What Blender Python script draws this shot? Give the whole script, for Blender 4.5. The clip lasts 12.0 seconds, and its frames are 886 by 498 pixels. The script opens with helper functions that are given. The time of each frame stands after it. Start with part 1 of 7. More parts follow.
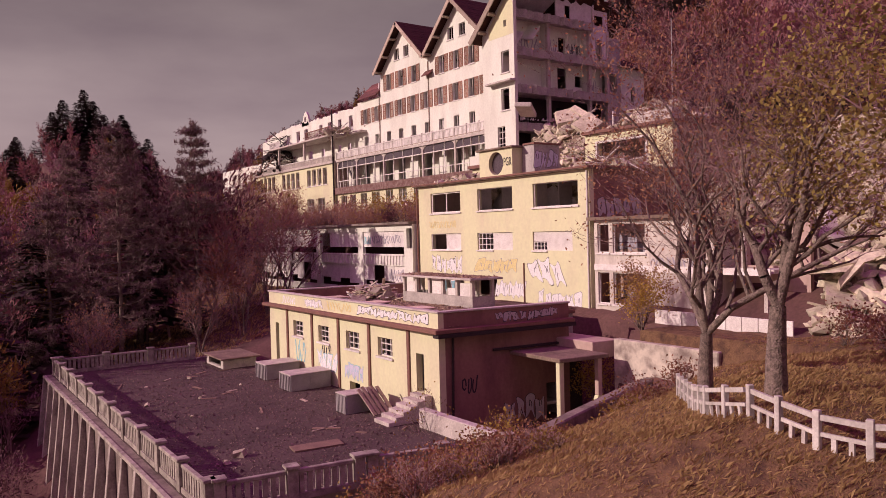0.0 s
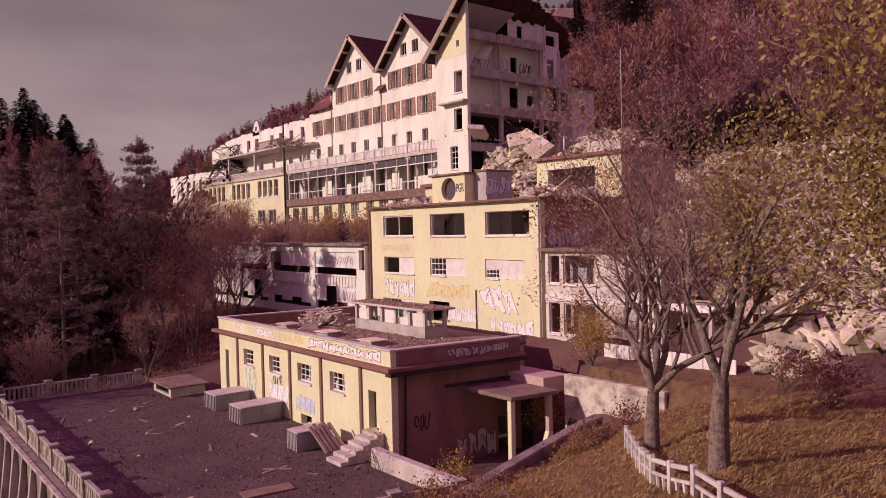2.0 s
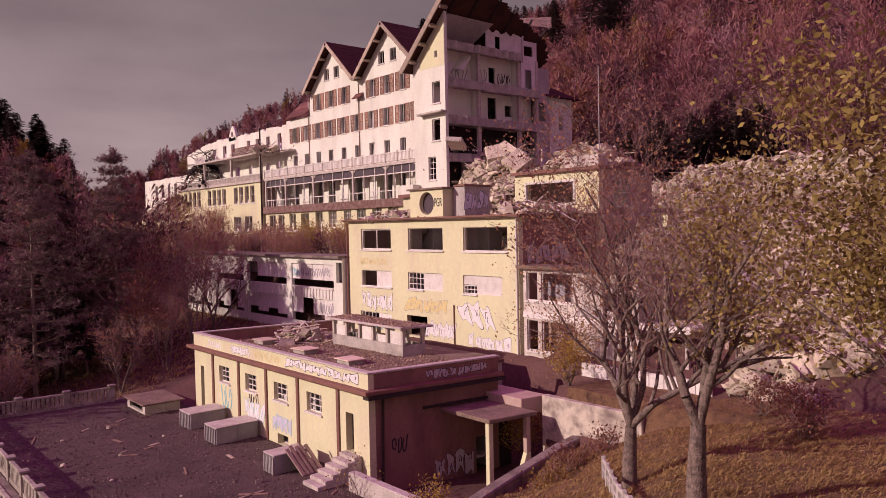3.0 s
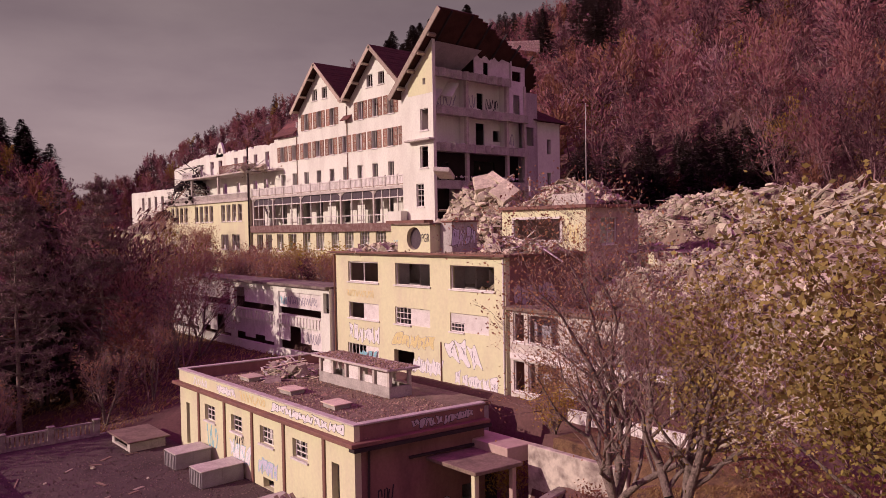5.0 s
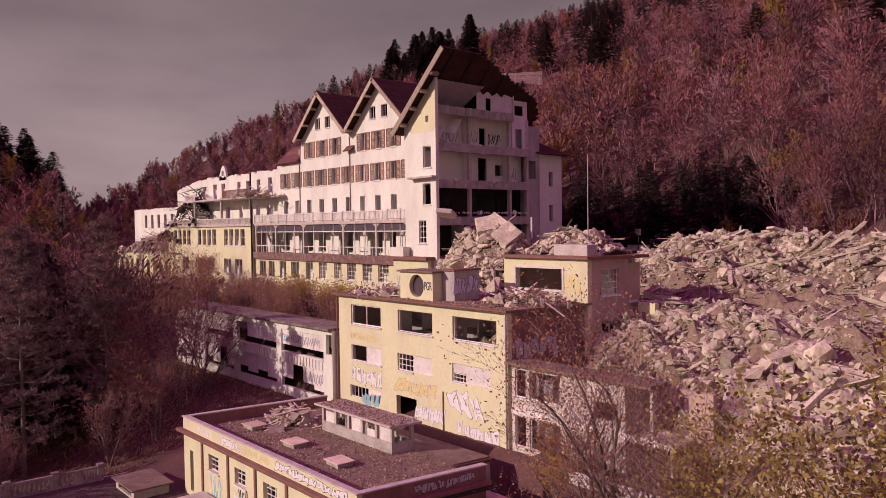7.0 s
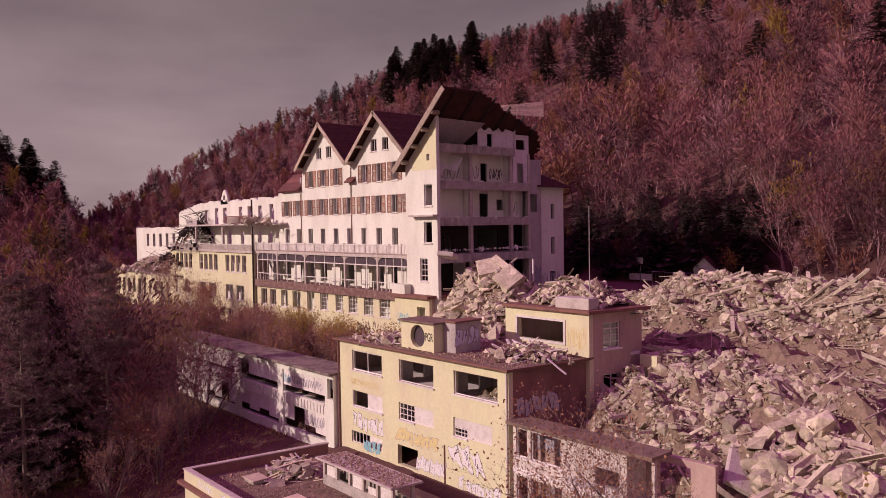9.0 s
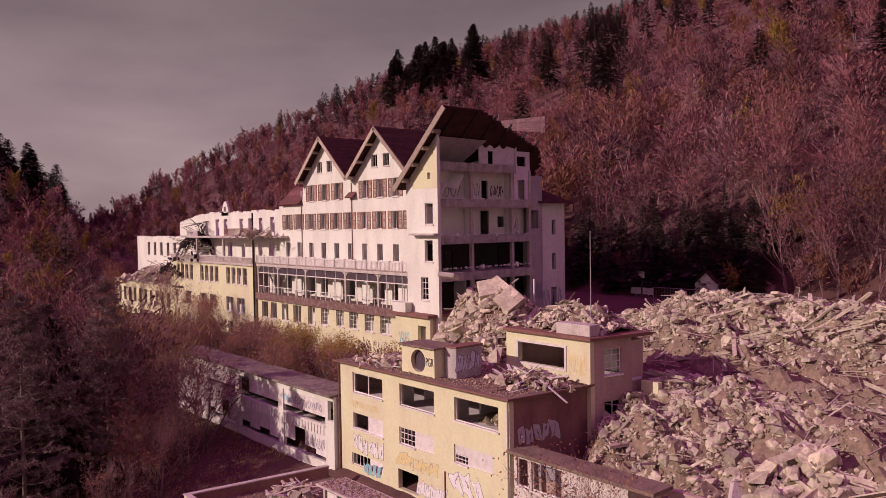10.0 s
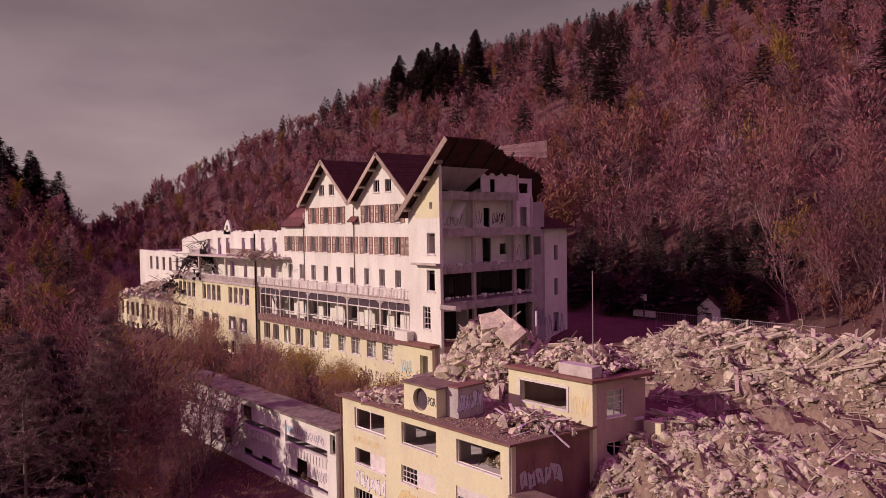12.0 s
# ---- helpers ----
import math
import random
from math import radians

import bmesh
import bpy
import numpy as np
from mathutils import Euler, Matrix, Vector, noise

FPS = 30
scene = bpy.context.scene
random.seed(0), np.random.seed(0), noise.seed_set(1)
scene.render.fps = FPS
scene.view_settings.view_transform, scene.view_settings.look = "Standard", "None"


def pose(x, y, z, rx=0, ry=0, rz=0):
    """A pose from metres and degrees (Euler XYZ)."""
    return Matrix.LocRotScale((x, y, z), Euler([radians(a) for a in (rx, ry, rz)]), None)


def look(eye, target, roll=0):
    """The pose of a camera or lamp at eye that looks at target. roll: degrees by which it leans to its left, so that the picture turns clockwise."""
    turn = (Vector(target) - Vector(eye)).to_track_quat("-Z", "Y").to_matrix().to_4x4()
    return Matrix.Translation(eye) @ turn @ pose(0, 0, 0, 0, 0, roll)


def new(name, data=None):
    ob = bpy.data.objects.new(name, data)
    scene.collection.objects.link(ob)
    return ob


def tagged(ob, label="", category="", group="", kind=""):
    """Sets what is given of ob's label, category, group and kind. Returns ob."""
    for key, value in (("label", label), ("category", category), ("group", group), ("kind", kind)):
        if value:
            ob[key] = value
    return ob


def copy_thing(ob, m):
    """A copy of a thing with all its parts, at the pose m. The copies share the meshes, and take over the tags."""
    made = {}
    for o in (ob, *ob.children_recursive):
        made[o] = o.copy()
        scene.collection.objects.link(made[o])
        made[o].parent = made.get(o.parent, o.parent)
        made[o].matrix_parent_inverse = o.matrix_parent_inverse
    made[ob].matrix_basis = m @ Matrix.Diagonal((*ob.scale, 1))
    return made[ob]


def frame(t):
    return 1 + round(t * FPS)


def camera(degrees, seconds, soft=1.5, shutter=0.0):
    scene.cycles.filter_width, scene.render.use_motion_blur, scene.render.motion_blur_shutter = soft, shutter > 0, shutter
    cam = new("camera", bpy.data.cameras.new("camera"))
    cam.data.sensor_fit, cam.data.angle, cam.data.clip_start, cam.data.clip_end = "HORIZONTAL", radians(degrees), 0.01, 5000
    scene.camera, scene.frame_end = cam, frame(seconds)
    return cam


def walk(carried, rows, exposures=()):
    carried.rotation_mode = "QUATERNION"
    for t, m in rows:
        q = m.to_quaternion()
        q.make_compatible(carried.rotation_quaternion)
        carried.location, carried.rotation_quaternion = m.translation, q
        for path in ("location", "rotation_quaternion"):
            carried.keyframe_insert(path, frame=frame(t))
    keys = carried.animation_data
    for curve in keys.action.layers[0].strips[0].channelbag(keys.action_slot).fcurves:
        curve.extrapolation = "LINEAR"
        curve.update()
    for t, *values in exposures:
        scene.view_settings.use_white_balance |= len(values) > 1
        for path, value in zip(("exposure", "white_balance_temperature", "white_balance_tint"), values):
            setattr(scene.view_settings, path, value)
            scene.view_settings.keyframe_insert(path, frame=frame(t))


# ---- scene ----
cam = camera(61.0, 12.0, soft=0.7)
PATH = [
    (0, (1.687, 0.449, 11.11), (2.839, 2.083, 11.062), -1.5),
    (0.5, (1.719, 0.363, 11.564), (2.894, 1.981, 11.515), -1.5),
    (1, (1.713, 0.348, 12.035), (2.913, 1.947, 11.984), -1.4),
    (1.5, (1.742, 0.393, 12.519), (2.969, 1.971, 12.467), -1.3),
    (2, (1.708, 0.396, 13.067), (2.961, 1.955, 13.011), -1.3),
    (2.5, (1.783, 0.482, 13.586), (3.059, 2.021, 13.528), -1.3),
    (3, (1.827, 0.521, 14.176), (3.125, 2.042, 14.116), -1.2),
    (5, (1.992, 0.47, 16.673), (3.312, 1.971, 16.613), -1.0),
    (5.5, (1.976, 0.473, 17.418), (3.296, 1.974, 17.359), -0.9),
    (6, (1.892, 0.389, 18.193), (3.211, 1.892, 18.134), -0.9),
    (6.5, (1.79, 0.343, 19.161), (3.109, 1.846, 19.101), -0.9),
    (7, (1.824, 0.319, 20.113), (3.141, 1.822, 20.053), -0.8),
    (9, (2.116, 0.428, 23.853), (3.429, 1.936, 23.788), -0.9),
    (9.5, (2.229, 0.457, 24.742), (3.54, 1.966, 24.676), -0.9),
    (10, (2.326, 0.551, 25.683), (3.636, 2.061, 25.615), -0.9),
    (10.5, (2.433, 0.605, 26.628), (3.74, 2.116, 26.559), -0.9),
    (11, (2.426, 0.615, 27.444), (3.734, 2.126, 27.373), -0.9),
    (11.5, (2.414, 0.616, 27.959), (3.72, 2.129, 27.89), -0.9),
    (12, (2.45, 0.626, 28.509), (3.756, 2.14, 28.439), -0.9),
]
walk(cam, [(t, look(eye, target, roll)) for t, eye, target, roll in PATH], exposures=[(0.0, -0.38, 6500, 53), (12.0, -0.56, 6500, 56)])

import itertools


# ---- light ----
SUN_FROM = Vector((-0.84, 0.356, 0.40)).normalized()
sun = new("sun", bpy.data.lights.new("sun", "SUN"))
sun.data.energy, sun.data.angle, sun.data.color = 4.2, radians(0.6), (1.0, 0.965, 0.70)
sun.matrix_world = look(SUN_FROM * 300, (0, 0, 0))

world = bpy.data.worlds.new("sky")
scene.world = world
world.use_nodes = True
wn, wl = world.node_tree.nodes, world.node_tree.links
wn.clear()
w_out, w_bg, w_sky = wn.new("ShaderNodeOutputWorld"), wn.new("ShaderNodeBackground"), wn.new("ShaderNodeTexSky")
w_sky.sky_type, w_sky.sun_disc = "NISHITA", False
w_sky.sun_elevation = math.asin(SUN_FROM.z)
w_sky.sun_rotation = math.atan2(SUN_FROM.x, SUN_FROM.y)
w_sky.dust_density, w_sky.air_density = 4.0, 1.0
# a thin mauve veil of cloud over the sky
w_tc, w_map, w_noise = wn.new("ShaderNodeTexCoord"), wn.new("ShaderNodeMapping"), wn.new("ShaderNodeTexNoise")
w_map.inputs["Scale"].default_value = (1.6, 1.6, 5.0)
w_noise.inputs["Scale"].default_value, w_noise.inputs["Detail"].default_value = 1.7, 6.0
w_ramp, w_mix = wn.new("ShaderNodeValToRGB"), wn.new("ShaderNodeMixRGB")
w_ramp.color_ramp.elements[0].position, w_ramp.color_ramp.elements[0].color = 0.30, (2.9, 2.45, 2.6, 1)
w_ramp.color_ramp.elements[1].position, w_ramp.color_ramp.elements[1].color = 0.72, (5.0, 4.55, 4.4, 1)
w_mix.inputs[0].default_value = 0.86
wl.new(w_tc.outputs["Generated"], w_map.inputs["Vector"])
wl.new(w_map.outputs["Vector"], w_noise.inputs["Vector"])
wl.new(w_noise.outputs["Fac"], w_ramp.inputs["Fac"])
wl.new(w_sky.outputs["Color"], w_mix.inputs[1])
wl.new(w_ramp.outputs["Color"], w_mix.inputs[2])
# brighter above the horizon than higher up
w_sep, w_fall, w_dim = wn.new("ShaderNodeSeparateXYZ"), wn.new("ShaderNodeMapRange"), wn.new("ShaderNodeMixRGB")
w_fall.inputs["From Min"].default_value, w_fall.inputs["From Max"].default_value = 0.42, 0.9
w_tone = wn.new("ShaderNodeMixRGB")
w_tone.inputs[1].default_value, w_tone.inputs[2].default_value = (1.12, 1.14, 0.94, 1), (3.8, 0.72, 3.7, 1)
w_dim.blend_type, w_dim.inputs[0].default_value = "MULTIPLY", 1.0
wl.new(w_tc.outputs["Generated"], w_sep.inputs["Vector"])
wl.new(w_sep.outputs["Z"], w_fall.inputs["Value"])
wl.new(w_mix.outputs["Color"], w_dim.inputs[1])
wl.new(w_fall.outputs["Result"], w_tone.inputs[0])
wl.new(w_tone.outputs["Color"], w_dim.inputs[2])
# the cloud thins out above the ridge
w_low, w_grey = wn.new("ShaderNodeMapRange"), wn.new("ShaderNodeMixRGB")
w_low.inputs["From Min"].default_value, w_low.inputs["From Max"].default_value = 0.06, 0.36
w_low.inputs["To Min"].default_value, w_low.inputs["To Max"].default_value = 1.1, 0.52
w_low.interpolation_type = "SMOOTHSTEP"
w_grey.blend_type, w_grey.inputs[0].default_value = "MULTIPLY", 1.0
wl.new(w_sep.outputs["Z"], w_low.inputs["Value"])
wl.new(w_dim.outputs["Color"], w_grey.inputs[1])
wl.new(w_low.outputs["Result"], w_grey.inputs[2])
wl.new(w_grey.outputs["Color"], w_bg.inputs["Color"])
wl.new(w_bg.outputs["Background"], w_out.inputs["Surface"])
w_bg.inputs["Strength"].default_value = 0.1


# ---- materials ----
def surface(name, base, second=None, size=1.2, fine=14.0, rough=0.85, bump=0.15, amount=0.6, metal=0.0, per_object=0.0, per_island=0.0, streak=0.0, spec=0.3, grainy=0.21):
    """A worn surface: two tones in patches, fine grain over them, relief, and a tone of its own for each piece."""
    m = bpy.data.materials.new(name)
    m.use_nodes = True
    n, l = m.node_tree.nodes, m.node_tree.links
    bs = n["Principled BSDF"]
    second = second or tuple(c * 0.62 for c in base)
    geo = n.new("ShaderNodeNewGeometry")
    big, small = n.new("ShaderNodeTexNoise"), n.new("ShaderNodeTexNoise")
    big.inputs["Scale"].default_value, big.inputs["Detail"].default_value, big.inputs["Roughness"].default_value = 1.0 / size, 5.0, 0.62
    small.inputs["Scale"].default_value, small.inputs["Detail"].default_value = fine, 4.0
    if streak:
        mp = n.new("ShaderNodeMapping")
        mp.inputs["Scale"].default_value = (1, 1, streak)
        l.new(geo.outputs["Position"], mp.inputs["Vector"])
        l.new(mp.outputs["Vector"], big.inputs["Vector"])
    else:
        l.new(geo.outputs["Position"], big.inputs["Vector"])
    l.new(geo.outputs["Position"], small.inputs["Vector"])
    ramp = n.new("ShaderNodeMapRange")
    ramp.inputs["From Min"].default_value, ramp.inputs["From Max"].default_value = 0.42, 0.68
    ramp.inputs["To Max"].default_value = amount
    l.new(big.outputs["Fac"], ramp.inputs["Value"])
    mix = n.new("ShaderNodeMixRGB")
    mix.inputs[1].default_value, mix.inputs[2].default_value = (*base, 1), (*second, 1)
    l.new(ramp.outputs["Result"], mix.inputs[0])
    hsv = n.new("ShaderNodeHueSaturation")
    l.new(mix.outputs["Color"], hsv.inputs["Color"])
    grain = n.new("ShaderNodeMapRange")
    grain.inputs["From Min"].default_value, grain.inputs["From Max"].default_value = 0.25, 0.75
    grain.inputs["To Min"].default_value, grain.inputs["To Max"].default_value = 1 - grainy, 1 + grainy * 0.95
    l.new(small.outputs["Fac"], grain.inputs["Value"])
    value = grain.outputs["Result"]
    for source, much in (("object", per_object), ("island", per_island)):
        if much:
            out = n.new("ShaderNodeObjectInfo").outputs["Random"] if source == "object" else geo.outputs["Random Per Island"]
            vary, mul = n.new("ShaderNodeMapRange"), n.new("ShaderNodeMath")
            vary.inputs["To Min"].default_value, vary.inputs["To Max"].default_value = 1 - much, 1 + much
            mul.operation = "MULTIPLY"
            l.new(out, vary.inputs["Value"])
            l.new(value, mul.inputs[0])
            l.new(vary.outputs["Result"], mul.inputs[1])
            value = mul.outputs["Value"]
    l.new(value, hsv.inputs["Value"])
    l.new(hsv.outputs["Color"], bs.inputs["Base Color"])
    bs.inputs["Roughness"].default_value, bs.inputs["Metallic"].default_value = rough, metal
    bs.inputs["Specular IOR Level"].default_value = spec
    if bump:
        b = n.new("ShaderNodeBump")
        b.inputs["Strength"].default_value, b.inputs["Distance"].default_value = bump, 0.05
        l.new(small.outputs["Fac"], b.inputs["Height"])
        l.new(b.outputs["Normal"], bs.inputs["Normal"])
    return m


YELLOW = surface("yellow_plaster", (0.71, 0.70, 0.44), (0.63, 0.56, 0.40), 2.2, 5, 0.9, 0.06, 0.75, streak=0.35, grainy=0.06)
# Ochre pushed towards pink: the tint of the end walls' shade is mixed in.
OCHRE = surface("shade_tinted_ochre_plaster", (0.52, 0.38, 0.32), (0.36, 0.24, 0.22), 1.8, 5, 0.9, 0.08, 0.8, streak=0.3, grainy=0.08)
WHITE = surface("white_plaster", (0.78, 0.79, 0.69), (0.60, 0.58, 0.50), 2.0, 5, 0.9, 0.06, 0.65, streak=0.3, grainy=0.07)
STAINWALL = surface("stained_cream_render", (0.62, 0.55, 0.45), (0.19, 0.14, 0.125), 0.9, 6, 0.9, 0.25, 0.95, grainy=0.1)
WORNWHITE = surface("worn_white_render", (0.68, 0.62, 0.55), (0.42, 0.35, 0.31), 1.1, 6, 0.9, 0.12, 0.85, streak=0.3, grainy=0.1)
GREYWALL = surface("grey_render", (0.46, 0.42, 0.40), (0.30, 0.26, 0.25), 1.4, 8, 0.9, 0.2, 0.8, streak=0.4)
INSIDE = surface("inner_plaster", (0.74, 0.68, 0.68), (0.58, 0.51, 0.52), 1.0, 6, 0.9, 0.1, 0.85, grainy=0.1)
CONCRETE = surface("weathered_concrete", (0.48, 0.44, 0.40), (0.27, 0.24, 0.22), 0.9, 12, 0.9, 0.25, 0.75)
PALECONC = surface("pale_concrete", (0.57, 0.51, 0.46), (0.34, 0.28, 0.25), 0.8, 12, 0.9, 0.25, 0.6)
STAINCONC = surface("lichen_stained_concrete", (0.47, 0.42, 0.36), (0.17, 0.135, 0.12), 0.7, 10, 0.9, 0.3, 0.95, streak=0.35)
RUST = surface("rusty_brown_metal", (0.25, 0.12, 0.09), (0.16, 0.08, 0.07), 0.7, 20, 0.75, 0.2, 0.7)
DARKRUST = surface("flaking_dark_beam", (0.17, 0.085, 0.075), (0.42, 0.33, 0.29), 0.35, 12, 0.85, 0.3, 0.5)
ROOFTILE = surface("dark_roof_tile", (0.085, 0.038, 0.030), (0.05, 0.025, 0.021), 1.0, 12, 0.95, 0.3, 0.8, spec=0.15, per_island=0.25)
REDTILE = surface("red_roof_tile", (0.19, 0.075, 0.065), (0.11, 0.05, 0.05), 0.6, 12, 0.85, 0.3, 0.8, per_object=0.25)
WOOD = surface("weathered_timber", (0.33, 0.22, 0.16), (0.20, 0.13, 0.10), 0.5, 30, 0.85, 0.25, 0.7, per_object=0.2, per_island=0.2)
SHUTTER = surface("brown_shutter_paint", (0.40, 0.22, 0.16), (0.29, 0.16, 0.12), 0.6, 25, 0.8, 0.2, 0.7, per_object=0.25)
PALEWOOD = surface("bleached_planks", (0.50, 0.40, 0.32), (0.34, 0.25, 0.20), 0.5, 25, 0.85, 0.25, 0.7, per_object=0.2, per_island=0.3)
LATHWOOD = surface("sun_bleached_laths", (0.72, 0.61, 0.45), (0.5, 0.4, 0.3), 0.5, 25, 0.85, 0.25, 0.6, per_object=0.2)
WHITEPAINT = surface("flaking_white_paint", (0.78, 0.74, 0.70), (0.52, 0.46, 0.42), 0.5, 25, 0.7, 0.2, 0.5, per_object=0.1)
FENCEPAINT = surface("grey_white_fence_paint", (0.58, 0.54, 0.50), (0.36, 0.31, 0.28), 0.4, 20, 0.8, 0.2, 0.7, per_object=0.15)
# End walls away from the sun: shade put into a darker, redder plaster.
SHADEWALL = surface("shade_darkened_plaster", (0.31, 0.16, 0.135), (0.18, 0.085, 0.078), 1.3, 7, 0.9, 0.12, 0.85, streak=0.35, grainy=0.1)
DARKCONC = surface("dark_mossy_concrete", (0.26, 0.21, 0.18), (0.10, 0.075, 0.065), 0.8, 12, 0.95, 0.35, 0.95, streak=0.5)
LICHEN = surface("lichened_grey_concrete", (0.40, 0.36, 0.30), (0.17, 0.14, 0.12), 0.45, 14, 0.95, 0.4, 0.9, grainy=0.15, per_object=0.15)
DUCTGREY = surface("pale_grey_duct_sheet", (0.34, 0.31, 0.31), (0.22, 0.19, 0.19), 0.7, 20, 0.65, 0.1, 0.6)
GRAVEL = surface("roof_gravel", (0.105, 0.070, 0.064), (0.06, 0.040, 0.037), 2.5, 8, 0.95, 0.9, 0.8)
ROOFDIRT = surface("mossy_roof_felt", (0.25, 0.18, 0.135), (0.13, 0.095, 0.072), 1.0, 7, 0.95, 0.7, 0.8)
RUBBLE = surface("broken_masonry", (0.55, 0.49, 0.37), (0.28, 0.22, 0.16), 0.8, 6, 0.95, 0.9, 0.75, per_object=0.22, per_island=0.3)
RUBBLEFINE = surface("crumbled_masonry", (0.36, 0.285, 0.205), (0.20, 0.145, 0.105), 1.2, 6, 0.95, 0.4, 0.8, per_island=0.35)
RUBBLEDIRT = surface("rubble_dust", (0.30, 0.225, 0.155), (0.13, 0.09, 0.066), 0.5, 16, 0.95, 1.0, 0.8)
SOIL = surface("leaf_litter_ground", (0.135, 0.068, 0.058), (0.075, 0.038, 0.034), 3.0, 5, 0.95, 0.8, 0.8)
TAWNY = surface("matted_dry_turf", (0.215, 0.125, 0.062), (0.085, 0.046, 0.03), 0.5, 30, 0.95, 1.0, 0.95, grainy=0.45)
BARK = surface("grey_bark", (0.25, 0.185, 0.155), (0.075, 0.055, 0.048), 0.14, 22, 0.95, 1.0, 0.85, grainy=0.35)
TWIG = surface("bare_twigs", (0.40, 0.26, 0.24), (0.23, 0.14, 0.14), 3.0, 6, 0.9, 0.0, 0.7, per_island=0.25)
WOODTWIG = surface("mauve_wood_twigs", (0.29, 0.165, 0.165), (0.17, 0.095, 0.10), 3.0, 6, 0.9, 0.0, 0.7, per_island=0.3)
DARKTWIG = surface("dark_twigs", (0.26, 0.16, 0.145), (0.16, 0.095, 0.09), 3.0, 6, 0.9, 0.0, 0.7, per_island=0.25)
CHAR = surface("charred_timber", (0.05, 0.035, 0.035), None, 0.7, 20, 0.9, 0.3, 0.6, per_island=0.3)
METALGREY = surface("dull_grey_sheet", (0.20, 0.17, 0.18), (0.12, 0.10, 0.11), 0.7, 20, 0.6, 0.1, 0.6, metal=0.2)
PANE = surface("dusty_dark_glass", (0.10, 0.075, 0.09), (0.05, 0.04, 0.05), 0.8, 9, 0.25, 0.0, 0.7, spec=0.5)
METAL = surface("galvanised_steel", (0.42, 0.40, 0.40), (0.28, 0.25, 0.24), 0.8, 30, 0.5, 0.1, 0.5, metal=0.7)


def leafy(name, a, b, rough=0.7, through_light=0.25):
    """Leaves of many tones, one for each leaf, with some light passing through."""
    m = bpy.data.materials.new(name)
    m.use_nodes = True
    n, l = m.node_tree.nodes, m.node_tree.links
    bs, out = n["Principled BSDF"], n["Material Output"]
    geo, ramp = n.new("ShaderNodeNewGeometry"), n.new("ShaderNodeValToRGB")
    ramp.color_ramp.elements[0].color, ramp.color_ramp.elements[1].color = (*a, 1), (*b, 1)
    big = n.new("ShaderNodeTexNoise")
    big.inputs["Scale"].default_value = 0.09
    l.new(geo.outputs["Position"], big.inputs["Vector"])
    mixer = n.new("ShaderNodeMath")
    mixer.operation = "MULTIPLY_ADD"
    mixer.inputs[1].default_value = 0.55
    half = n.new("ShaderNodeMath")
    half.operation = "MULTIPLY_ADD"
    half.inputs[1].default_value, half.inputs[2].default_value = 1.6, -0.55
    l.new(big.outputs["Fac"], half.inputs[0])
    l.new(geo.outputs["Random Per Island"], mixer.inputs[0])
    l.new(half.outputs["Value"], mixer.inputs[2])
    l.new(mixer.outputs["Value"], ramp.inputs["Fac"])
    l.new(ramp.outputs["Color"], bs.inputs["Base Color"])
    bs.inputs["Roughness"].default_value = rough
    bs.inputs["Specular IOR Level"].default_value = 0.2
    tr, mx = n.new("ShaderNodeBsdfTranslucent"), n.new("ShaderNodeMixShader")
    mx.inputs[0].default_value = through_light
    l.new(ramp.outputs["Color"], tr.inputs["Color"])
    l.new(bs.outputs["BSDF"], mx.inputs[1])
    l.new(tr.outputs["BSDF"], mx.inputs[2])
    l.new(mx.outputs["Shader"], out.inputs["Surface"])
    return m


LEAF_GOLD = leafy("golden_leaves", (0.20, 0.11, 0.03), (0.34, 0.22, 0.05))
LEAF_OLIVE = leafy("olive_yellow_leaves", (0.14, 0.10, 0.035), (0.62, 0.48, 0.14), 0.7, 0.35)
LEAF_OCHRE = leafy("ochre_leaves", (0.27, 0.14, 0.06), (0.50, 0.31, 0.14), 0.7, 0.35)
LEAF_RUST = leafy("rust_brown_leaves", (0.19, 0.075, 0.055), (0.32, 0.15, 0.085))
LEAF_WOOD = leafy("autumn_wood_leaves", (0.22, 0.082, 0.09), (0.38, 0.165, 0.16))
LEAF_DUSK = leafy("dusky_wood_leaves", (0.10, 0.04, 0.05), (0.17, 0.075, 0.08))
LEAF_MAUVE = leafy("mauve_wood_leaves", (0.25, 0.125, 0.145), (0.40, 0.215, 0.23))
LEAF_GILT = leafy("bright_golden_leaves", (0.34, 0.21, 0.04), (0.62, 0.44, 0.09), 0.7, 0.4)
LEAF_RUSSET = leafy("pale_russet_leaves", (0.30, 0.13, 0.095), (0.55, 0.31, 0.15), 0.7, 0.4)
NEEDLE = leafy("dark_pine_needles", (0.14, 0.088, 0.09), (0.27, 0.175, 0.16), 0.7, 0.2)
NEEDLE_DARK = leafy("dark_spruce_needles", (0.05, 0.032, 0.034), (0.115, 0.08, 0.068), 0.7, 0.15)
GRASS = leafy("dry_grass", (0.25, 0.155, 0.065), (0.55, 0.37, 0.17), 0.8, 0.35)


# ---- mesh helpers ----
def box(bm, x0, y0, z0, x1, y1, z1, m=None):
    """An axis-aligned box, or one placed by the matrix m."""
    vs = [bm.verts.new((m @ Vector(p)) if m else p) for p in
          ((x0, y0, z0), (x1, y0, z0), (x1, y1, z0), (x0, y1, z0), (x0, y0, z1), (x1, y0, z1), (x1, y1, z1), (x0, y1, z1))]
    for f in ((3, 2, 1, 0), (4, 5, 6, 7), (0, 1, 5, 4), (1, 2, 6, 5), (2, 3, 7, 6), (3, 0, 4, 7)):
        bm.faces.new([vs[i] for i in f])
    return vs


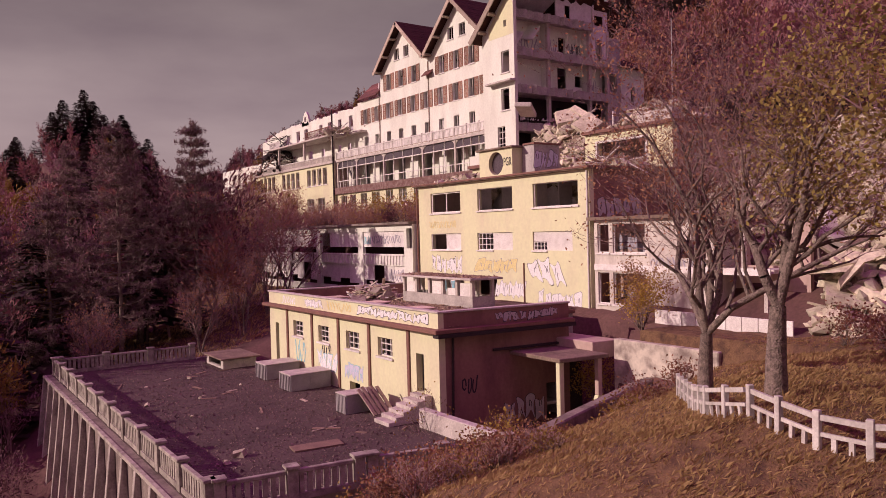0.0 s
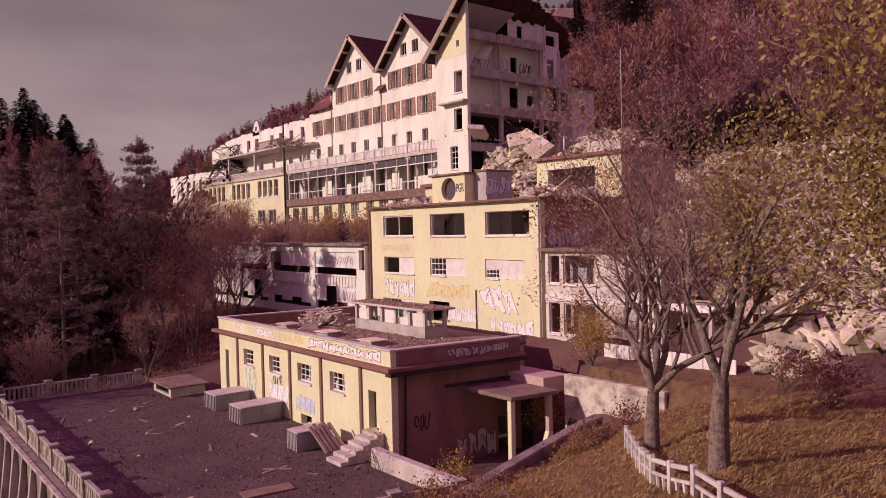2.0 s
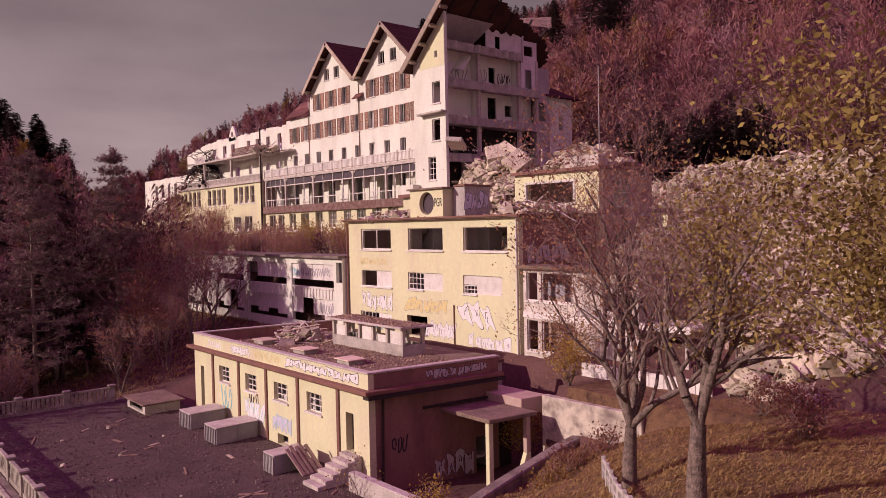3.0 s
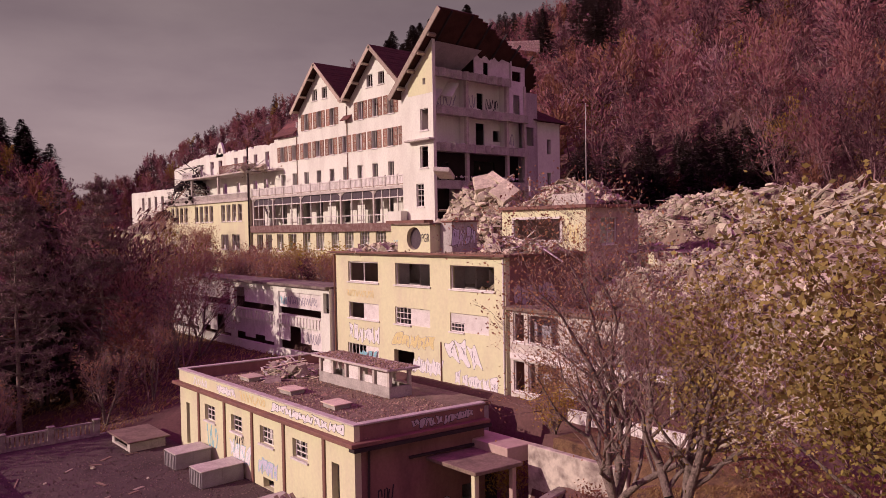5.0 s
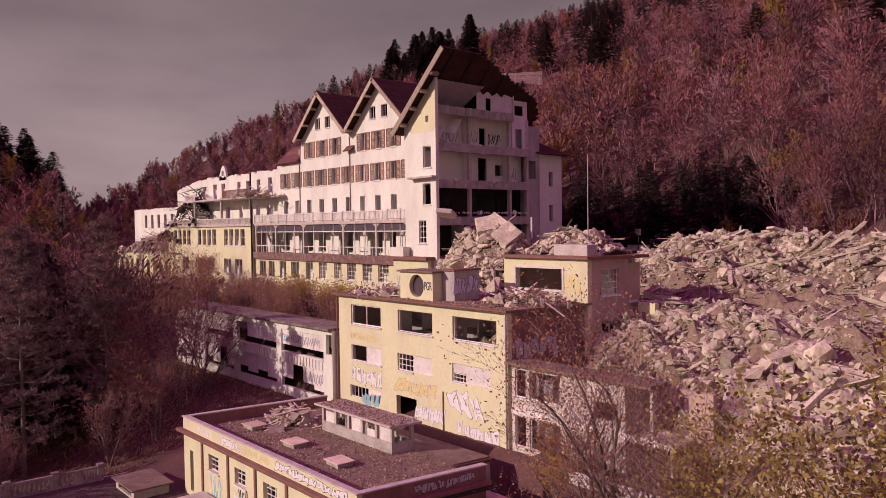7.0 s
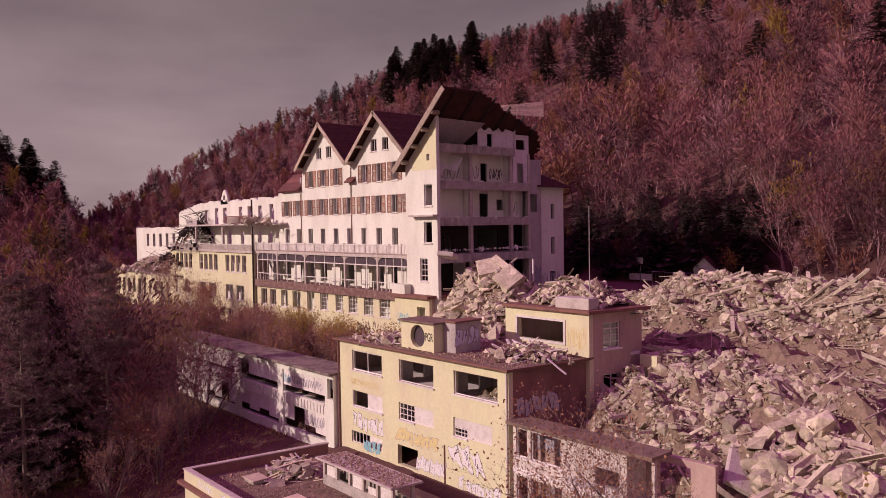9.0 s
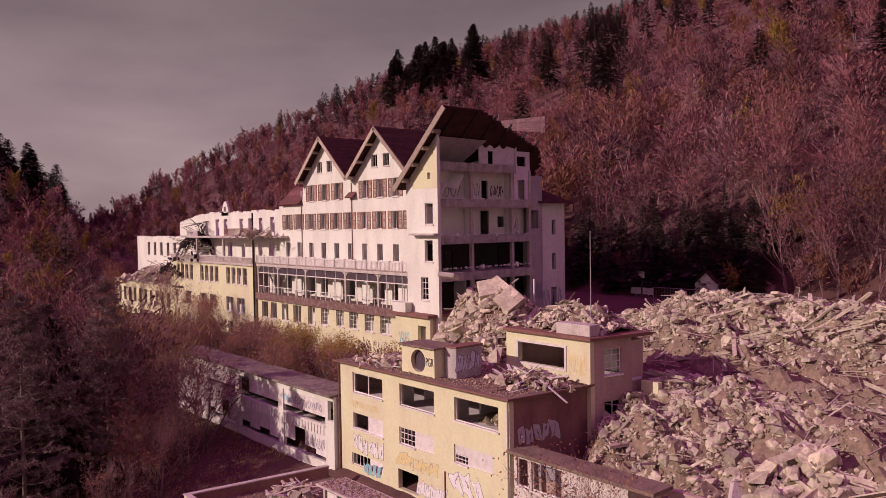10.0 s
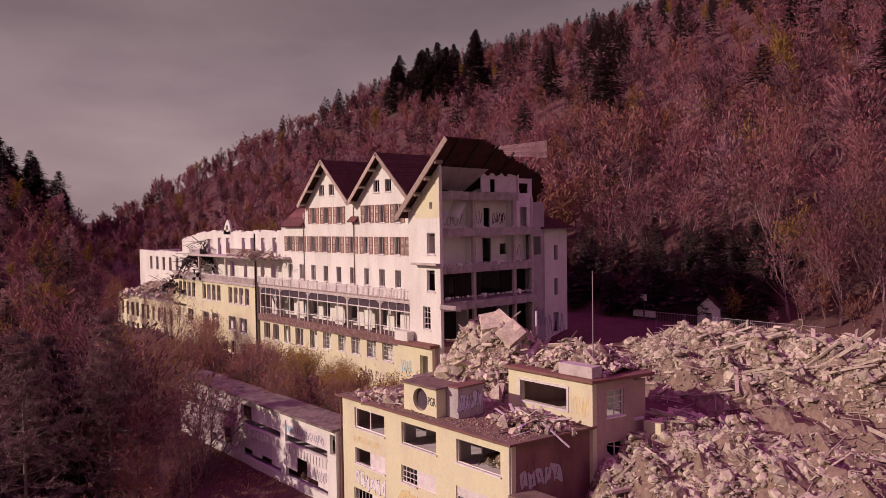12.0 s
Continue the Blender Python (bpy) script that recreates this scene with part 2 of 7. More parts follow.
def mesh_of(name, bm, material, bevel=0.0):
    if bevel:
        bmesh.ops.bevel(bm, geom=bm.edges[:], offset=bevel, segments=1, affect="EDGES", clamp_overlap=True)
    me = bpy.data.meshes.new(name)
    bm.normal_update()
    bm.to_mesh(me)
    bm.free()
    me.materials.append(material)
    return me


def part(name, bm, material, parent, label="", bevel=0.0):
    """One mesh object under a thing or a part."""
    ob = new(name, mesh_of(name, bm, material, bevel))
    ob.parent = parent
    if label:
        ob["label"] = label
    return ob


def boxpart(name, dims, material, parent, label="", bevel=0.0, m=None):
    bm = bmesh.new()
    box(bm, *dims, m)
    return part(name, bm, material, parent, label, bevel)


def thing(name, label, category, group="", kind="", at=None):
    ob = new(name)
    ob.empty_display_size = 0.2
    if at:
        ob.location = at
    return tagged(ob, label, category, group, kind)


def solid(name, bm, material, label, category, group="", kind="", bevel=0.0):
    return tagged(new(name, mesh_of(name, bm, material, bevel)), label, category, group, kind)


def wall(bm, axis, p, u0, u1, z0, z1, holes=(), t=0.35, top=None):
    """A wall at x = p (axis x, running along y) or y = p (axis y), of thickness t, with holes (u0, u1, z0, z1) right through.
    top(u): the height of a ragged or gabled upper edge."""
    us = sorted({u0, u1, *(c for h in holes for c in h[:2] if u0 < c < u1)})
    zs = sorted({z0, z1, *(c for h in holes for c in h[2:] if z0 < c < z1)})
    if top:
        step = 0.35
        us = sorted({*us, *(u0 + step * i for i in range(1, int((u1 - u0) / step)))})
    seen = {}

    def vert(i, k, s):
        if (i, k, s) not in seen:
            u, z = us[i], zs[k]
            if top:
                z = max(z0, min(z, top(u)))
            q = p + t * s
            seen[i, k, s] = bm.verts.new((q, u, z) if axis == "x" else (u, q, z))
        return seen[i, k, s]

    def full(i, k):
        if not (0 <= i < len(us) - 1 and 0 <= k < len(zs) - 1):
            return False
        u, z = (us[i] + us[i + 1]) / 2, (zs[k] + zs[k + 1]) / 2
        if top and max(top(us[i]), top(us[i + 1])) <= zs[k] + 1e-4:
            return False
        return not any(h[0] < u < h[1] and h[2] < z < h[3] for h in holes)

    for i in range(len(us) - 1):
        for k in range(len(zs) - 1):
            if not full(i, k):
                continue
            for s in (0, 1):
                bm.faces.new([vert(i, k, s), vert(i + 1, k, s), vert(i + 1, k + 1, s), vert(i, k + 1, s)])
            for (di, dk), (a, b) in (((-1, 0), ((i, k), (i, k + 1))), ((1, 0), ((i + 1, k), (i + 1, k + 1))), ((0, -1), ((i, k), (i + 1, k))), ((0, 1), ((i, k + 1), (i + 1, k + 1)))):
                if not full(i + di, k + dk):
                    bm.faces.new([vert(*a, 0), vert(*b, 0), vert(*b, 1), vert(*a, 1)])
    if top:
        bmesh.ops.remove_doubles(bm, verts=bm.verts[:], dist=1e-4)
    bmesh.ops.recalc_face_normals(bm, faces=bm.faces[:])


def wallpart(name, material, parent, axis, p, u0, u1, z0, z1, holes=(), t=0.35, top=None, label=""):
    bm = bmesh.new()
    wall(bm, axis, p, u0, u1, z0, z1, holes, t, top)
    return part(name, bm, material, parent, label)


def bars(bm, axis, p, u0, u1, z0, z1, cols, rows, w=0.06, d=0.06):
    """A window frame with cols x rows lights."""
    def put(a0, a1, c0, c1):
        if axis == "x":
            box(bm, p, a0, c0, p + d, a1, c1)
        else:
            box(bm, a0, p, c0, a1, p + d, c1)
    put(u0, u0 + w, z0, z1), put(u1 - w, u1, z0, z1), put(u0 + w, u1 - w, z0, z0 + w), put(u0 + w, u1 - w, z1 - w, z1)
    for i in range(1, cols):
        c = u0 + (u1 - u0) * i / cols
        put(c - w * 0.4, c + w * 0.4, z0 + w, z1 - w)
    for k in range(1, rows):
        c = z0 + (z1 - z0) * k / rows
        for i in range(cols):
            a = u0 + (u1 - u0) * i / cols + w * (1 if i == 0 else 0.4)
            b = u0 + (u1 - u0) * (i + 1) / cols - w * (1 if i == cols - 1 else 0.4)
            put(a, b, c - w * 0.35, c + w * 0.35)


def window(parent, axis, p, u0, u1, z0, z1, cols=2, rows=1, inset=0.16, w=0.07, sill=True, material=None, label=""):
    """A frame set back in its opening, with a sill below it."""
    bm = bmesh.new()
    bars(bm, axis, p + inset, u0 + 0.005, u1 - 0.005, z0 + 0.005, z1 - 0.005, cols, rows, w)
    f = part("window", bm, material or WHITEPAINT, parent, label)
    if sill:
        bm = bmesh.new()
        if axis == "x":
            box(bm, p - 0.10, u0 - 0.10, z0 - 0.10, p + 0.10, u1 + 0.10, z0 + 0.004)
        else:
            box(bm, u0 - 0.10, p - 0.10, z0 - 0.10, u1 + 0.10, p + 0.10, z0 + 0.004)
        part("window_sill", bm, WHITEPAINT, f)
    return f


def tube(bm, a, b, r0, r1, sides=8):
    a, b = Vector(a), Vector(b)
    q = (b - a).to_track_quat("Z", "Y").to_matrix()
    rings = []
    for c, r in ((a, r0), (b, r1)):
        rings.append([bm.verts.new(c + q @ Vector((r * math.cos(2 * math.pi * k / sides), r * math.sin(2 * math.pi * k / sides), 0))) for k in range(sides)])
    for k in range(sides):
        bm.faces.new([rings[0][k], rings[0][(k + 1) % sides], rings[1][(k + 1) % sides], rings[1][k]])
    bm.faces.new(rings[0][::-1])
    bm.faces.new(rings[1])


def tubepart(name, a, b, r, material, parent, label="", sides=8, r1=None):
    bm = bmesh.new()
    tube(bm, a, b, r, r if r1 is None else r1, sides)
    return part(name, bm, material, parent, label)


def from_arrays(name, verts, faces, material, smooth=False):
    """A mesh from numpy arrays of vertices and of triangles or quads."""
    me = bpy.data.meshes.new(name)
    n = faces.shape[1]
    me.vertices.add(len(verts))
    me.vertices.foreach_set("co", np.ascontiguousarray(verts, dtype=np.float32).ravel())
    me.loops.add(faces.size)
    me.loops.foreach_set("vertex_index", np.ascontiguousarray(faces, dtype=np.int32).ravel())
    me.polygons.add(len(faces))
    me.polygons.foreach_set("loop_start", np.arange(0, faces.size, n, dtype=np.int32))
    me.polygons.foreach_set("loop_total", np.full(len(faces), n, dtype=np.int32))
    me.polygons.foreach_set("use_smooth", np.full(len(faces), smooth, dtype=bool))
    me.update(calc_edges=True)
    me.validate()
    me.materials.append(material)
    return me


def step(a, b, v):
    t = np.clip((v - a) / (b - a), 0, 1)
    return t * t * (3 - 2 * t)


# ---- ground ----
def ground_z(x, y):
    """The lie of the land: a valley to the west, terraces along the buildings, the wooded hillside to the east."""
    x, y = np.asarray(x, dtype=float), np.asarray(y, dtype=float)
    far = np.interp(x, (-2500, -200, 0, 8, 14, 20, 34, 36.5, 37.2, 50, 60, 66, 80), (-60, -50, -6, -3, 0.5, 1.6, 5.3, 5.4, 10.6, 11, 14, 16.5, 16.5))
    mid = np.interp(x, (-2500, -200, 0, 8.6, 9.6, 22, 33, 34.5, 36, 40, 47, 56, 64, 80), (-60, -50, -7, -5.5, 1.2, 1.2, 1.3, 6.0, 6.2, 8, 13, 14.6, 16.5, 16.5))
    near = np.interp(x, (-2500, -200, -20, 0, 8, 13, 16, 18, 24, 34, 42, 50, 60, 80), (-60, -50, -8, -1.5, 3.2, 5.5, 6.55, 6.9, 6.7, 6.5, 11, 14, 16.4, 16.5))
    near = near - 0.07 * np.clip(y - 9, 0, 10)
    crest = 22.25 + 0.155 * (x - 18)
    near = near - 2.3 * step(13, 22, y) * step(9, 13, x) * (1 - 0.5 * step(24.5, 28, x)) * (1 - step(30.3, 30.6, x))
    near = near - (1.35 - 0.45 * np.exp(-((x - 24) / 2.2) ** 2)) * step(18.5, 22.4, y) * step(14, 18, x) * (1 - step(30.3, 30.6, x))
    foot = np.interp(x, (12, 15, 20, 24, 29, 30.3), (2.3, 2.45, 2.65, 3.15, 3.55, 3.7)) - 0.12 + 0.36 * np.clip(crest - y, 0, 30)
    near = np.where((x > 11) & (x < 30.4), np.minimum(near, foot + 3.0 * (1 - step(11, 13.5, x))), near)
    drop = np.where(x < 14, step(19, 25, y), step(crest - 0.2, crest + 0.6, y))
    yard = np.where(y < 26.4, 1 - step(30.0, 30.4, x), 1 - step(32.6, 33.2, x))
    yard = np.where(y > 30.5, 1.0, yard)
    mid = np.where((x > 22) & (x < 34) & (y < 31), 1.1, mid)
    z = near + (mid - near) * drop * np.where(x > 38, step(17.5, 25.5, y), yard)
    z = z + (far - z) * step(50, 57, y)
    up = np.maximum(0, x - 80)
    fall = 1 - 0.85 * step(300, 460, y)
    z = z + 237 * (1 - np.exp(-up / 390)) * fall
    z = z + 9 * step(150, 240, y) * (1 - step(48, 74, x)) + 20 * np.exp(-((x - 47) / 28) ** 2 - ((y - 292) / 48) ** 2)
    z = z + 0.25 * np.sin(x * 0.31 + 1.3) * np.cos(y * 0.27) * step(60, 75, np.hypot(x - 30, y - 35)) * 3
    return z


def spread(lo, hi, fine_lo, fine_hi, d, ratio=1.13):
    mids = list(np.arange(fine_lo, fine_hi + 1e-6, d))
    s, v = d, fine_hi
    while v < hi:
        s *= ratio
        v += s
        mids.append(v)
    s, v = d, fine_lo
    while v > lo:
        s *= ratio
        v -= s
        mids.insert(0, v)
    return np.array(mids)


gx, gy = spread(-2500, 2500, -12, 90, 0.8), spread(-1500, 2500, -6, 125, 0.8)
gX, gY = np.meshgrid(gx, gy, indexing="ij")
gZ = ground_z(gX, gY) + np.random.RandomState(3).normal(0, 0.03, gX.shape)
gi = np.arange(gX.size).reshape(gX.shape)
ground = new("ground", from_arrays("ground", np.stack([gX, gY, gZ], -1).reshape(-1, 3), np.stack([gi[:-1, :-1], gi[1:, :-1], gi[1:, 1:], gi[:-1, 1:]], -1).reshape(-1, 4), SOIL, True))
tagged(ground, "brown leaf-strewn ground falling to the valley", "ground", kind="structure")

# matted turf on the bank below the fence and on the lawn behind it
def turf_z(x, y):
    x, y = np.asarray(x, dtype=float), np.asarray(y, dtype=float)
    return ground_z(x, y) + 0.14 + 0.04 * np.sin(x * 2.1 + np.sin(y * 1.7)) * np.sin(y * 1.9) - 0.25 * (1 - step(9.0, 11.0, x)) - 0.4 * step(21.7, 22.3, y - 0.155 * (x - 18)) * (x < 30)


bx, by = np.arange(9.0, 34.0, 0.3), np.arange(-6.0, 25.0, 0.3)
bX, bY = np.meshgrid(bx, by, indexing="ij")
bZ = turf_z(bX, bY) + np.random.RandomState(4).normal(0, 0.012, bX.shape)
bi = np.arange(bX.size).reshape(bX.shape)
turf = new("turf", from_arrays("turf", np.stack([bX, bY, bZ], -1).reshape(-1, 3), np.stack([bi[:-1, :-1], bi[1:, :-1], bi[1:, 1:], bi[:-1, 1:]], -1).reshape(-1, 4), TAWNY, True))
tagged(turf, "matted tawny turf on the sloping bank", "turf", kind="structure")


# ---- the flat-roofed annex beside the gravel terrace ----
annex = thing("annex_building", "low yellow flat-roofed annex with tagged parapet, derelict", "building")
AX, AY0, AY1, AX1, AXS = 22.4, 30.4, 51.5, 33.0, 30.1
a_holes = [(49.95, 50.5, 2.2, 5.0), (45.95, 47.5, 4.35, 5.4), (42.2, 43.7, 4.35, 5.4), (38.4, 40.0, 4.35, 5.4), (34.75, 36.3, 4.35, 5.4), (31.75, 32.45, 3.0, 4.95), (38.45, 39.7, 1.85, 2.45)]
wallpart("wall", YELLOW, annex, "x", AX, AY0, AY1, 0.6, 6.12, a_holes)
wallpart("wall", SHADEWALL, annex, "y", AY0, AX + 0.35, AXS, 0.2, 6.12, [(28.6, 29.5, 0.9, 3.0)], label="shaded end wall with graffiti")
wallpart("wall", GREYWALL, annex, "x", AXS - 0.35, AY0 + 0.35, AY0 + 3.0, 0.2, 6.12)
wallpart("wall", GREYWALL, annex, "y", AY0 + 3.0, AXS - 0.35, AX1, 0.2, 6.12)
wallpart("wall", GREYWALL, annex, "y", AY1 - 0.35, AX + 0.35, AX1, 0.6, 6.12)
wallpart("wall", GREYWALL, annex, "x", AX1 - 0.35, AY0 + 3.35, AY1 - 0.35, 0.2, 6.12)
boxpart("floor", (AX + 0.36, AY0 + 0.36, 1.75, AXS - 0.36, AY1 - 0.36, 1.9), INSIDE, annex)
wallpart("partition", INSIDE, annex, "x", 27.5, AY0 + 0.36, AY1 - 0.36, 1.9, 6.1, t=0.2)
boxpart("cornice", (AX - 0.4, AY0 - 0.4, 6.124, AXS + 0.1, AY1 + 0.4, 6.34), RUST, annex, "rusty brown cornice", 0.03)
# Black strip added below the cornice in place of its shadow.
boxpart("drip_board", (AX - 0.3, AY0 - 0.46, 5.93, AXS + 0.1, AY0 - 0.003, 6.12), CHAR, annex, "black strip standing for the shadow under the cornice")
tubepart("downpipe", (AX + 0.62, AY0 - 0.1, 1.6), (AX + 0.72, AY0 - 0.1, 5.92), 0.06, CHAR, annex, "dark downpipe at the corner")
boxpart("cornice", (AXS + 0.104, AY0 + 2.9, 6.124, AX1 + 0.1, AY1 + 0.4, 6.34), RUST, annex, "rusty brown cornice", 0.03)
# Front parapet stays yellow; the end ones carry the shade-darkened colour.
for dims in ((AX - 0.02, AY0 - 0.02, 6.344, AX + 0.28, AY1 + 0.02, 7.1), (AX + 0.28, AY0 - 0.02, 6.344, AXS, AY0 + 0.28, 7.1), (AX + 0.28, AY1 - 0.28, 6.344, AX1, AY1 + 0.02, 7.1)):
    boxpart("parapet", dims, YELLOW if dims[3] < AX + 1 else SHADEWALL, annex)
for dims in ((AX - 0.09, AY0 - 0.09, 7.104, AX + 0.34, AY1 + 0.09, 7.2), (AX + 0.34, AY0 - 0.09, 7.104, AXS + 0.05, AY0 + 0.34, 7.2), (AX + 0.34, AY1 - 0.34, 7.104, AX1 + 0.05, AY1 + 0.09, 7.2)):
    boxpart("coping", dims, PALECONC, annex, bevel=0.02)
boxpart("roof", (AX + 0.28, AY0 + 0.28, 6.344, AXS, AY1 - 0.28, 6.42), ROOFDIRT, annex, "gravel and moss on the flat roof")
boxpart("roof", (AXS + 0.002, AY0 + 3.0, 6.344, AX1, AY1 - 0.28, 6.42), ROOFDIRT, annex, "gravel and moss on the flat roof")
for y0, y1, z0, z1 in a_holes[1:5]:
    window(annex, "x", AX, y0, y1, z0, z1, 3, 3, 0.2, 0.07)
for y in (48.4, 44.55, 40.9, 37.2, 33.1):
    boxpart("pilaster", (AX - 0.09, y - 0.12, 0.6, AX - 0.003, y + 0.12, 6.12), RUST, annex, "brown pilaster strip", 0.02)


def roof_lantern():
    """The long open lantern on the annex roof: low wall, posts, thin slab."""
    o = thing("roof_lantern", "long concrete roof lantern with broken openings", "roof lantern")
    x0, x1, y0, y1 = 28.95, 30.5, 36.2, 44.0
    for d in ((x0, y0, 6.424, x0 + 0.2, y1, 7.1), (x1 - 0.2, y0, 6.424, x1, y1, 7.1), (x0 + 0.2, y0, 6.424, x1 - 0.2, y0 + 0.2, 7.1), (x0 + 0.2, y1 - 0.2, 6.424, x1 - 0.2, y1, 7.1)):
        boxpart("base_wall", d, CONCRETE, o)
    for x in (x0, x1 - 0.2):
        for i in range(6):
            y = y0 + (y1 - y0 - 0.22) * i / 5
            boxpart("post", (x, y, 7.104, x + 0.2, y + 0.22, 8.1), PALECONC, o, bevel=0.015)
    for i, top in ((0, 7.9), (1, 7.55), (2, 8.06), (4, 7.8)):
        y = y0 + (y1 - y0 - 0.22) * i / 5 + 0.224
        boxpart("panel", (x0 + 0.07, y, 7.104, x0 + 0.12, y + 1.1 - 0.2 * (i % 2), top), WHITEPAINT, o, "pale broken infill panel")
    boxpart("roof_slab", (x0 - 0.35, y0 - 0.35, 8.104, x1 + 0.35, y1 + 0.35, 8.24), PALECONC, o, bevel=0.02)
    return o


lantern = roof_lantern()
skylight = thing("skylight", "low roof light under a concrete slab lid", "skylight", "roof lights of the annex")
boxpart("kerb", (-0.5, -0.65, 0, 0.5, 0.65, 0.24), CONCRETE, skylight)
boxpart("lid", (-0.62, -0.78, 0.244, 0.62, 0.78, 0.31), LATHWOOD, skylight, bevel=0.02)
skylight.location = (25.8, 47.6, 6.424)
for x, y, a in ((25.7, 42.0, 2), (25.6, 36.8, -2)):
    copy_thing(skylight, pose(x, y, 6.424, 0, 0, a))

# canopy at the annex's end
canopy = thing("entrance_canopy", "moss-covered concrete canopy on two posts", "canopy")
boxpart("slab", (26.4, 26.2, 4.72, 29.3, 30.36, 4.92), ROOFDIRT, canopy, "crumbling slab", 0.03)
boxpart("eave", (25.4, 29.7, 5.0, 29.6, 30.36, 5.12), CHAR, canopy, "dark ledge along the end wall")
boxpart("post", (26.5, 26.35, 0.4, 26.76, 26.61, 4.716), YELLOW, canopy, bevel=0.02)
boxpart("post", (28.75, 26.35, 2.9, 29.0, 26.6, 4.716), OCHRE, canopy, bevel=0.02)
bm = bmesh.new()
buttress = [[bm.verts.new((x, y, z)) for x, z in ((28.75, 2.896), (29.0, 2.896), (29.0, 0.4), (27.85, 0.4))] for y in (26.35, 26.6)]
bm.faces.new(buttress[0]), bm.faces.new(buttress[1][::-1])
for k in range(4):
    bm.faces.new([buttress[0][k], buttress[1][k], buttress[1][(k + 1) % 4], buttress[0][(k + 1) % 4]])
bmesh.ops.recalc_face_normals(bm, faces=bm.faces[:])
part("buttress", bm, YELLOW, canopy, "splayed pale buttress")
boxpart("upstand", (29.304, 27.3, 4.5, 31.0, 31.2, 5.35), OCHRE, canopy, bevel=0.03)
boxpart("side_wall", (29.6, 30.0, 0.4, 31.0, 30.3, 4.496), CHAR, canopy, "dark wall of the passage")

# ---- the terrace ----
TZ = 1.85
terrace = thing("terrace", "gravel terrace on tall concrete retaining walls", "terrace", kind="structure")
boxpart("slab", (9.3, 25.2, 1.45, 22.36, 58.6, TZ), GRAVEL, terrace, "dark gravel surface")
boxpart("retaining_wall", (8.9, 24.9, -8.0, 9.28, 58.9, TZ - 0.02), DARKCONC, terrace)
boxpart("retaining_wall", (9.3, 24.8, -3.0, 22.3, 25.18, TZ - 0.02), STAINCONC, terrace)
boxpart("retaining_wall", (9.3, 58.62, -6.0, 22.3, 58.9, TZ - 0.02), STAINCONC, terrace)
for i in range(15):
    y = 25.4 + 33.0 * i / 14
    bm = bmesh.new()
    box(bm, 8.7, y - 0.15, -8.0, 8.896, y + 0.15, TZ - 0.15)
    for v in bm.verts:
        if v.co.z < 0 and v.co.x < 8.8:
            v.co.x -= 1.1
    part("buttress", bm, STAINCONC, terrace, "thin flared rib of the retaining wall", 0.02)
boxpart("string_course", (8.72, 25.2, TZ - 0.146, 8.896, 58.6, TZ + 0.02), LICHEN, terrace)


def balustrade(name, a, b, n_posts, label):
    """A concrete balustrade from a to b: posts with caps, a rail, and slotted panels of upright balusters between them."""
    o = thing(name, label, "balustrade")
    a, b = Vector(a), Vector(b)
    length, ang = (b - a).length, math.atan2(b.y - a.y, b.x - a.x)
    o.matrix_world = Matrix.Translation(a) @ Matrix.Rotation(ang, 4, "Z")
    gap = length / (n_posts - 1)
    for i in range(n_posts):
        x = gap * i
        p_ = boxpart("post", (x - 0.19, -0.17, 0, x + 0.19, 0.17, 1.12), LICHEN, o, bevel=0.015)
        boxpart("cap", (x - 0.26, -0.24, 1.124, x + 0.26, 0.24, 1.24), LICHEN, p_, bevel=0.02)
        if i == n_posts - 1:
            break
        boxpart("rail", (x + 0.194, -0.10, 0.93, x + gap - 0.194, 0.10, 1.07), LICHEN, o, bevel=0.02)
        boxpart("plinth", (x + 0.194, -0.11, 0, x + gap - 0.194, 0.11, 0.22), LICHEN, o)
        n = max(3, int((gap - 0.4) / 0.27))
        for k in range(n):
            c = x + 0.2 + (gap - 0.4) * (k + 0.5) / n
            boxpart("baluster", (c - 0.085, -0.06, 0.224, c + 0.085, 0.06, 0.926), LICHEN, o)
    return o


balustrade("balustrade", (9.45, 25.4, TZ), (9.45, 58.3, TZ), 12, "weathered concrete balustrade along the terrace edge")
balustrade("balustrade", (9.75, 25.25, TZ), (14.7, 24.6, TZ), 3, "short concrete balustrade at the terrace's near end")
balustrade("balustrade", (15.2, 24.5, TZ), (20.6, 23.2, TZ), 3, "concrete balustrade overgrown by brambles")
balustrade("balustrade", (9.75, 58.45, TZ), (18.8, 58.2, TZ), 4, "concrete balustrade at the terrace's far end")

# ---- the yellow block ----
block = thing("yellow_building", "three-storey yellow derelict building with graffiti", "building")
BX, BY0, BY1, BX1 = 35.5, 32.8, 51.65, 42.3
b_top = [(46.0, 49.95, 12.5, 14.08), (40.0, 43.9, 12.5, 14.08), (33.75, 37.9, 12.5, 14.08)]
b_mid = [(46.0, 49.95, 9.65, 10.9), (40.05, 44.0, 9.65, 10.9), (34.3, 38.0, 9.65, 10.9)]
b_low = [(46.1, 50.2, 6.7, 7.65), (41.85, 44.2, 6.3, 7.75)]
wallpart("wall", YELLOW, block, "x", BX, BY0, BY1, 4.5, 14.676, b_top + b_mid + b_low)
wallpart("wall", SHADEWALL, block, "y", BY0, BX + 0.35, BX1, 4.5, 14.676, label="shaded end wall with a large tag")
wallpart("wall", OCHRE, block, "y", BY1 - 0.35, BX + 0.35, BX1, 4.5, 14.676)
wallpart("wall", INSIDE, block, "x", BX1 - 0.3, BY0 + 0.36, BY1 - 0.36, 4.5, 14.6, t=0.28)
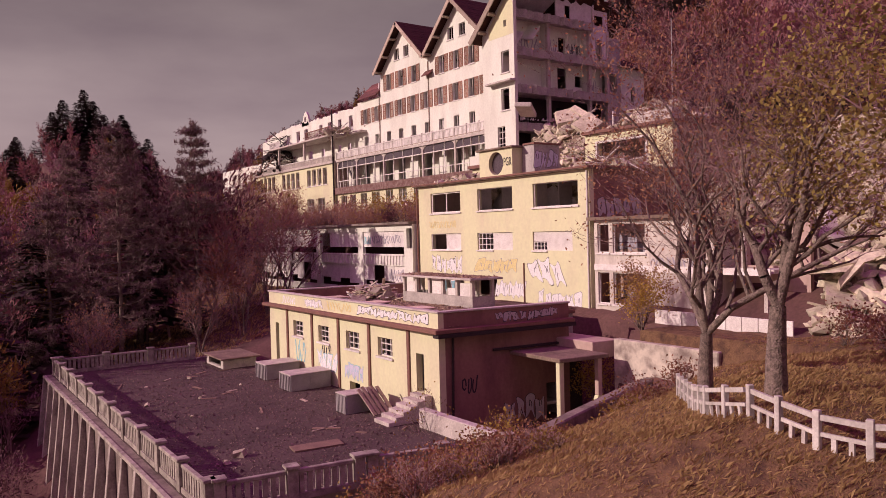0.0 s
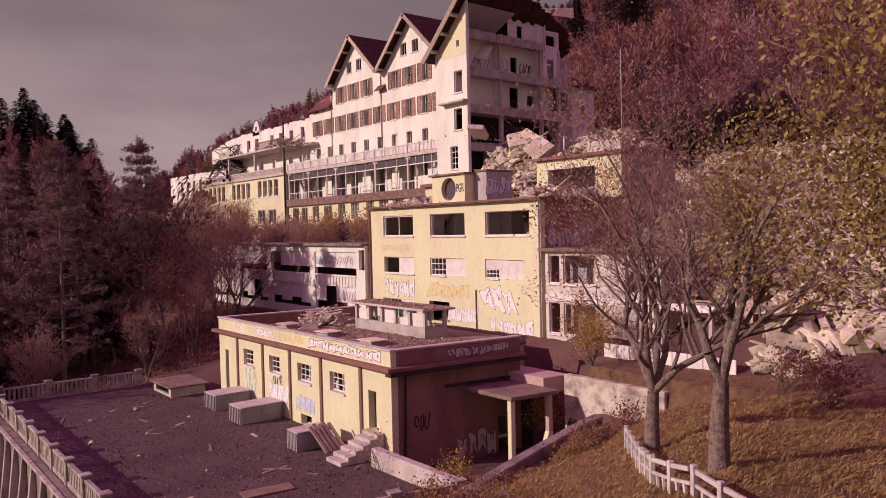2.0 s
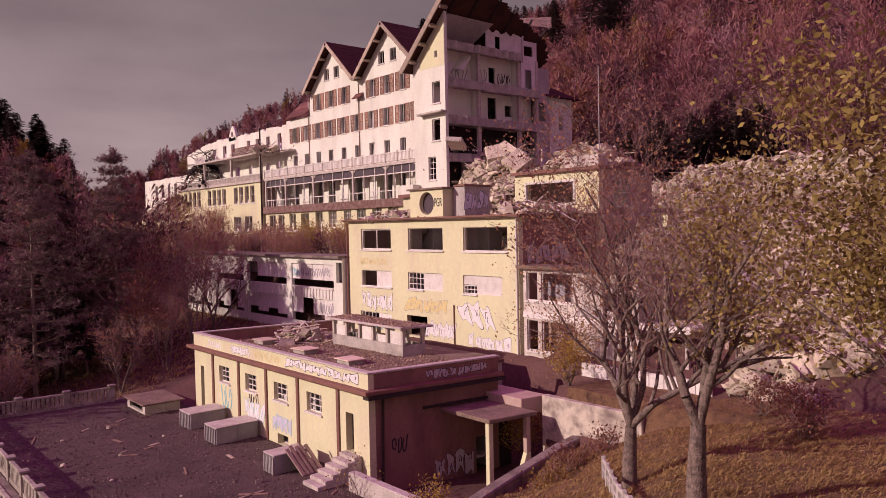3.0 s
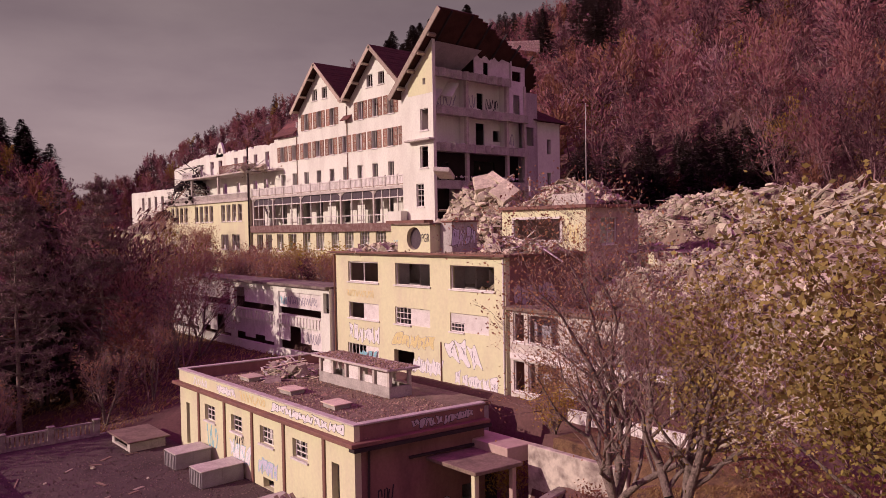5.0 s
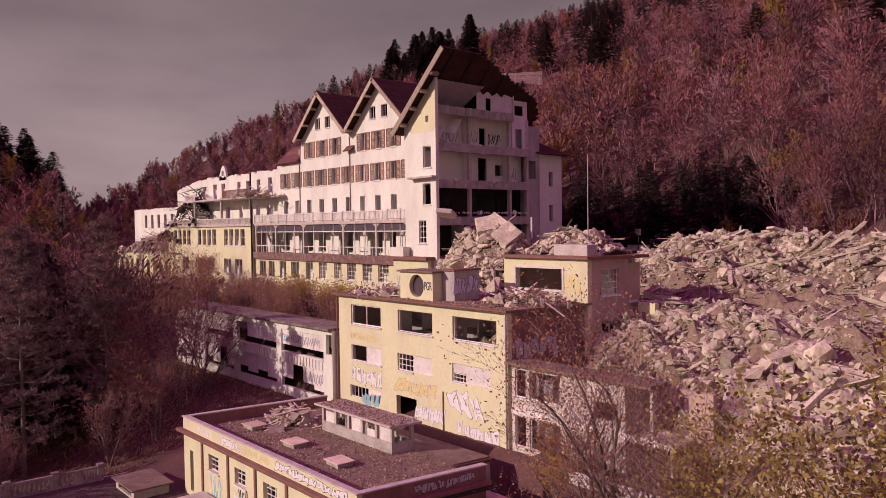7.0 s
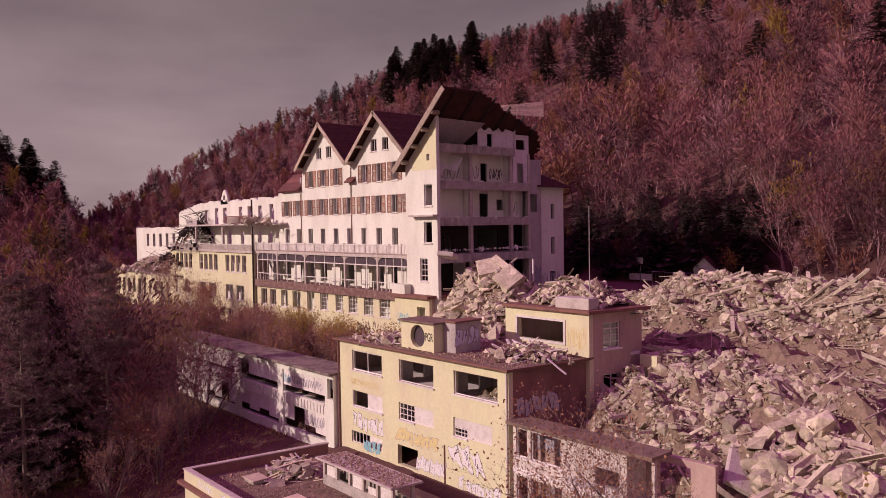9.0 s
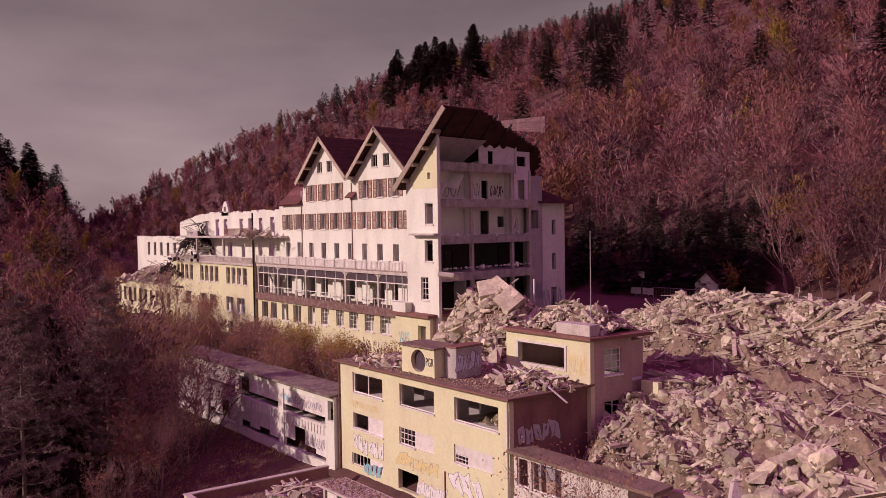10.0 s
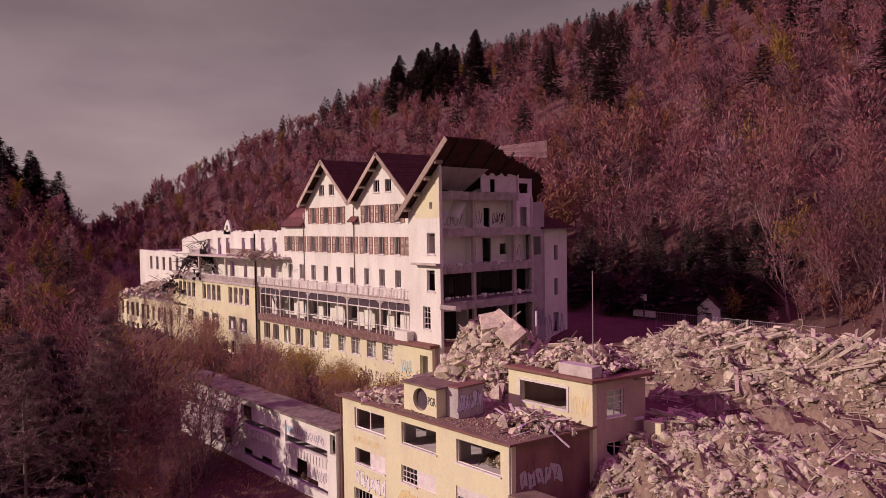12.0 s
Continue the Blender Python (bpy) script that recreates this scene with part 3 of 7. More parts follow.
for z in (6.0, 9.0, 12.0):
    boxpart("floor", (BX + 0.36, BY0 + 0.36, z, BX1 - 0.32, BY1 - 0.36, z + 0.2), INSIDE, block)
for y in (38.9, 45.0):
    wallpart("partition", INSIDE, block, "y", y, BX + 0.36, BX1 - 0.32, 12.21, 14.58, [(37.5, 38.5, 12.21, 14.3), (39.6, 40.8, 12.21, 14.3)], t=0.15)
    wallpart("partition", INSIDE, block, "y", y, BX + 0.36, BX1 - 0.32, 9.21, 11.98, [(38.5, 39.5, 9.21, 11.3)], t=0.15)
boxpart("roof", (BX - 0.35, BY0 - 0.3, 14.68, BX1, BY1 + 0.35, 14.82), ROOFDIRT, block, "flat roof strewn with debris")
boxpart("roof_edge", (BX - 0.42, BY0 - 0.36, 14.74, BX - 0.354, BY1 + 0.4, 14.86), RUST, block, "rusty edge flashing")
boxpart("roof_edge", (BX - 0.354, BY0 - 0.36, 14.74, BX1, BY0 - 0.304, 14.86), RUST, block, "rusty edge flashing")
window(block, "x", BX, *b_top[0], 2, 1, 0.12, 0.09)
window(block, "x", BX, *b_top[1], 1, 1, 0.12, 0.05)
window(block, "x", BX, *b_top[2], 1, 1, 0.12, 0.05)
for (y0, y1, z0, z1), split, dark in zip(b_mid, (0.48, 0.45, 0.36), (0, 1, 2)):
    ym = y1 - (y1 - y0) * split
    boxpart("panel", (BX + 0.1, y0, z0, BX + 0.2, ym, z1), WHITEPAINT, block, "white infill panel")
    if dark:
        if dark == 2:
            boxpart("panel", (BX + 0.1, ym, z0 + 0.62, BX + 0.2, y1, z1), WHITEPAINT, block, "white infill panel")
        window(block, "x", BX, ym, y1 - 0.02, z0, z1 if dark == 1 else z0 + 0.6, 4, 3 if dark == 1 else 2, 0.1, 0.06)
    else:
        window(block, "x", BX, y0, y1, z0, z1, 1, 1, 0.06, 0.04)
y0, y1, z0, z1 = b_low[0]
boxpart("panel", (BX + 0.1, y0, z0, BX + 0.2, y0 + 1.7, z1), WHITEPAINT, block, "white infill panel")
window(block, "x", BX, y0 + 1.72, y1, z0, z1, 5, 1, 0.1, 0.06, sill=False)
tubepart("downpipe", (BX - 0.1, BY1 + 0.12, 5.0), (BX - 0.1, BY1 + 0.12, 14.6), 0.07, RUST, block, "rusty downpipe")
tubepart("downpipe", (BX - 0.08, BY0 + 0.1, 5.0), (BX - 0.08, BY0 + 0.1, 14.6), 0.05, WHITEPAINT, block)
tubepart("downpipe", (BX - 0.06, 38.9, 5.2), (BX - 0.06, 38.9, 8.8), 0.04, RUST, block, "thin rusty pipe")

# roof housings on the yellow block
housing = thing("roof_housing", "small yellow roof housing with a round opening", "roof housing")
bm = bmesh.new()
hole_r, hy, hz = 0.82, 42.4, 15.84
ring = [bm.verts.new((36.1, hy + hole_r * math.cos(a), hz + hole_r * math.sin(a))) for a in (2 * math.pi * k / 32 for k in range(32))]
rim = []
for k in range(32):
    a = 2 * math.pi * k / 32
    dy, dz = math.cos(a), math.sin(a)
    s = min((1.9 if dy > 0 else 1.8) / max(abs(dy), 1e-6), 0.98 / max(abs(dz), 1e-6))
    ry, rz = {2: (1.9, 0.98), 13: (-1.8, 0.98), 19: (-1.8, -0.98), 30: (1.9, -0.98)}.get(k, (dy * s, dz * s))
    rim.append(bm.verts.new((36.1, hy + ry, hz + rz)))
back = [bm.verts.new((36.5, v.co.y, v.co.z)) for v in ring]
for k in range(32):
    j = (k + 1) % 32
    bm.faces.new([ring[k], ring[j], rim[j], rim[k]])
    bm.faces.new([ring[k], back[k], back[j], ring[j]])
bmesh.ops.recalc_face_normals(bm, faces=bm.faces[:])
part("front_wall", bm, YELLOW, housing)
bm = bmesh.new()
tube(bm, (36.42, hy, hz), (36.46, hy, hz), hole_r - 0.01, hole_r - 0.01, 32)
part("round_pane", bm, PANE, housing, "dark round pane")
boxpart("side_wall", (36.106, 40.606, 14.824, 38.2, 40.8, 16.82), YELLOW, housing)
boxpart("side_wall", (36.106, 44.1, 14.824, 38.2, 44.294, 16.82), YELLOW, housing)
boxpart("back_wall", (38.0, 40.804, 14.824, 38.2, 44.096, 16.82), YELLOW, housing)
boxpart("roof_slab", (35.9, 40.4, 16.824, 38.4, 44.5, 16.95), ROOFDIRT, housing, bevel=0.02)
stack = thing("roof_stack", "grey roof stack covered in tags", "roof housing")
boxpart("shaft", (37.0, 39.3, 14.824, 39.4, 40.55, 16.95), GREYWALL, stack)
boxpart("cap", (36.9, 39.2, 16.954, 39.5, 40.39, 17.08), RUST, stack)

# ---- the upper box of the yellow block ----
upper = thing("upper_building", "yellow upper storey with a wide empty window", "building")
CX, CY0, CY1, CX1 = 42.0, 31.6, 39.3, 47.2
wallpart("wall", YELLOW, upper, "x", CX, CY0, CY1, 14.83, 17.75, [(33.75, 38.1, 15.6, 17.1)])
wallpart("wall", YELLOW, upper, "x", CX + 0.01, CY0, CY0 + 1.15, 7.0, 14.82)
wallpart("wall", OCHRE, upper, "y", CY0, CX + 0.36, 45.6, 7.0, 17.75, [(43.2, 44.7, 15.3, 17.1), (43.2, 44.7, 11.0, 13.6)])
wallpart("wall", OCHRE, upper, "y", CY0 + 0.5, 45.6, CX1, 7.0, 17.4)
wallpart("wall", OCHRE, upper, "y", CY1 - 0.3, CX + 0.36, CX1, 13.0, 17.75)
wallpart("lower_wall", YELLOW, upper, "x", 46.4, 30.2, 31.55, 10.5, 14.65, [(30.45, 31.3, 11.6, 13.3)], label="stub of yellow wall in the rubble")
wallpart("wall", INSIDE, upper, "x", CX1 - 0.3, CY0 + 0.86, CY1 - 0.31, 7.0, 17.75, t=0.28)
boxpart("floor", (CX + 0.37, CY0 + 0.36, 14.6, CX1 - 0.31, CY1 - 0.31, 14.8), INSIDE, upper)
boxpart("roof", (CX - 0.3, CY0 - 0.3, 17.754, CX1, CY1, 17.98), RUST, upper, "brown roof slab", 0.02)
window(upper, "y", CY0, 43.2, 44.7, 15.3, 17.1, 2, 4, 0.1, 0.07)
window(upper, "y", CY0, 43.2, 44.7, 11.0, 13.6, 2, 1, 0.1, 0.09)
bm = bmesh.new()
bars(bm, "x", CX - 0.06, 33.6, 38.25, 15.45, 17.22, 1, 1, 0.16, 0.14)
part("window_surround", bm, WHITEPAINT, upper)
tubepart("downpipe", (45.75, CY0 + 0.3, 8), (45.75, CY0 + 0.3, 17.6), 0.06, RUST, upper)
planter = thing("roof_planter", "pale concrete trough on the roof corner", "planter")
boxpart("trough", (42.1, 31.7, 17.984, 43.2, 34.6, 18.75), PALECONC, planter, bevel=0.03)
mast = thing("flagpole", "thin metal mast on the roof corner", "mast")
tubepart("pole", (43.9, 33.0, 17.984), (43.9, 33.0, 25.0), 0.045, METAL, mast, r1=0.03)

# ---- white gallery wing ----
wing = thing("gallery_building", "long two-storey white gallery wing, boarded and open bays", "building")
GX, GY0, GY1 = 35.0, 52.0, 84.5
g_holes = [(52.05, 52.9, 9.75, 11.4)]
bays = [(53.3, 60.3), (61.2, 69.0), (69.9, 76.5), (77.4, 84.0)]
for y0, y1 in bays:
    g_holes += [(y0, y1, 9.25, 11.2), (y0, y1, 6.15, 8.25)]
wallpart("wall", WHITE, wing, "x", GX, GY0, GY1, 4.6, 11.75, g_holes, t=0.3)
wallpart("wall", WHITE, wing, "y", GY0, GX + 0.3, 37.0, 4.6, 11.75, t=0.3)
wallpart("wall", WHITE, wing, "y", GY1 - 0.3, GX + 0.3, 37.0, 4.6, 11.75, t=0.3)
wallpart("wall", INSIDE, wing, "x", 37.4, GY0, GY1, 4.6, 11.74, t=0.3)
boxpart("roof", (GX - 0.35, GY0, 11.754, 38.0, GY1 + 0.3, 11.95), DARKCONC, wing)
for z in (5.6, 8.5):
    boxpart("floor", (GX + 0.31, GY0 + 0.31, z, 37.39, GY1 - 0.31, z + 0.2), INSIDE, wing)
for i, (y0, y1) in enumerate(bays):
    n = 4
    for k in range(n):
        a, b = y0 + (y1 - y0) * k / n, y0 + (y1 - y0) * (k + 1) / n
        if (i, k) != (1, 3):
            boxpart("panel", (GX + 0.12, a + 0.02, 9.85, GX + 0.2, b - 0.02, 11.2), WHITEPAINT, wing, "white boarding")
        if (i, k) not in ((0, 2), (2, 1)):
            boxpart("panel", (GX + 0.12, a + 0.02, 6.9 if k % 2 else 6.5, GX + 0.2, b - 0.02, 8.25), WHITEPAINT, wing, "white boarding")
    bm = bmesh.new()
    for k in range(int((y1 - y0) / 0.5)):
        c = y0 + 0.3 + k * 0.5
        box(bm, GX - 0.06, c - 0.1, 8.35, GX - 0.003, c + 0.1, 9.1)
    box(bm, GX - 0.08, y0, 9.1, GX - 0.003, y1, 9.22)
    part("parapet_ribs", bm, WHITEPAINT, wing)

# ---- white loggia block beside the rubble ----
loggia = thing("loggia_building", "white two-storey loggia block with open glass-less bays", "building")
HX, HY0, HY1 = 35.5, 21.0, 32.45
h_holes = []
for z0, z1 in ((9.55, 11.3), (6.5, 8.4)):
    h_holes += [(31.3, 32.2, z0, z1), (28.6, 31.0, z0, z1)]
h_holes.append((24.6, 26.2, 9.3, 10.3))
wallpart("wall", WORNWHITE, loggia, "x", HX, 24.1, HY1, 4.8, 11.5, h_holes, t=0.3)
wallpart("wall", WORNWHITE, loggia, "x", HX + 0.02, HY0, 24.1, 4.8, 6.3, t=0.26)
wallpart("back_wall", OCHRE, loggia, "x", 37.3, 20.0, HY1, 4.8, 11.3, [(21.4, 23.4, 8.9, 10.9), (21.4, 23.4, 5.95, 8.0)], t=0.3, label="inner wall of the loggia with tags")
wallpart("cross_wall", WORNWHITE, loggia, "y", 24.1, HX + 0.31, 37.29, 4.8, 11.3, t=0.25)
boxpart("floor", (HX + 0.31, HY0, 8.6, 37.29, HY1, 8.8), PALECONC, loggia)
boxpart("floor", (HX + 0.31, HY0, 5.7, 37.29, HY1, 5.9), PALECONC, loggia)
boxpart("deck_edge", (HX - 0.06, HY0, 8.5, HX - 0.004, HY1, 8.86), WHITEPAINT, loggia)
boxpart("roof", (HX - 0.35, 22.3, 11.504, 37.0, HY1 + 0.3, 11.7), ROOFDIRT, loggia, "narrow roof strip under rubble and dead plants")
boxpart("post", (HX + 0.05, 22.4, 8.8, HX + 0.25, 22.6, 11.5), PALECONC, loggia)
boxpart("post", (HX + 0.05, 21.2, 5.9, HX + 0.25, 21.4, 8.5), PALECONC, loggia)
for y0, y1, z0, z1 in h_holes[:4]:
    window(loggia, "x", HX, y0, y1, z0, z1, 1, 1, 0.1, 0.06)

# ---- the main house ----
main = thing("sanatorium_building", "white gabled sanatorium, its end torn open by demolition", "building")
DX, DY0, DY1, DX1 = 50.25, 57.0, 88.0, 62.5
row_y = [63.35 + 2.82 * k for k in range(9)]
d_holes = [(y - 0.5, y + 0.5, 21.75, 23.6) for y in row_y] + [(60.2, 61.2, 21.75, 23.6)]
d_holes += [(y - 0.5, y + 0.5, 25.2, 27.1) for y in row_y] + [(60.2, 61.2, 25.2, 27.1)]
d_holes += [(y - 0.5, y + 0.5, 28.6, 30.55) for y in (63.2, 65.95, 68.65, 74.3, 77.15, 79.95)]
d_holes += [(y - 0.55, y + 0.55, 31.9, 33.22) for y in (64.8, 66.9, 75.9, 78.05)]
d_holes += [(y - 0.75, y + 0.75, 17.3, 20.0) for y in row_y[::1]]


def gable_top(u):
    h = 30.0
    for c, half in ((65.6, 5.5), (76.6, 5.4)):
        h = max(h, 35.75 - abs(u - c) * 5.0 / 5.45)
    return h if u < 82.0 else 28.2


wallpart("wall", WHITE, main, "x", DX, DY0, DY1, 10.0, 36.5, d_holes, top=gable_top, label="white rendered front wall")
wallpart("wall", WHITE, main, "y", DY1 - 0.35, DX + 0.36, DX1, 10.0, 27.5)
wallpart("wall", WHITE, main, "y", 82.0, DX + 0.36, DX1, 27.81, 30.9)
wallpart("wall", INSIDE, main, "x", 56.0, 57.61, 82.0, 10.0, 30.0, [(60.0, 61.0, 24.5, 26.6)], t=0.25)
wallpart("wall", WHITE, main, "x", DX1 - 0.35, 54.3, DY1 - 0.36, 10.0, 27.5)
for z in (17.1, 20.7, 24.1, 27.5):
    boxpart("floor", (DX + 0.36, 57.2, z, DX1 - 0.36, DY1 - 0.36, z + 0.3), CONCRETE, main)
boxpart("floor", (DX + 0.36, 57.2, 31.0, DX1 - 0.36, 82.0, 31.2), CONCRETE, main)
for y in (59.5, 62.0, 69.0, 76.0, 83.0):
    wallpart("partition", INSIDE, main, "y", y, DX + 0.37, 55.98, 17.2, 30.0, t=0.15)
for y0, y1, z0, z1 in d_holes[:30]:
    window(main, "x", DX, y0, y1, z0, z1, 2, 1, 0.14, 0.06)


def shutter(parent, y0, y1, z0, z1):
    """A louvred shutter leaf folded back on the wall."""
    bm = bmesh.new()
    x0, x1 = DX - 0.075, DX - 0.006
    box(bm, x0, y0, z0, x1, y0 + 0.07, z1), box(bm, x0, y1 - 0.07, z0, x1, y1, z1)
    for z in (z0, (z0 + z1) / 2 - 0.05, z1 - 0.1):
        box(bm, x0, y0 + 0.07, z, x1, y1 - 0.07, z + 0.1)
    n = 14
    for k in range(n):
        z = z0 + 0.1 + (z1 - z0 - 0.2) * (k + 0.3) / n
        box(bm, x0 + 0.02, y0 + 0.07, z, x1 - 0.01, y1 - 0.07, z + 0.07)
    part("shutter", bm, SHUTTER, parent)


for y0, y1, z0, z1 in d_holes[10:26]:
    shutter(main, y1 + 0.06, y1 + 0.72, z0, z1)
    shutter(main, y0 - 0.72, y0 - 0.06, z0, z1)


def gable_roof(parent, c, half, x0, x1, peak, rise, name="roof"):
    """Two slopes of tiles over a gable, with thickness, and a timber bargeboard with bracket ends."""
    for s in (-1, 1):
        L = math.hypot(half, rise)
        m = Matrix.Translation((0, c, peak)) @ Matrix.Rotation(-s * math.atan2(rise, half), 4, "X")
        rows_ = 16
        for k in range(rows_):
            a, b = s * L * k / rows_, s * L * (k + 1) / rows_
            boxpart("tile_course", (x0, min(a, b), -0.04, x1, max(a, b) + 0.02, 0.12 - 0.012 * (k % 3)), ROOFTILE, parent, m=m @ Matrix.Rotation(s * 0.02, 4, "X"))
        boxpart("bargeboard", (x0 - 0.08, min(0, s * L), -0.30, x0 - 0.004, max(0, s * L), 0.12), PALEWOOD, parent, "pale timber bargeboard", m=m)
        for k in (0.28, 0.62, 0.93):
            boxpart("bracket", (x0 - 0.02, s * L * k - 0.12, -0.42, x0 + 0.9, s * L * k + 0.12, -0.20), PALEWOOD, parent, m=m)


gable_roof(main, 65.6, 5.6, 49.3, 60.5, 35.95, 5.15)
gable_roof(main, 76.6, 5.6, 49.3, 60.5, 35.95, 5.15)

# torn corner tower
TXF, TY0, TY1 = 47.0, 52.7, 57.3


def tower_top(u):
    return 36.0 - (u - 50.6) * 0.93 - 0.25


t_holes = [(53.4, 54.55, 25.6, 27.6), (53.5, 54.65, 22.15, 24.15), (54.2, 55.3, 18.55, 20.7), (53.7, 54.1, 29.8, 30.4)]
wallpart("tower_wall", WHITE, main, "x", TXF, TY0, TY1, 10.0, 36, t_holes, top=tower_top)
wallpart("tower_wall", WHITE, main, "y", TY1 - 0.35, TXF + 0.36, DX, 10.0, 29.0)
for h in t_holes[:3]:
    window(main, "x", TXF, *h, 2 if h is t_holes[2] else 1, 4 if h is t_holes[2] else 1, 0.12, 0.07)
boxpart("ledge", (TXF - 0.7, 52.5, 24.6, TXF - 0.004, 56.2, 24.78), PALECONC, main, "small canopy ledge", 0.02)
wallpart("tower_back_wall", WHITE, main, "y", 54.6, TXF + 0.36, 60.5, 24.3, 30.9, [(54.4, 55.3, 28.0, 29.9), (54.2, 55.4, 24.55, 26.9), (56.6, 57.6, 25.2, 26.3), (58.0, 59.2, 28.3, 30.2)], t=0.2)
# Near-black colour stands for charring and for the dark depth of both storeys.
wallpart("tower_back_wall", CHAR, main, "y", 56.3, TXF + 0.36, DX1 - 0.36, 17.0, 24.1, [(51.0, 52.0, 21.0, 23.0), (55.5, 58.5, 21.0, 23.3)], t=0.2, label="near-black back wall standing for the charred, dark rooms")
for x in (52.1, 57.7):
    wallpart("tower_partition", WHITE, main, "x", x - 0.08, 53.86, 54.59, 24.5, 30.9, t=0.16)
for x, z0 in ((48.2, 28.2), (50.3, 29.0)):
    boxpart("fallen_ceiling", (-0.9, -0.6, -0.06, 0.9, 0.6, 0.06), WHITE, main, "fallen sheet of white ceiling", m=pose(x, 54.0, z0 + 0.7, 20, -52, 8))
for z in (20.6, 24.1, 27.55, 31.0):
    bm = bmesh.new()
    ragged = random.Random(int(z))
    x_end = 60.6 if z < 31 else 58.0
    front = [(TXF + 0.36 + (x_end - TXF - 0.36) * k / 40, 53.15 + ragged.uniform(-0.22, 0.22)) for k in range(41)]
    rows_ = [[bm.verts.new((x, y, z + h * 1.9 - 0.38)) for x, y in front] + [bm.verts.new((x, 57.39 if z < 30 else 55.0, z + h)) for x, _ in front] for h in (0.42, 0.0)]
    for k in range(40):
        bm.faces.new([rows_[0][k], rows_[0][k + 1], rows_[0][k + 42], rows_[0][k + 41]])
        bm.faces.new([rows_[1][k + 1], rows_[1][k], rows_[1][k + 41], rows_[1][k + 42]])
        bm.faces.new([rows_[1][k], rows_[1][k + 1], rows_[0][k + 1], rows_[0][k]])
    bm.faces.new([rows_[0][40], rows_[1][40], rows_[1][81], rows_[0][81]])
    bmesh.ops.recalc_face_normals(bm, faces=bm.faces[:])
    part("floor_slab", bm, CONCRETE, main, "broken concrete floor edge")
for x in (52.1, 57.7, 60.3):
    for z0, z1 in ((17.0, 20.596), (21.03, 24.096), (24.53, 27.546), (27.98, 30.996)):
        boxpart("column", (x - 0.16, 53.5, z0, x + 0.16, 53.85, z1), PALECONC, main)
wallpart("tower_side_wall", GREYWALL, main, "y", 53.9, 60.5, 62.6, 10.0, 30.5, [(60.9, 62.0, 25, 26.9)], t=0.3)
m = Matrix.Translation((0, 50.6, 36.0)) @ Matrix.Rotation(-math.atan2(0.93, 1), 4, "X")
L = 10.3
jag = random.Random(9)
for k in range(40):
    boxpart("tile_course", (46.1, L * k / 40, 0.0, float(np.interp(50.6 + 0.732 * L * (k + 0.5) / 40, (50.6, 51.6, 53.4, 54.6, 58), (51.0, 54.6, 61.5, 63.8, 64.6))) - jag.uniform(0, 0.7), L * (k + 1) / 40 + 0.01, 0.14 + 0.015 * (k % 2)), ROOFTILE, main, "dark tile course of the remaining roof half", m=m)
boxpart("bargeboard", (46.0, 0, -0.35, 46.096, 10.3, 0.18), PALEWOOD, main, "pale timber bargeboard", m=m)
for k in (0.25, 0.45, 0.65, 0.85):
    boxpart("bracket", (46.1, 10.3 * k - 0.14, -0.5, 47.0, 10.3 * k + 0.14, -0.2), PALEWOOD, main, m=m)
for k in range(6):
    x = 47.6 + 2.6 * k
    boxpart("rafter", (x, max(0.05, (x - 52) * 0.33), -0.2, x + 0.12, 10.2, -0.004), CHAR, main, "dark rafter", m=m)
# back wing
wallpart("back_wing_wall", WHITE, main, "y", 54.3, 62.65, 66.7, 10, 27.7, [(64.6, 65.2, 24.3, 25.9), (64.6, 65.2, 20.5, 22.3), (64.4, 65.3, 16.5, 18.6)])
wallpart("back_wing_wall", WHITE, main, "x", 66.35, 54.66, 70, 10, 27.7)
bm = bmesh.new()
vs = [bm.verts.new(p) for p in ((62.0, 53.6, 27.7), (67.6, 53.6, 27.7), (67.6, 71, 27.7), (62.0, 71, 27.7), (62.3, 58, 30.6), (62.3, 68, 30.6))]
for f in ((0, 1, 4), (1, 2, 5, 4), (2, 3, 5), (3, 0, 4, 5), (3, 2, 1, 0)):
    bm.faces.new([vs[i] for i in f])
part("back_wing_roof", bm, ROOFTILE, main)

# veranda of the main house
veranda = thing("veranda", "two-level timber and concrete veranda along the white front", "veranda")
VX, VY0, VY1 = 48.1, 57.4, 90.4
boxpart("deck", (VX - 0.1, VY0, 20.55, DX - 0.004, VY1, 20.85), PALECONC, veranda)
boxpart("lower_deck", (VX - 0.25, VY0, 16.65, DX - 0.004, VY1, 17.1), DARKRUST, veranda, "dark rusty lower deck edge")
for y in (58.4, 63.7, 69.8, 78.2, 84.9, 90.1):
    boxpart("column", (VX, y - 0.14, 17.104, VX + 0.28, y + 0.14, 20.546), PALECONC, veranda, bevel=0.02)
boxpart("fascia", (VX - 0.3, VY0, 16.3, VX - 0.254, VY1, 17.16), DARKRUST, veranda, "flaking dark fascia beam")
boxpart("handrail", (VX - 0.08, VY0, 21.78, VX + 0.06, VY1, 21.9), WHITEPAINT, veranda)
boxpart("bottom_rail", (VX - 0.05, VY0, 20.92, VX + 0.03, VY1, 21.0), PALEWOOD, veranda)
bal = mesh_of("baluster", (lambda b_: (box(b_, VX - 0.03, -0.08, 21.004, VX + 0.01, 0.08, 21.776), b_)[1])(bmesh.new()), WHITEPAINT)
for k in range(144):
    o_ = new("baluster", bal)
    o_.parent, o_.location = veranda, (0, VY0 + 0.12 + k * 0.2285, 0)
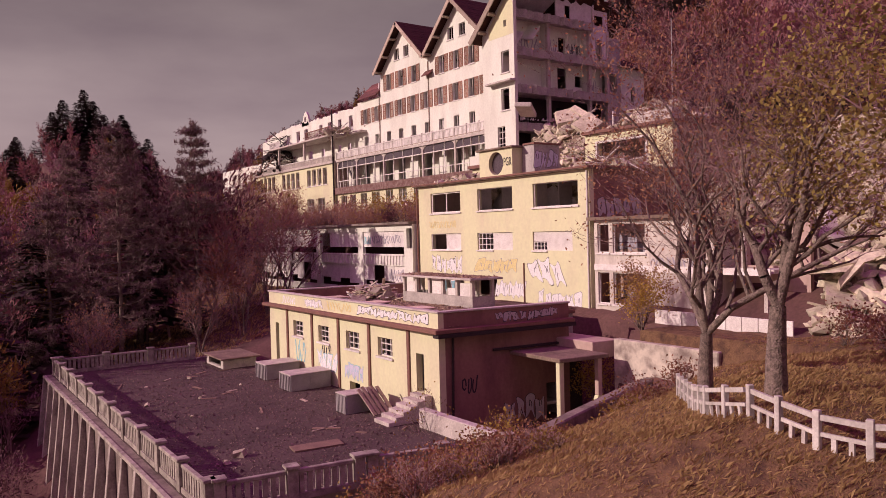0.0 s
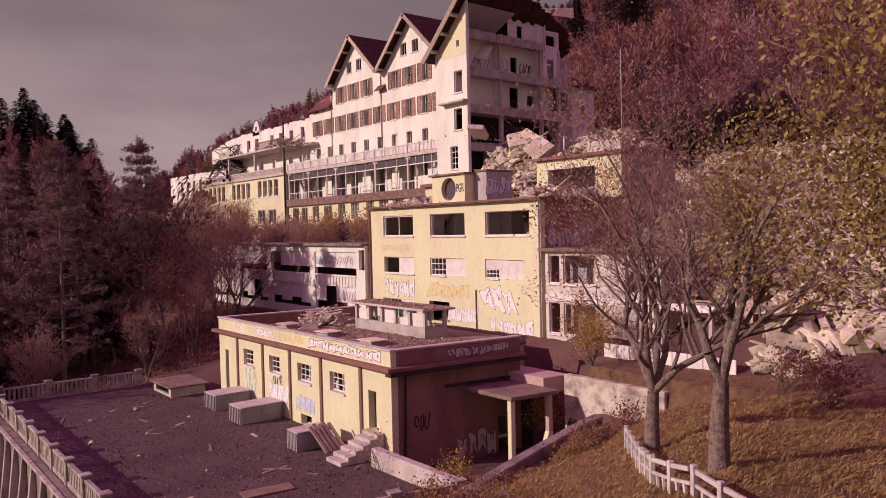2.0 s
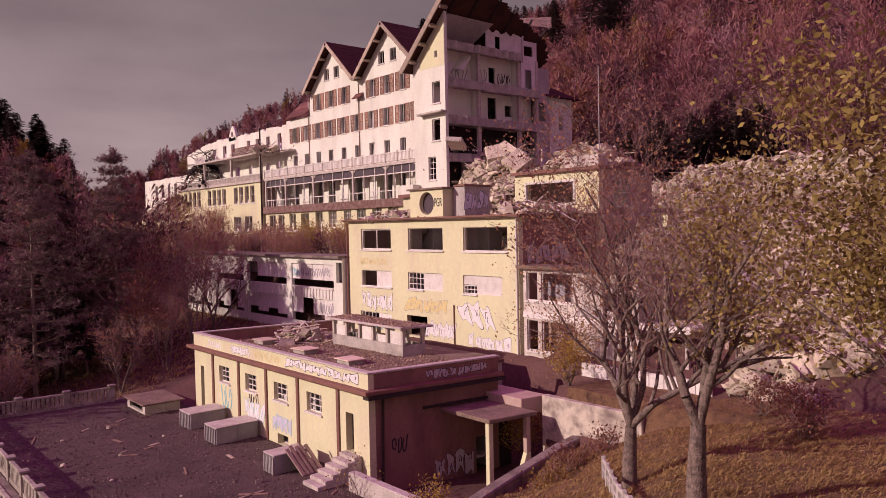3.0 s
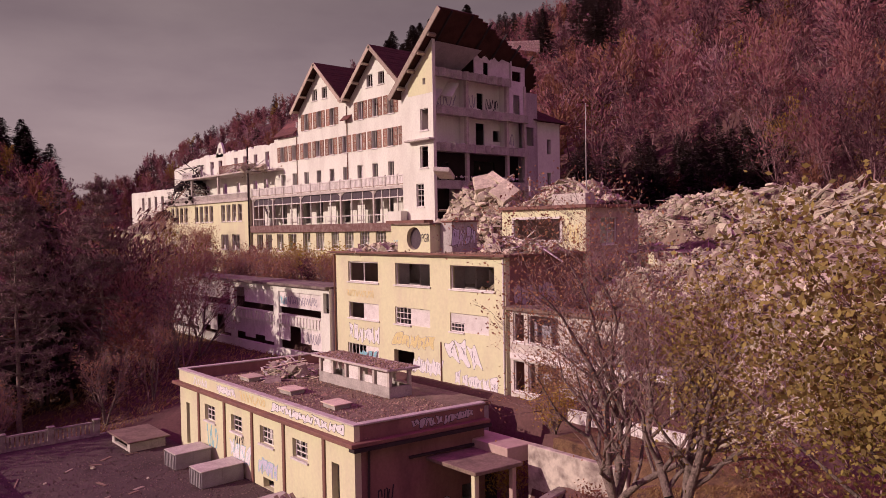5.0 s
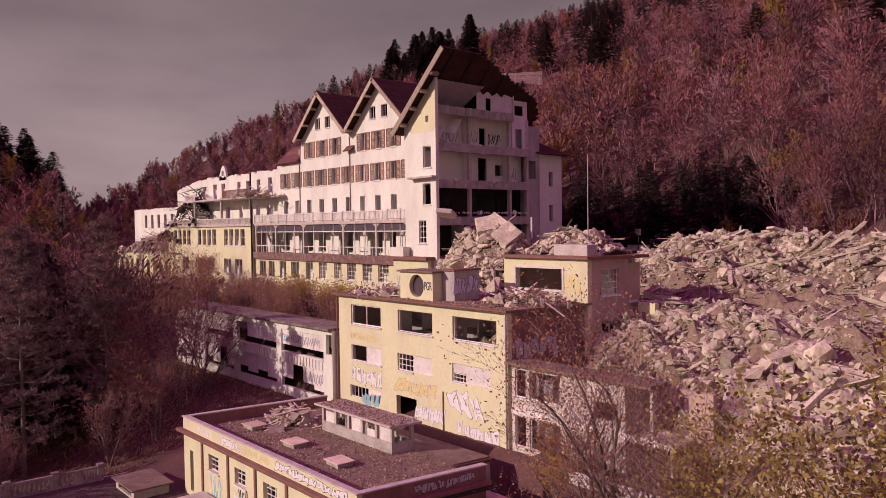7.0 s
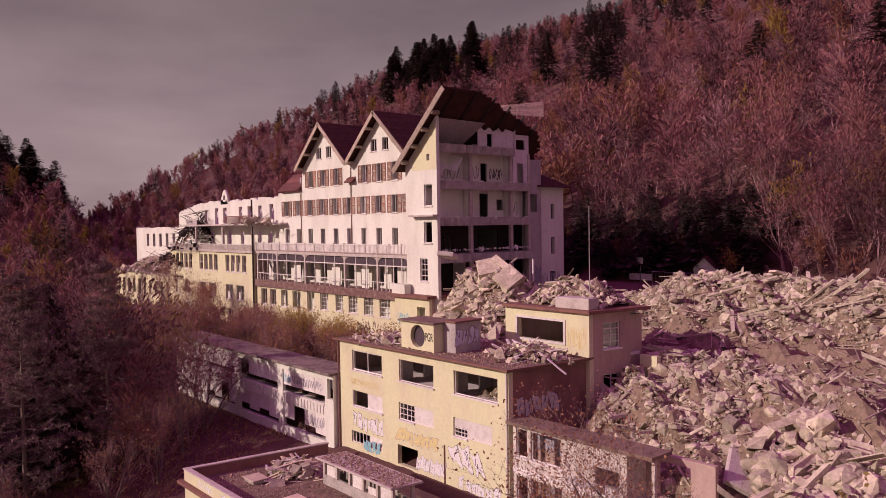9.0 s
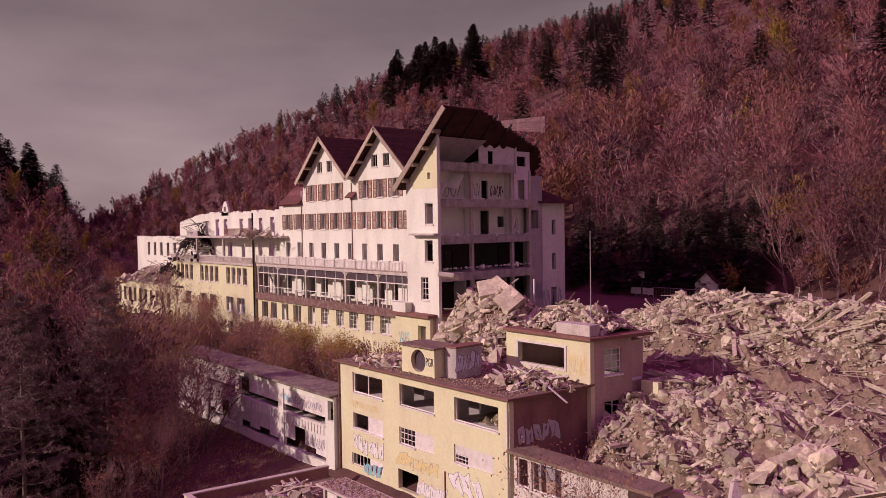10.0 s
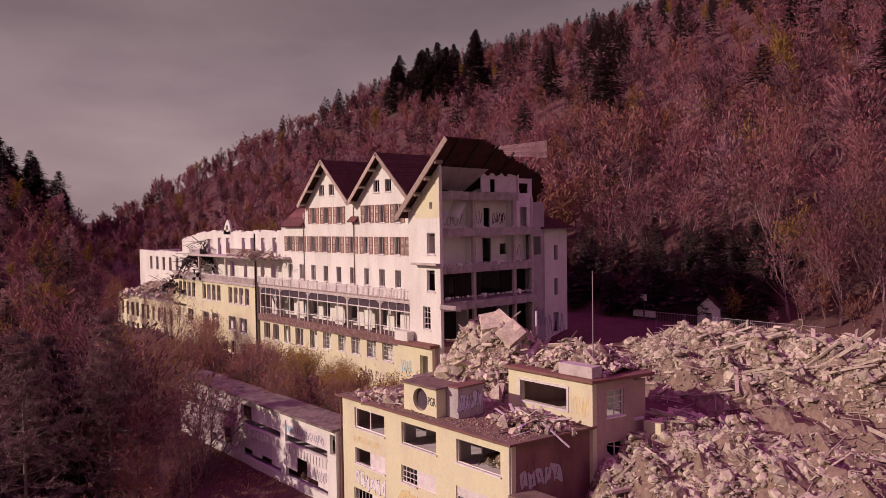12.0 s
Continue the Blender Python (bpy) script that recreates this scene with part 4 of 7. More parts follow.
for y, ends in ((58.4, (1,)), (63.7, (-1, 1)), (69.8, (-1, 1)), (78.2, (-1, 1)), (84.9, (-1, 1)), (90.1, (-1,))):
    for s in ends:
        bm = bmesh.new()
        arc = [(0.0, 0.0), (0.95, 0.0)] + [(0.95 - 0.95 * math.sin(a * math.pi / 12), -0.55 + 0.55 * math.cos(a * math.pi / 12)) for a in range(1, 6)] + [(0.0, -0.62)]
        rings = [[bm.verts.new((VX + dx, y + s * (0.142 + u), 20.54 + v)) for u, v in arc] for dx in (0.06, 0.2)]
        bm.faces.new(rings[0]), bm.faces.new(rings[1][::-1])
        for k in range(len(arc)):
            bm.faces.new([rings[0][k], rings[1][k], rings[1][(k + 1) % len(arc)], rings[0][(k + 1) % len(arc)]])
        bmesh.ops.recalc_face_normals(bm, faces=bm.faces[:])
        part("bracket", bm, PALECONC, veranda, "curved concrete bracket")
for k in range(17):
    y = VY0 + 0.06 + k * 2.05
    boxpart("rail_post", (VX - 0.09, y - 0.07, 20.854, VX + 0.07, y + 0.07, 21.98), PALECONC, veranda, bevel=0.01)
col_y = (58.4, 63.7, 69.8, 78.2, 84.9, 90.1)
for i, (ya, yb) in enumerate(zip(col_y[:-1], col_y[1:])):
    n = 3 if i % 2 else 4
    for k in range(1, n):
        y = ya + (yb - ya) * k / n
        boxpart("mullion", (VX + 0.10, y - 0.035, 17.104, VX + 0.18, y + 0.035, 20.546), WHITEPAINT, veranda)
    boxpart("transom", (VX + 0.06, ya + 0.145, 19.66, VX + 0.2, yb - 0.145, 19.76), WHITEPAINT, veranda)
    for k in range(n):
        a, b = ya + (yb - ya) * k / n + 0.15, ya + (yb - ya) * (k + 1) / n - 0.15
        boxpart("transom_pane", (VX + 0.13, a, 19.764, VX + 0.15, b, 20.54), PANE, veranda, "dusty dark pane")
    boxpart("guard_rail", (VX + 0.05, ya + 0.145, 17.95, VX + 0.095, yb - 0.145, 18.04), WHITEPAINT, veranda)
    for k in range(4):
        y = ya + (yb - ya) * (k + 0.5) / 4
        boxpart("guard_post", (VX + 0.05, y - 0.03, 17.104, VX + 0.09, y + 0.03, 17.946), WHITEPAINT, veranda)
    a, b = ((0.34, 0.62), (0.5, 0.72), (0.3, 0.5), (0.42, 0.66), (0.55, 0.8))[i]
    boxpart("bay_panel", (VX + 1.1, ya + (yb - ya) * a, 17.104, VX + 1.16, ya + (yb - ya) * b, 19.9), WHITE, veranda, "pale infill panel of the veranda")
bm = bmesh.new()
tube(bm, (VX + 0.5, 87.4, 18.75), (VX + 0.62, 87.35, 18.8), 0.72, 0.66, 24)
part("round_dish", bm, METALGREY, veranda, "grey round dish in the end bay")
tubepart("dish_stand", (VX + 0.6, 87.4, 17.104), (VX + 0.6, 87.4, 18.2), 0.05, WHITEPAINT, veranda)
base = thing("basement_building", "yellow basement front of the sanatorium", "building")
lo = [(87.6, 89.2, 14.0, 16.05), (85.3, 86.8, 14.0, 16.05), (82.4, 84.0, 14.0, 16.1), (79.3, 81.2, 14.0, 16.1), (76.2, 77.8, 14.0, 16.15), (73.2, 74.9, 14.3, 16.2), (70.2, 71.7, 14.4, 16.3), (67.4, 69.1, 14.4, 16.3), (64.5, 66.2, 14.4, 16.4), (61.6, 63.4, 14.4, 16.4)]
wallpart("wall", YELLOW, base, "x", VX, VY0, VY1, 9.5, 16.646, lo)
for i, h in enumerate(lo):
    window(base, "x", VX, *h, 3 if i > 4 else 2, 4 if i > 4 else 1, 0.14, 0.07)
boxpart("floor", (VX + 0.36, VY0, 13.2, DX - 0.01, VY1, 13.4), INSIDE, base)
annex2 = thing("basement_annex", "yellow basement annex with a pale block on its roof", "building")
wallpart("wall", YELLOW, annex2, "x", 46.3, 53.2, 58.4, 10, 17.0, [(53.8, 55.0, 14.0, 16.2)])
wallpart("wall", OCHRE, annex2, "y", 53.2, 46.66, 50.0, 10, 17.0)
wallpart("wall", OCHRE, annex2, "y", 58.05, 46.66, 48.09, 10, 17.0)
boxpart("roof", (45.9, 53.0, 17.004, 50.0, 58.7, 17.3), RUST, annex2)
boxpart("block", (46.1, 56.6, 17.304, 46.9, 58.6, 18.2), WHITE, annex2, "pale concrete block")

# ---- long yellow wing further on ----
east = thing("long_wing_building", "yellow wing with paired windows and a ruined upper floor", "building")
EX, EY0, EY1 = 45.8, 86.6, 113.5
e_holes = []
for y0 in (88.6, 97.0, 105.5):
    for k in range(4):
        e_holes.append((y0 + k * 1.6, y0 + k * 1.6 + 1.15, 17.95, 20.15))
    for k in range(2):
        e_holes.append((y0 + 0.8 + k * 3.2, y0 + 2.9 + k * 3.2, 14.3, 16.25))
        e_holes.append((y0 + 1.0 + k * 3.2, y0 + 2.5 + k * 3.2, 11.3, 13.0))
wallpart("wall", YELLOW, east, "x", EX, EY0, EY1, 9.0, 20.5, e_holes)
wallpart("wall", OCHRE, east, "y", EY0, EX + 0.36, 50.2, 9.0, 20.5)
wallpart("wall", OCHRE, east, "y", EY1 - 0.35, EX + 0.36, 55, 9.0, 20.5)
wallpart("wall", INSIDE, east, "x", 51.0, EY0 + 0.36, EY1 - 0.36, 9.0, 20.5, t=0.25)
for z in (13.5, 17.0):
    boxpart("floor", (EX + 0.36, EY0 + 0.36, z, 50.99, EY1 - 0.36, z + 0.2), INSIDE, east)
for i, h in enumerate(e_holes):
    window(east, "x", EX, *h, 2 if h[1] - h[0] > 1.3 else 1, 2, 0.14, 0.08)
boxpart("roof_deck", (EX - 0.25, EY0 - 0.1, 20.504, 56.0, EY1 + 0.2, 20.8), PALECONC, east)
boxpart("handrail", (EX - 0.12, EY0, 21.5, EX + 0.02, EY1, 21.6), WHITEPAINT, east)
balm = mesh_of("baluster", (lambda b_: (box(b_, EX - 0.07, -0.08, 20.804, EX - 0.03, 0.08, 21.496), b_)[1])(bmesh.new()), PALECONC)
for k in range(110):
    o_ = new("baluster", balm)
    o_.parent, o_.location = east, (0, EY0 + 0.15 + k * 0.243, 0)
boxpart("roof_rail", (EX - 0.26, 86.5, 25.15, EX - 0.16, 94.4, 25.25), RUST, east, "rusty rail over the porch")
boxpart("roof_rail", (EX - 0.26, 103.0, 25.05, EX - 0.16, 106.8, 25.15), WHITEPAINT, east)
for k in range(26):
    y = 86.7 + k * 0.3
    boxpart("roof_baluster", (EX - 0.24, y, 24.244, EX - 0.18, y + 0.12, 25.146), RUST, east)
for k in range(13):
    y = 103.1 + k * 0.29
    boxpart("roof_baluster", (EX - 0.24, y, 24.244, EX - 0.18, y + 0.14, 25.046), WHITEPAINT, east)
for y in (86.9, 95.4, 104.0):
    boxpart("column", (EX, y - 0.15, 20.804, EX + 0.3, y + 0.15, 24.0), PALECONC, east)
boxpart("porch_roof", (EX - 0.3, 86.4, 24.004, DX - 0.004, 107.0, 24.24), PALECONC, east, bevel=0.04)
boxpart("porch_roof", (47.2, 82.0, 24.02, DX - 0.004, 86.396, 24.28), PALECONC, east, bevel=0.04)
u_holes = [(89.5, 90.5, 24.9, 26.9), (92.7, 93.7, 24.9, 26.8), (95.6, 96.8, 24.7, 26.8), (98.5, 99.5, 24.7, 26.8), (103.4, 104.6, 24.6, 26.8), (106.2, 107.4, 24.3, 26.8), (110, 111, 24.5, 26.6), (90, 91, 21.3, 23.3), (93, 94, 21.3, 23.3), (98, 99, 21.3, 23.3), (102, 103.4, 20.9, 23.4), (108, 109, 21.3, 23.3)]
rag = random.Random(5)
rags = [rag.uniform(0, 1) for _ in range(200)]
wallpart("upper_wall", WHITE, east, "x", DX, DY1 + 0.01, 121.0, 20.804, 28, u_holes, top=lambda u: 27.6 + 0.35 * rags[int(u * 2.2) % 200] - max(0, u - 112) * 0.14, label="white upper wall broken along its top")
wallpart("wall", INSIDE, east, "x", 54.0, DY1 + 0.01, 119.0, 20.804, 26.5, t=0.3)
wallpart("torn_gable", WHITE, east, "x", DX, 103.0, 105.3, 27.3, 29.6, [(103.8, 104.5, 27.9, 28.6)], t=0.3, top=lambda u: float(np.interp(u, (103.0, 103.4, 103.9, 104.4, 104.8, 105.3), (28.1, 29.0, 29.5, 29.2, 28.7, 27.8))), label="jagged stub of a torn gable")

# ---- far ruined wing ----
far_wing = thing("far_wing_building", "far yellow wing, upper floor collapsed", "building")
f_holes = [(117.5 + 2.6 * k, 118.7 + 2.6 * k, 12.8, 15.2) for k in range(11)] + [(117.5 + 2.6 * k, 118.7 + 2.6 * k, 9.4, 11.6) for k in range(11)]
wallpart("wall", YELLOW, far_wing, "x", 48.0, 113.6, 147.0, 6.0, 16.3, f_holes)
wallpart("wall", OCHRE, far_wing, "y", 146.6, 48.36, 58, 6.0, 16.3)
wallpart("wall", INSIDE, far_wing, "x", 53.0, 113.6, 146.5, 6.0, 16.3, t=0.3)
boxpart("roof_deck", (47.8, 113.7, 16.304, 58, 147.2, 16.6), CONCRETE, far_wing)
wallpart("upper_wall", WHITE, far_wing, "x", 54.0, 124.0, 152.0, 16.604, 24.2, [(126 + 3.2 * k, 127.2 + 3.2 * k, 20.6, 23.0) for k in range(7)], top=lambda u: 24.0 + 0.3 * rags[int(u * 1.7) % 200] - 2.5 * step(128, 124, u))
boxpart("roof_deck", (54.36, 124.0, 23.4, 62.0, 152.0, 23.6), PALECONC, far_wing)
wallpart("upper_wall", WHITE, far_wing, "y", 151.7, 54.36, 62, 16.604, 24.0)


# ---- rubble ----
def mound_z(x, y):
    """The demolition heap: a long bank with a track across it, falling to the loggia block."""
    x, y = np.asarray(x, dtype=float), np.asarray(y, dtype=float)
    z = np.interp(x, (33, 36, 39, 42, 44.5, 48, 52, 55.5, 58, 61, 65, 69, 74), (5.0, 7.0, 10.2, 12.4, 13.7, 14.0, 14.1, 14.6, 16.4, 18.3, 18.6, 17.4, 16.0))
    z = z + 0.5 * np.sin(x * 0.9 + y * 0.5) * np.sin(y * 0.7) + 0.35 * np.sin(x * 1.9 - y * 1.3)
    z = z - 5.0 * step(30.5, 34, y) * (1 - step(47, 54, x)) - 2.2 * step(36, 44, y) * step(52, 58, x)
    z = z - 3.5 * step(16, 9, y) * (1 - step(44, 56, x)) - 2.5 * step(12, 2, y) * step(50, 58, x)
    z = z - 9 * step(18.4, 19.5, y) * (1 - step(37.2, 38.4, x)) - 2.0 * step(25.0, 29.5, y) * (1 - step(38, 43, x))
    return z


def roofheap_z(x, y):
    """The heap between the upper storey and the torn house."""
    x, y = np.asarray(x, dtype=float), np.asarray(y, dtype=float)
    z = 14.4 + 5.4 * np.exp(-np.abs((x - 48.4) / 4.6) ** 3 - ((y - 46.4) / 4.9) ** 4) + 0.4 * np.sin(x * 1.3 + y) * np.sin(y * 1.1)
    z = z - 0.32 * np.clip(x - 47, 0, 20) - 3.2 * step(48.5, 51.5, y) * step(48.5, 45.5, x)
    z = z - 1.2 * step(44, 38, y) * step(48, 42, x) + 1.5 * np.exp(-((x - 46) / 3) ** 2 - ((y - 37) / 3) ** 2)
    return z


def heap_mesh(name, fz, x0, x1, y0, y1, d, seed):
    xs, ys = np.arange(x0, x1 + d, d), np.arange(y0, y1 + d, d)
    X, Y = np.meshgrid(xs, ys, indexing="ij")
    Z = fz(X, Y) + np.random.RandomState(seed).normal(0, 0.2, X.shape)
    idx = np.arange(X.size).reshape(X.shape)
    F = np.stack([idx[:-1, :-1], idx[1:, :-1], idx[1:, 1:], idx[:-1, 1:]], -1).reshape(-1, 4)
    return from_arrays(name, np.stack([X, Y, Z], -1).reshape(-1, 3), F, RUBBLEDIRT)


CUBE = np.array([(-1, -1, -1), (1, -1, -1), (1, 1, -1), (-1, 1, -1), (-1, -1, 1), (1, -1, 1), (1, 1, 1), (-1, 1, 1)], dtype=float)
CUBE_F = np.array([(3, 2, 1, 0), (4, 5, 6, 7), (0, 1, 5, 4), (1, 2, 6, 5), (2, 3, 7, 6), (3, 0, 4, 7)])


def rotations(rs, n, tilt=1.0):
    """n random turning matrices, leaning by up to about tilt radians."""
    a, b, c = rs.uniform(0, 2 * np.pi, n), rs.normal(0, tilt * 0.6, n), rs.normal(0, tilt * 0.6, n)
    ca, sa, cb, sb, cc, sc = np.cos(a), np.sin(a), np.cos(b), np.sin(b), np.cos(c), np.sin(c)
    o, i = np.zeros(n), np.ones(n)
    A = np.stack([ca, -sa, o, sa, ca, o, o, o, i], -1).reshape(-1, 3, 3)
    B = np.stack([i, o, o, o, cb, -sb, o, sb, cb], -1).reshape(-1, 3, 3)
    C = np.stack([cc, o, sc, o, i, o, -sc, o, cc], -1).reshape(-1, 3, 3)
    return A @ B @ C


def chunks(rs, places, sizes, tilt=1.0, jitter=0.28):
    """Broken blocks: jittered boxes, turned at random."""
    n = len(places)
    v = np.repeat(CUBE[None], n, 0)
    v[:, 4:, :2] *= rs.uniform(0.82 if n < 500 else 0.6, 1.0, (n, 1, 2))
    long_ = sizes.max(1) > 3.0 * np.median(sizes, axis=1)
    much = np.where(long_, 0.10, jitter)[:, None, None]
    v[long_, 4:, 0] = CUBE[4:, 0]
    v = v * sizes[:, None, :] * (1 + rs.uniform(-1, 1, (n, 8, 3)) * much)
    v = np.einsum("nij,nkj->nki", rotations(rs, n, tilt), v) + places[:, None, :]
    f = (CUBE_F[None] if n < 500 else CUBE_F[None, 1:]) + (np.arange(n) * 8)[:, None, None]
    return v.reshape(-1, 3), f.reshape(-1, 4)


ICO = np.array([(s * a, t * b, 0) for s, t, a, b in ((1, 1, 0.53, 0.85), (-1, 1, 0.53, 0.85), (1, -1, 0.53, 0.85), (-1, -1, 0.53, 0.85))]
               + [(0, s * 0.53, t * 0.85) for s in (1, -1) for t in (1, -1)] + [(t * 0.85, 0, s * 0.53) for s in (1, -1) for t in (1, -1)])
ICO_F = []
for a_, b_, c_ in itertools.combinations(range(12), 3):
    if max(np.linalg.norm(ICO[a_] - ICO[b_]), np.linalg.norm(ICO[b_] - ICO[c_]), np.linalg.norm(ICO[a_] - ICO[c_])) < 1.2:
        flip = np.dot(np.cross(ICO[b_] - ICO[a_], ICO[c_] - ICO[a_]), ICO[a_]) < 0
        ICO_F.append((a_, c_, b_) if flip else (a_, b_, c_))
ICO_F = np.array(ICO_F)


def rocks(rs, places, sizes, tilt=0.8):
    """Rounder lumps with many facets, some sides knocked flat."""
    n = len(places)
    v = np.repeat(ICO[None], n, 0) * (1 + rs.uniform(-0.24, 0.24, (n, 12, 3)))
    v = np.clip(v, -rs.uniform(0.55, 0.9, (n, 1, 3)), rs.uniform(0.55, 0.9, (n, 1, 3))) * 1.3 * sizes[:, None, :]
    v = np.einsum("nij,nkj->nki", rotations(rs, n, tilt), v) + places[:, None, :]
    return v.reshape(-1, 3), (ICO_F[None] + (np.arange(n) * 12)[:, None, None]).reshape(-1, 3)


def scatter(rs, fz, x0, x1, y0, y1, n, keep=None):
    x, y = rs.uniform(x0, x1, n), rs.uniform(y0, y1, n)
    if keep is not None:
        k = keep(x, y)
        x, y = x[k], y[k]
    return np.stack([x, y, fz(x, y)], -1)


block_meshes = []
for k in range(10):
    rs_ = np.random.RandomState(40 + k)
    dims = [(0.5, 0.4, 0.3), (0.7, 0.45, 0.16), (1.3, 0.16, 0.14), (0.45, 0.4, 0.4), (1.0, 0.7, 0.12), (0.6, 0.3, 0.25), (1.7, 0.13, 0.12), (0.8, 0.6, 0.4), (1.1, 0.3, 0.2), (0.4, 0.35, 0.2)][k]
    v_, f_ = rocks(rs_, np.zeros((1, 3)), np.array([dims]), 0.0) if k in (0, 3, 5, 7, 8, 9) else chunks(rs_, np.zeros((1, 3)), np.array([dims]), 0.0, 0.2)
    block_meshes.append(from_arrays("block", v_, f_, RUBBLE))


def rubble_heap(name, label, fz, area, n_big, n_small, seed, keep=None, size=1.0):
    """A heap: dusty core, the large blocks as pieces of their own, and the small stuff joined."""
    rs = np.random.RandomState(seed)
    o = thing(name, label, "rubble")
    core = new("core", heap_mesh("core", fz, *area, 0.6, seed))
    core.parent = o
    R = rotations(rs, n_big, 0.75)
    P = scatter(rs, fz, *area, n_big * 3, keep)[:n_big]
    for i, p_ in enumerate(P):
        b_ = new("block", block_meshes[rs.randint(10)])
        b_.parent = o
        s = size * float(np.clip(np.exp(rs.normal(-0.8, 0.42)), 0.22, 1.2))
        b_.matrix_basis = Matrix.Translation((p_[0], p_[1], p_[2] + 0.1)) @ Matrix(R[i].tolist()).to_4x4() @ Matrix.Diagonal((s, s, s, 1))
    P = scatter(rs, fz, *area, n_small, keep)
    n = len(P)
    S = np.exp(rs.normal(-2.4, 0.66, (n, 1))) * rs.uniform(0.45, 1.3, (n, 3))
    S[rs.uniform(0, 1, n) < 0.55, 2] *= 0.4
    S[rs.uniform(0, 1, n) < 0.35, 0] *= 1.7
    long = rs.uniform(0, 1, n) < 0.035
    S[long] *= np.array([5.5, 0.42, 0.3])
    S[~long] = np.minimum(S[~long], 0.42)
    S = np.minimum(S, 1.5)
    lump = (S.max(1) > 0.10) & ~long & (rs.uniform(0, 1, n) < 0.86)
    v, f = rocks(rs, P[lump] + np.array([0, 0, 0.05]), S[lump] * size)
    lumps = new("lump_rubble", from_arrays("lump_rubble", v, f, RUBBLE))
    lumps.parent = o
    tagged(lumps, kind="stuff")
    P, S = P[~lump], S[~lump]
    v, f = chunks(rs, P + np.array([0, 0, 0.04]), S * size, 0.8, 0.42)
    crumbs = scatter(rs, fz, *area, int(n_small * 1.5), keep)
    m_ = len(crumbs)
    if m_:
        corners = np.array([(1, 1, -0.6), (-1, 0.9, -0.6), (0.1, -1.2, -0.6), (0, 0, 1.0)])
        V4 = corners[None] * np.exp(rs.normal(-2.95, 0.4, (m_, 1, 1))) * (1 + rs.uniform(-0.4, 0.4, (m_, 4, 3)))
        V4 = np.einsum("nij,nkj->nki", rotations(rs, m_, 0.6), V4) + crumbs[:, None, :] + np.array([0, 0, 0.06])
        F4 = np.array([(0, 2, 1), (0, 1, 3), (1, 2, 3), (2, 0, 3)])[None] + (np.arange(m_) * 4)[:, None, None]
        c_ = new("crumbled_rubble", from_arrays("crumbled_rubble", V4.reshape(-1, 3), F4.reshape(-1, 3), RUBBLEFINE))
        c_.parent = o
        tagged(c_, kind="stuff")
    small = new("small_rubble", from_arrays("small_rubble", v, f, RUBBLE))
    small.parent = o
    tagged(small, kind="stuff")
    return o


def on_bank(x, y):
    return (fzb(x, y) > ground_z(x, y) - 0.2) & ~((x < 48.6) & (y > 31.2)) & ~((x < 37.6) & (y > 19.6))


fzb = mound_z


def bank_density(x, y):
    """Blocks crowd on the slope beside the yellow building and on the far ridge; between them lies dust and a track."""
    near_ = np.exp(-((x - 43.5) / 5.0) ** 4 - ((y - 25.0) / 6.5) ** 4)
    far_ = step(56.0, 58.5, x)
    return np.clip(0.3 + 0.65 * near_ + 0.7 * far_, 0, 1) * (1 - 0.85 * np.exp(-((x - 53.8) / 1.9) ** 4))


bank = rubble_heap("rubble_heap", "long bank of broken concrete and masonry with a dirt track", mound_z, (33.5, 73.0, 3.0, 45.0), 300, 42000, 11, lambda x, y: on_bank(x, y) & (np.random.RandomState(1).uniform(0, 1, len(x)) < bank_density(x, y)))
rubble_heap("rubble_heap", "heap of pale broken slabs against the torn house", roofheap_z, (41.2, 58.0, 39.5, 53.4), 300, 8500, 12, lambda x, y: roofheap_z(x, y) > 13.6, 1.3)
rubble_heap("rubble_heap", "broken masonry lying on the upper roof", lambda x, y: 17.95 + 1.5 * np.exp(-((np.asarray(x) - 45.4) / 1.7) ** 2 - ((np.asarray(y) - 35.2) / 3.4) ** 4) + 0.2 * np.sin(np.asarray(y) * 2.3), (42.7, 47.0, 31.6, 38.6), 90, 1100, 13, None, 0.8)

rubble_heap("rubble_heap", "tumbled pale slabs at the foot of the bank above the lawn", lambda x, y: mound_z(x, y) + 0.12 + 1.1 * np.exp(-((np.asarray(x) - 36.2) / 1.7) ** 2), (34.4, 43.0, 7.5, 18.6), 260, 3200, 14, lambda x, y: mound_z(x, y) > ground_z(x, y) - 1.0, 1.5)

rubble_heap("rubble_heap", "rubble fallen inside the top room of the yellow building", lambda x, y: 12.15 + 1.0 * np.exp(-((np.asarray(x) - 39.6) / 1.6) ** 2 - ((np.asarray(y) - 35.4) / 1.5) ** 2), (37.0, 41.6, 33.4, 37.6), 16, 300, 16, None, 0.7)

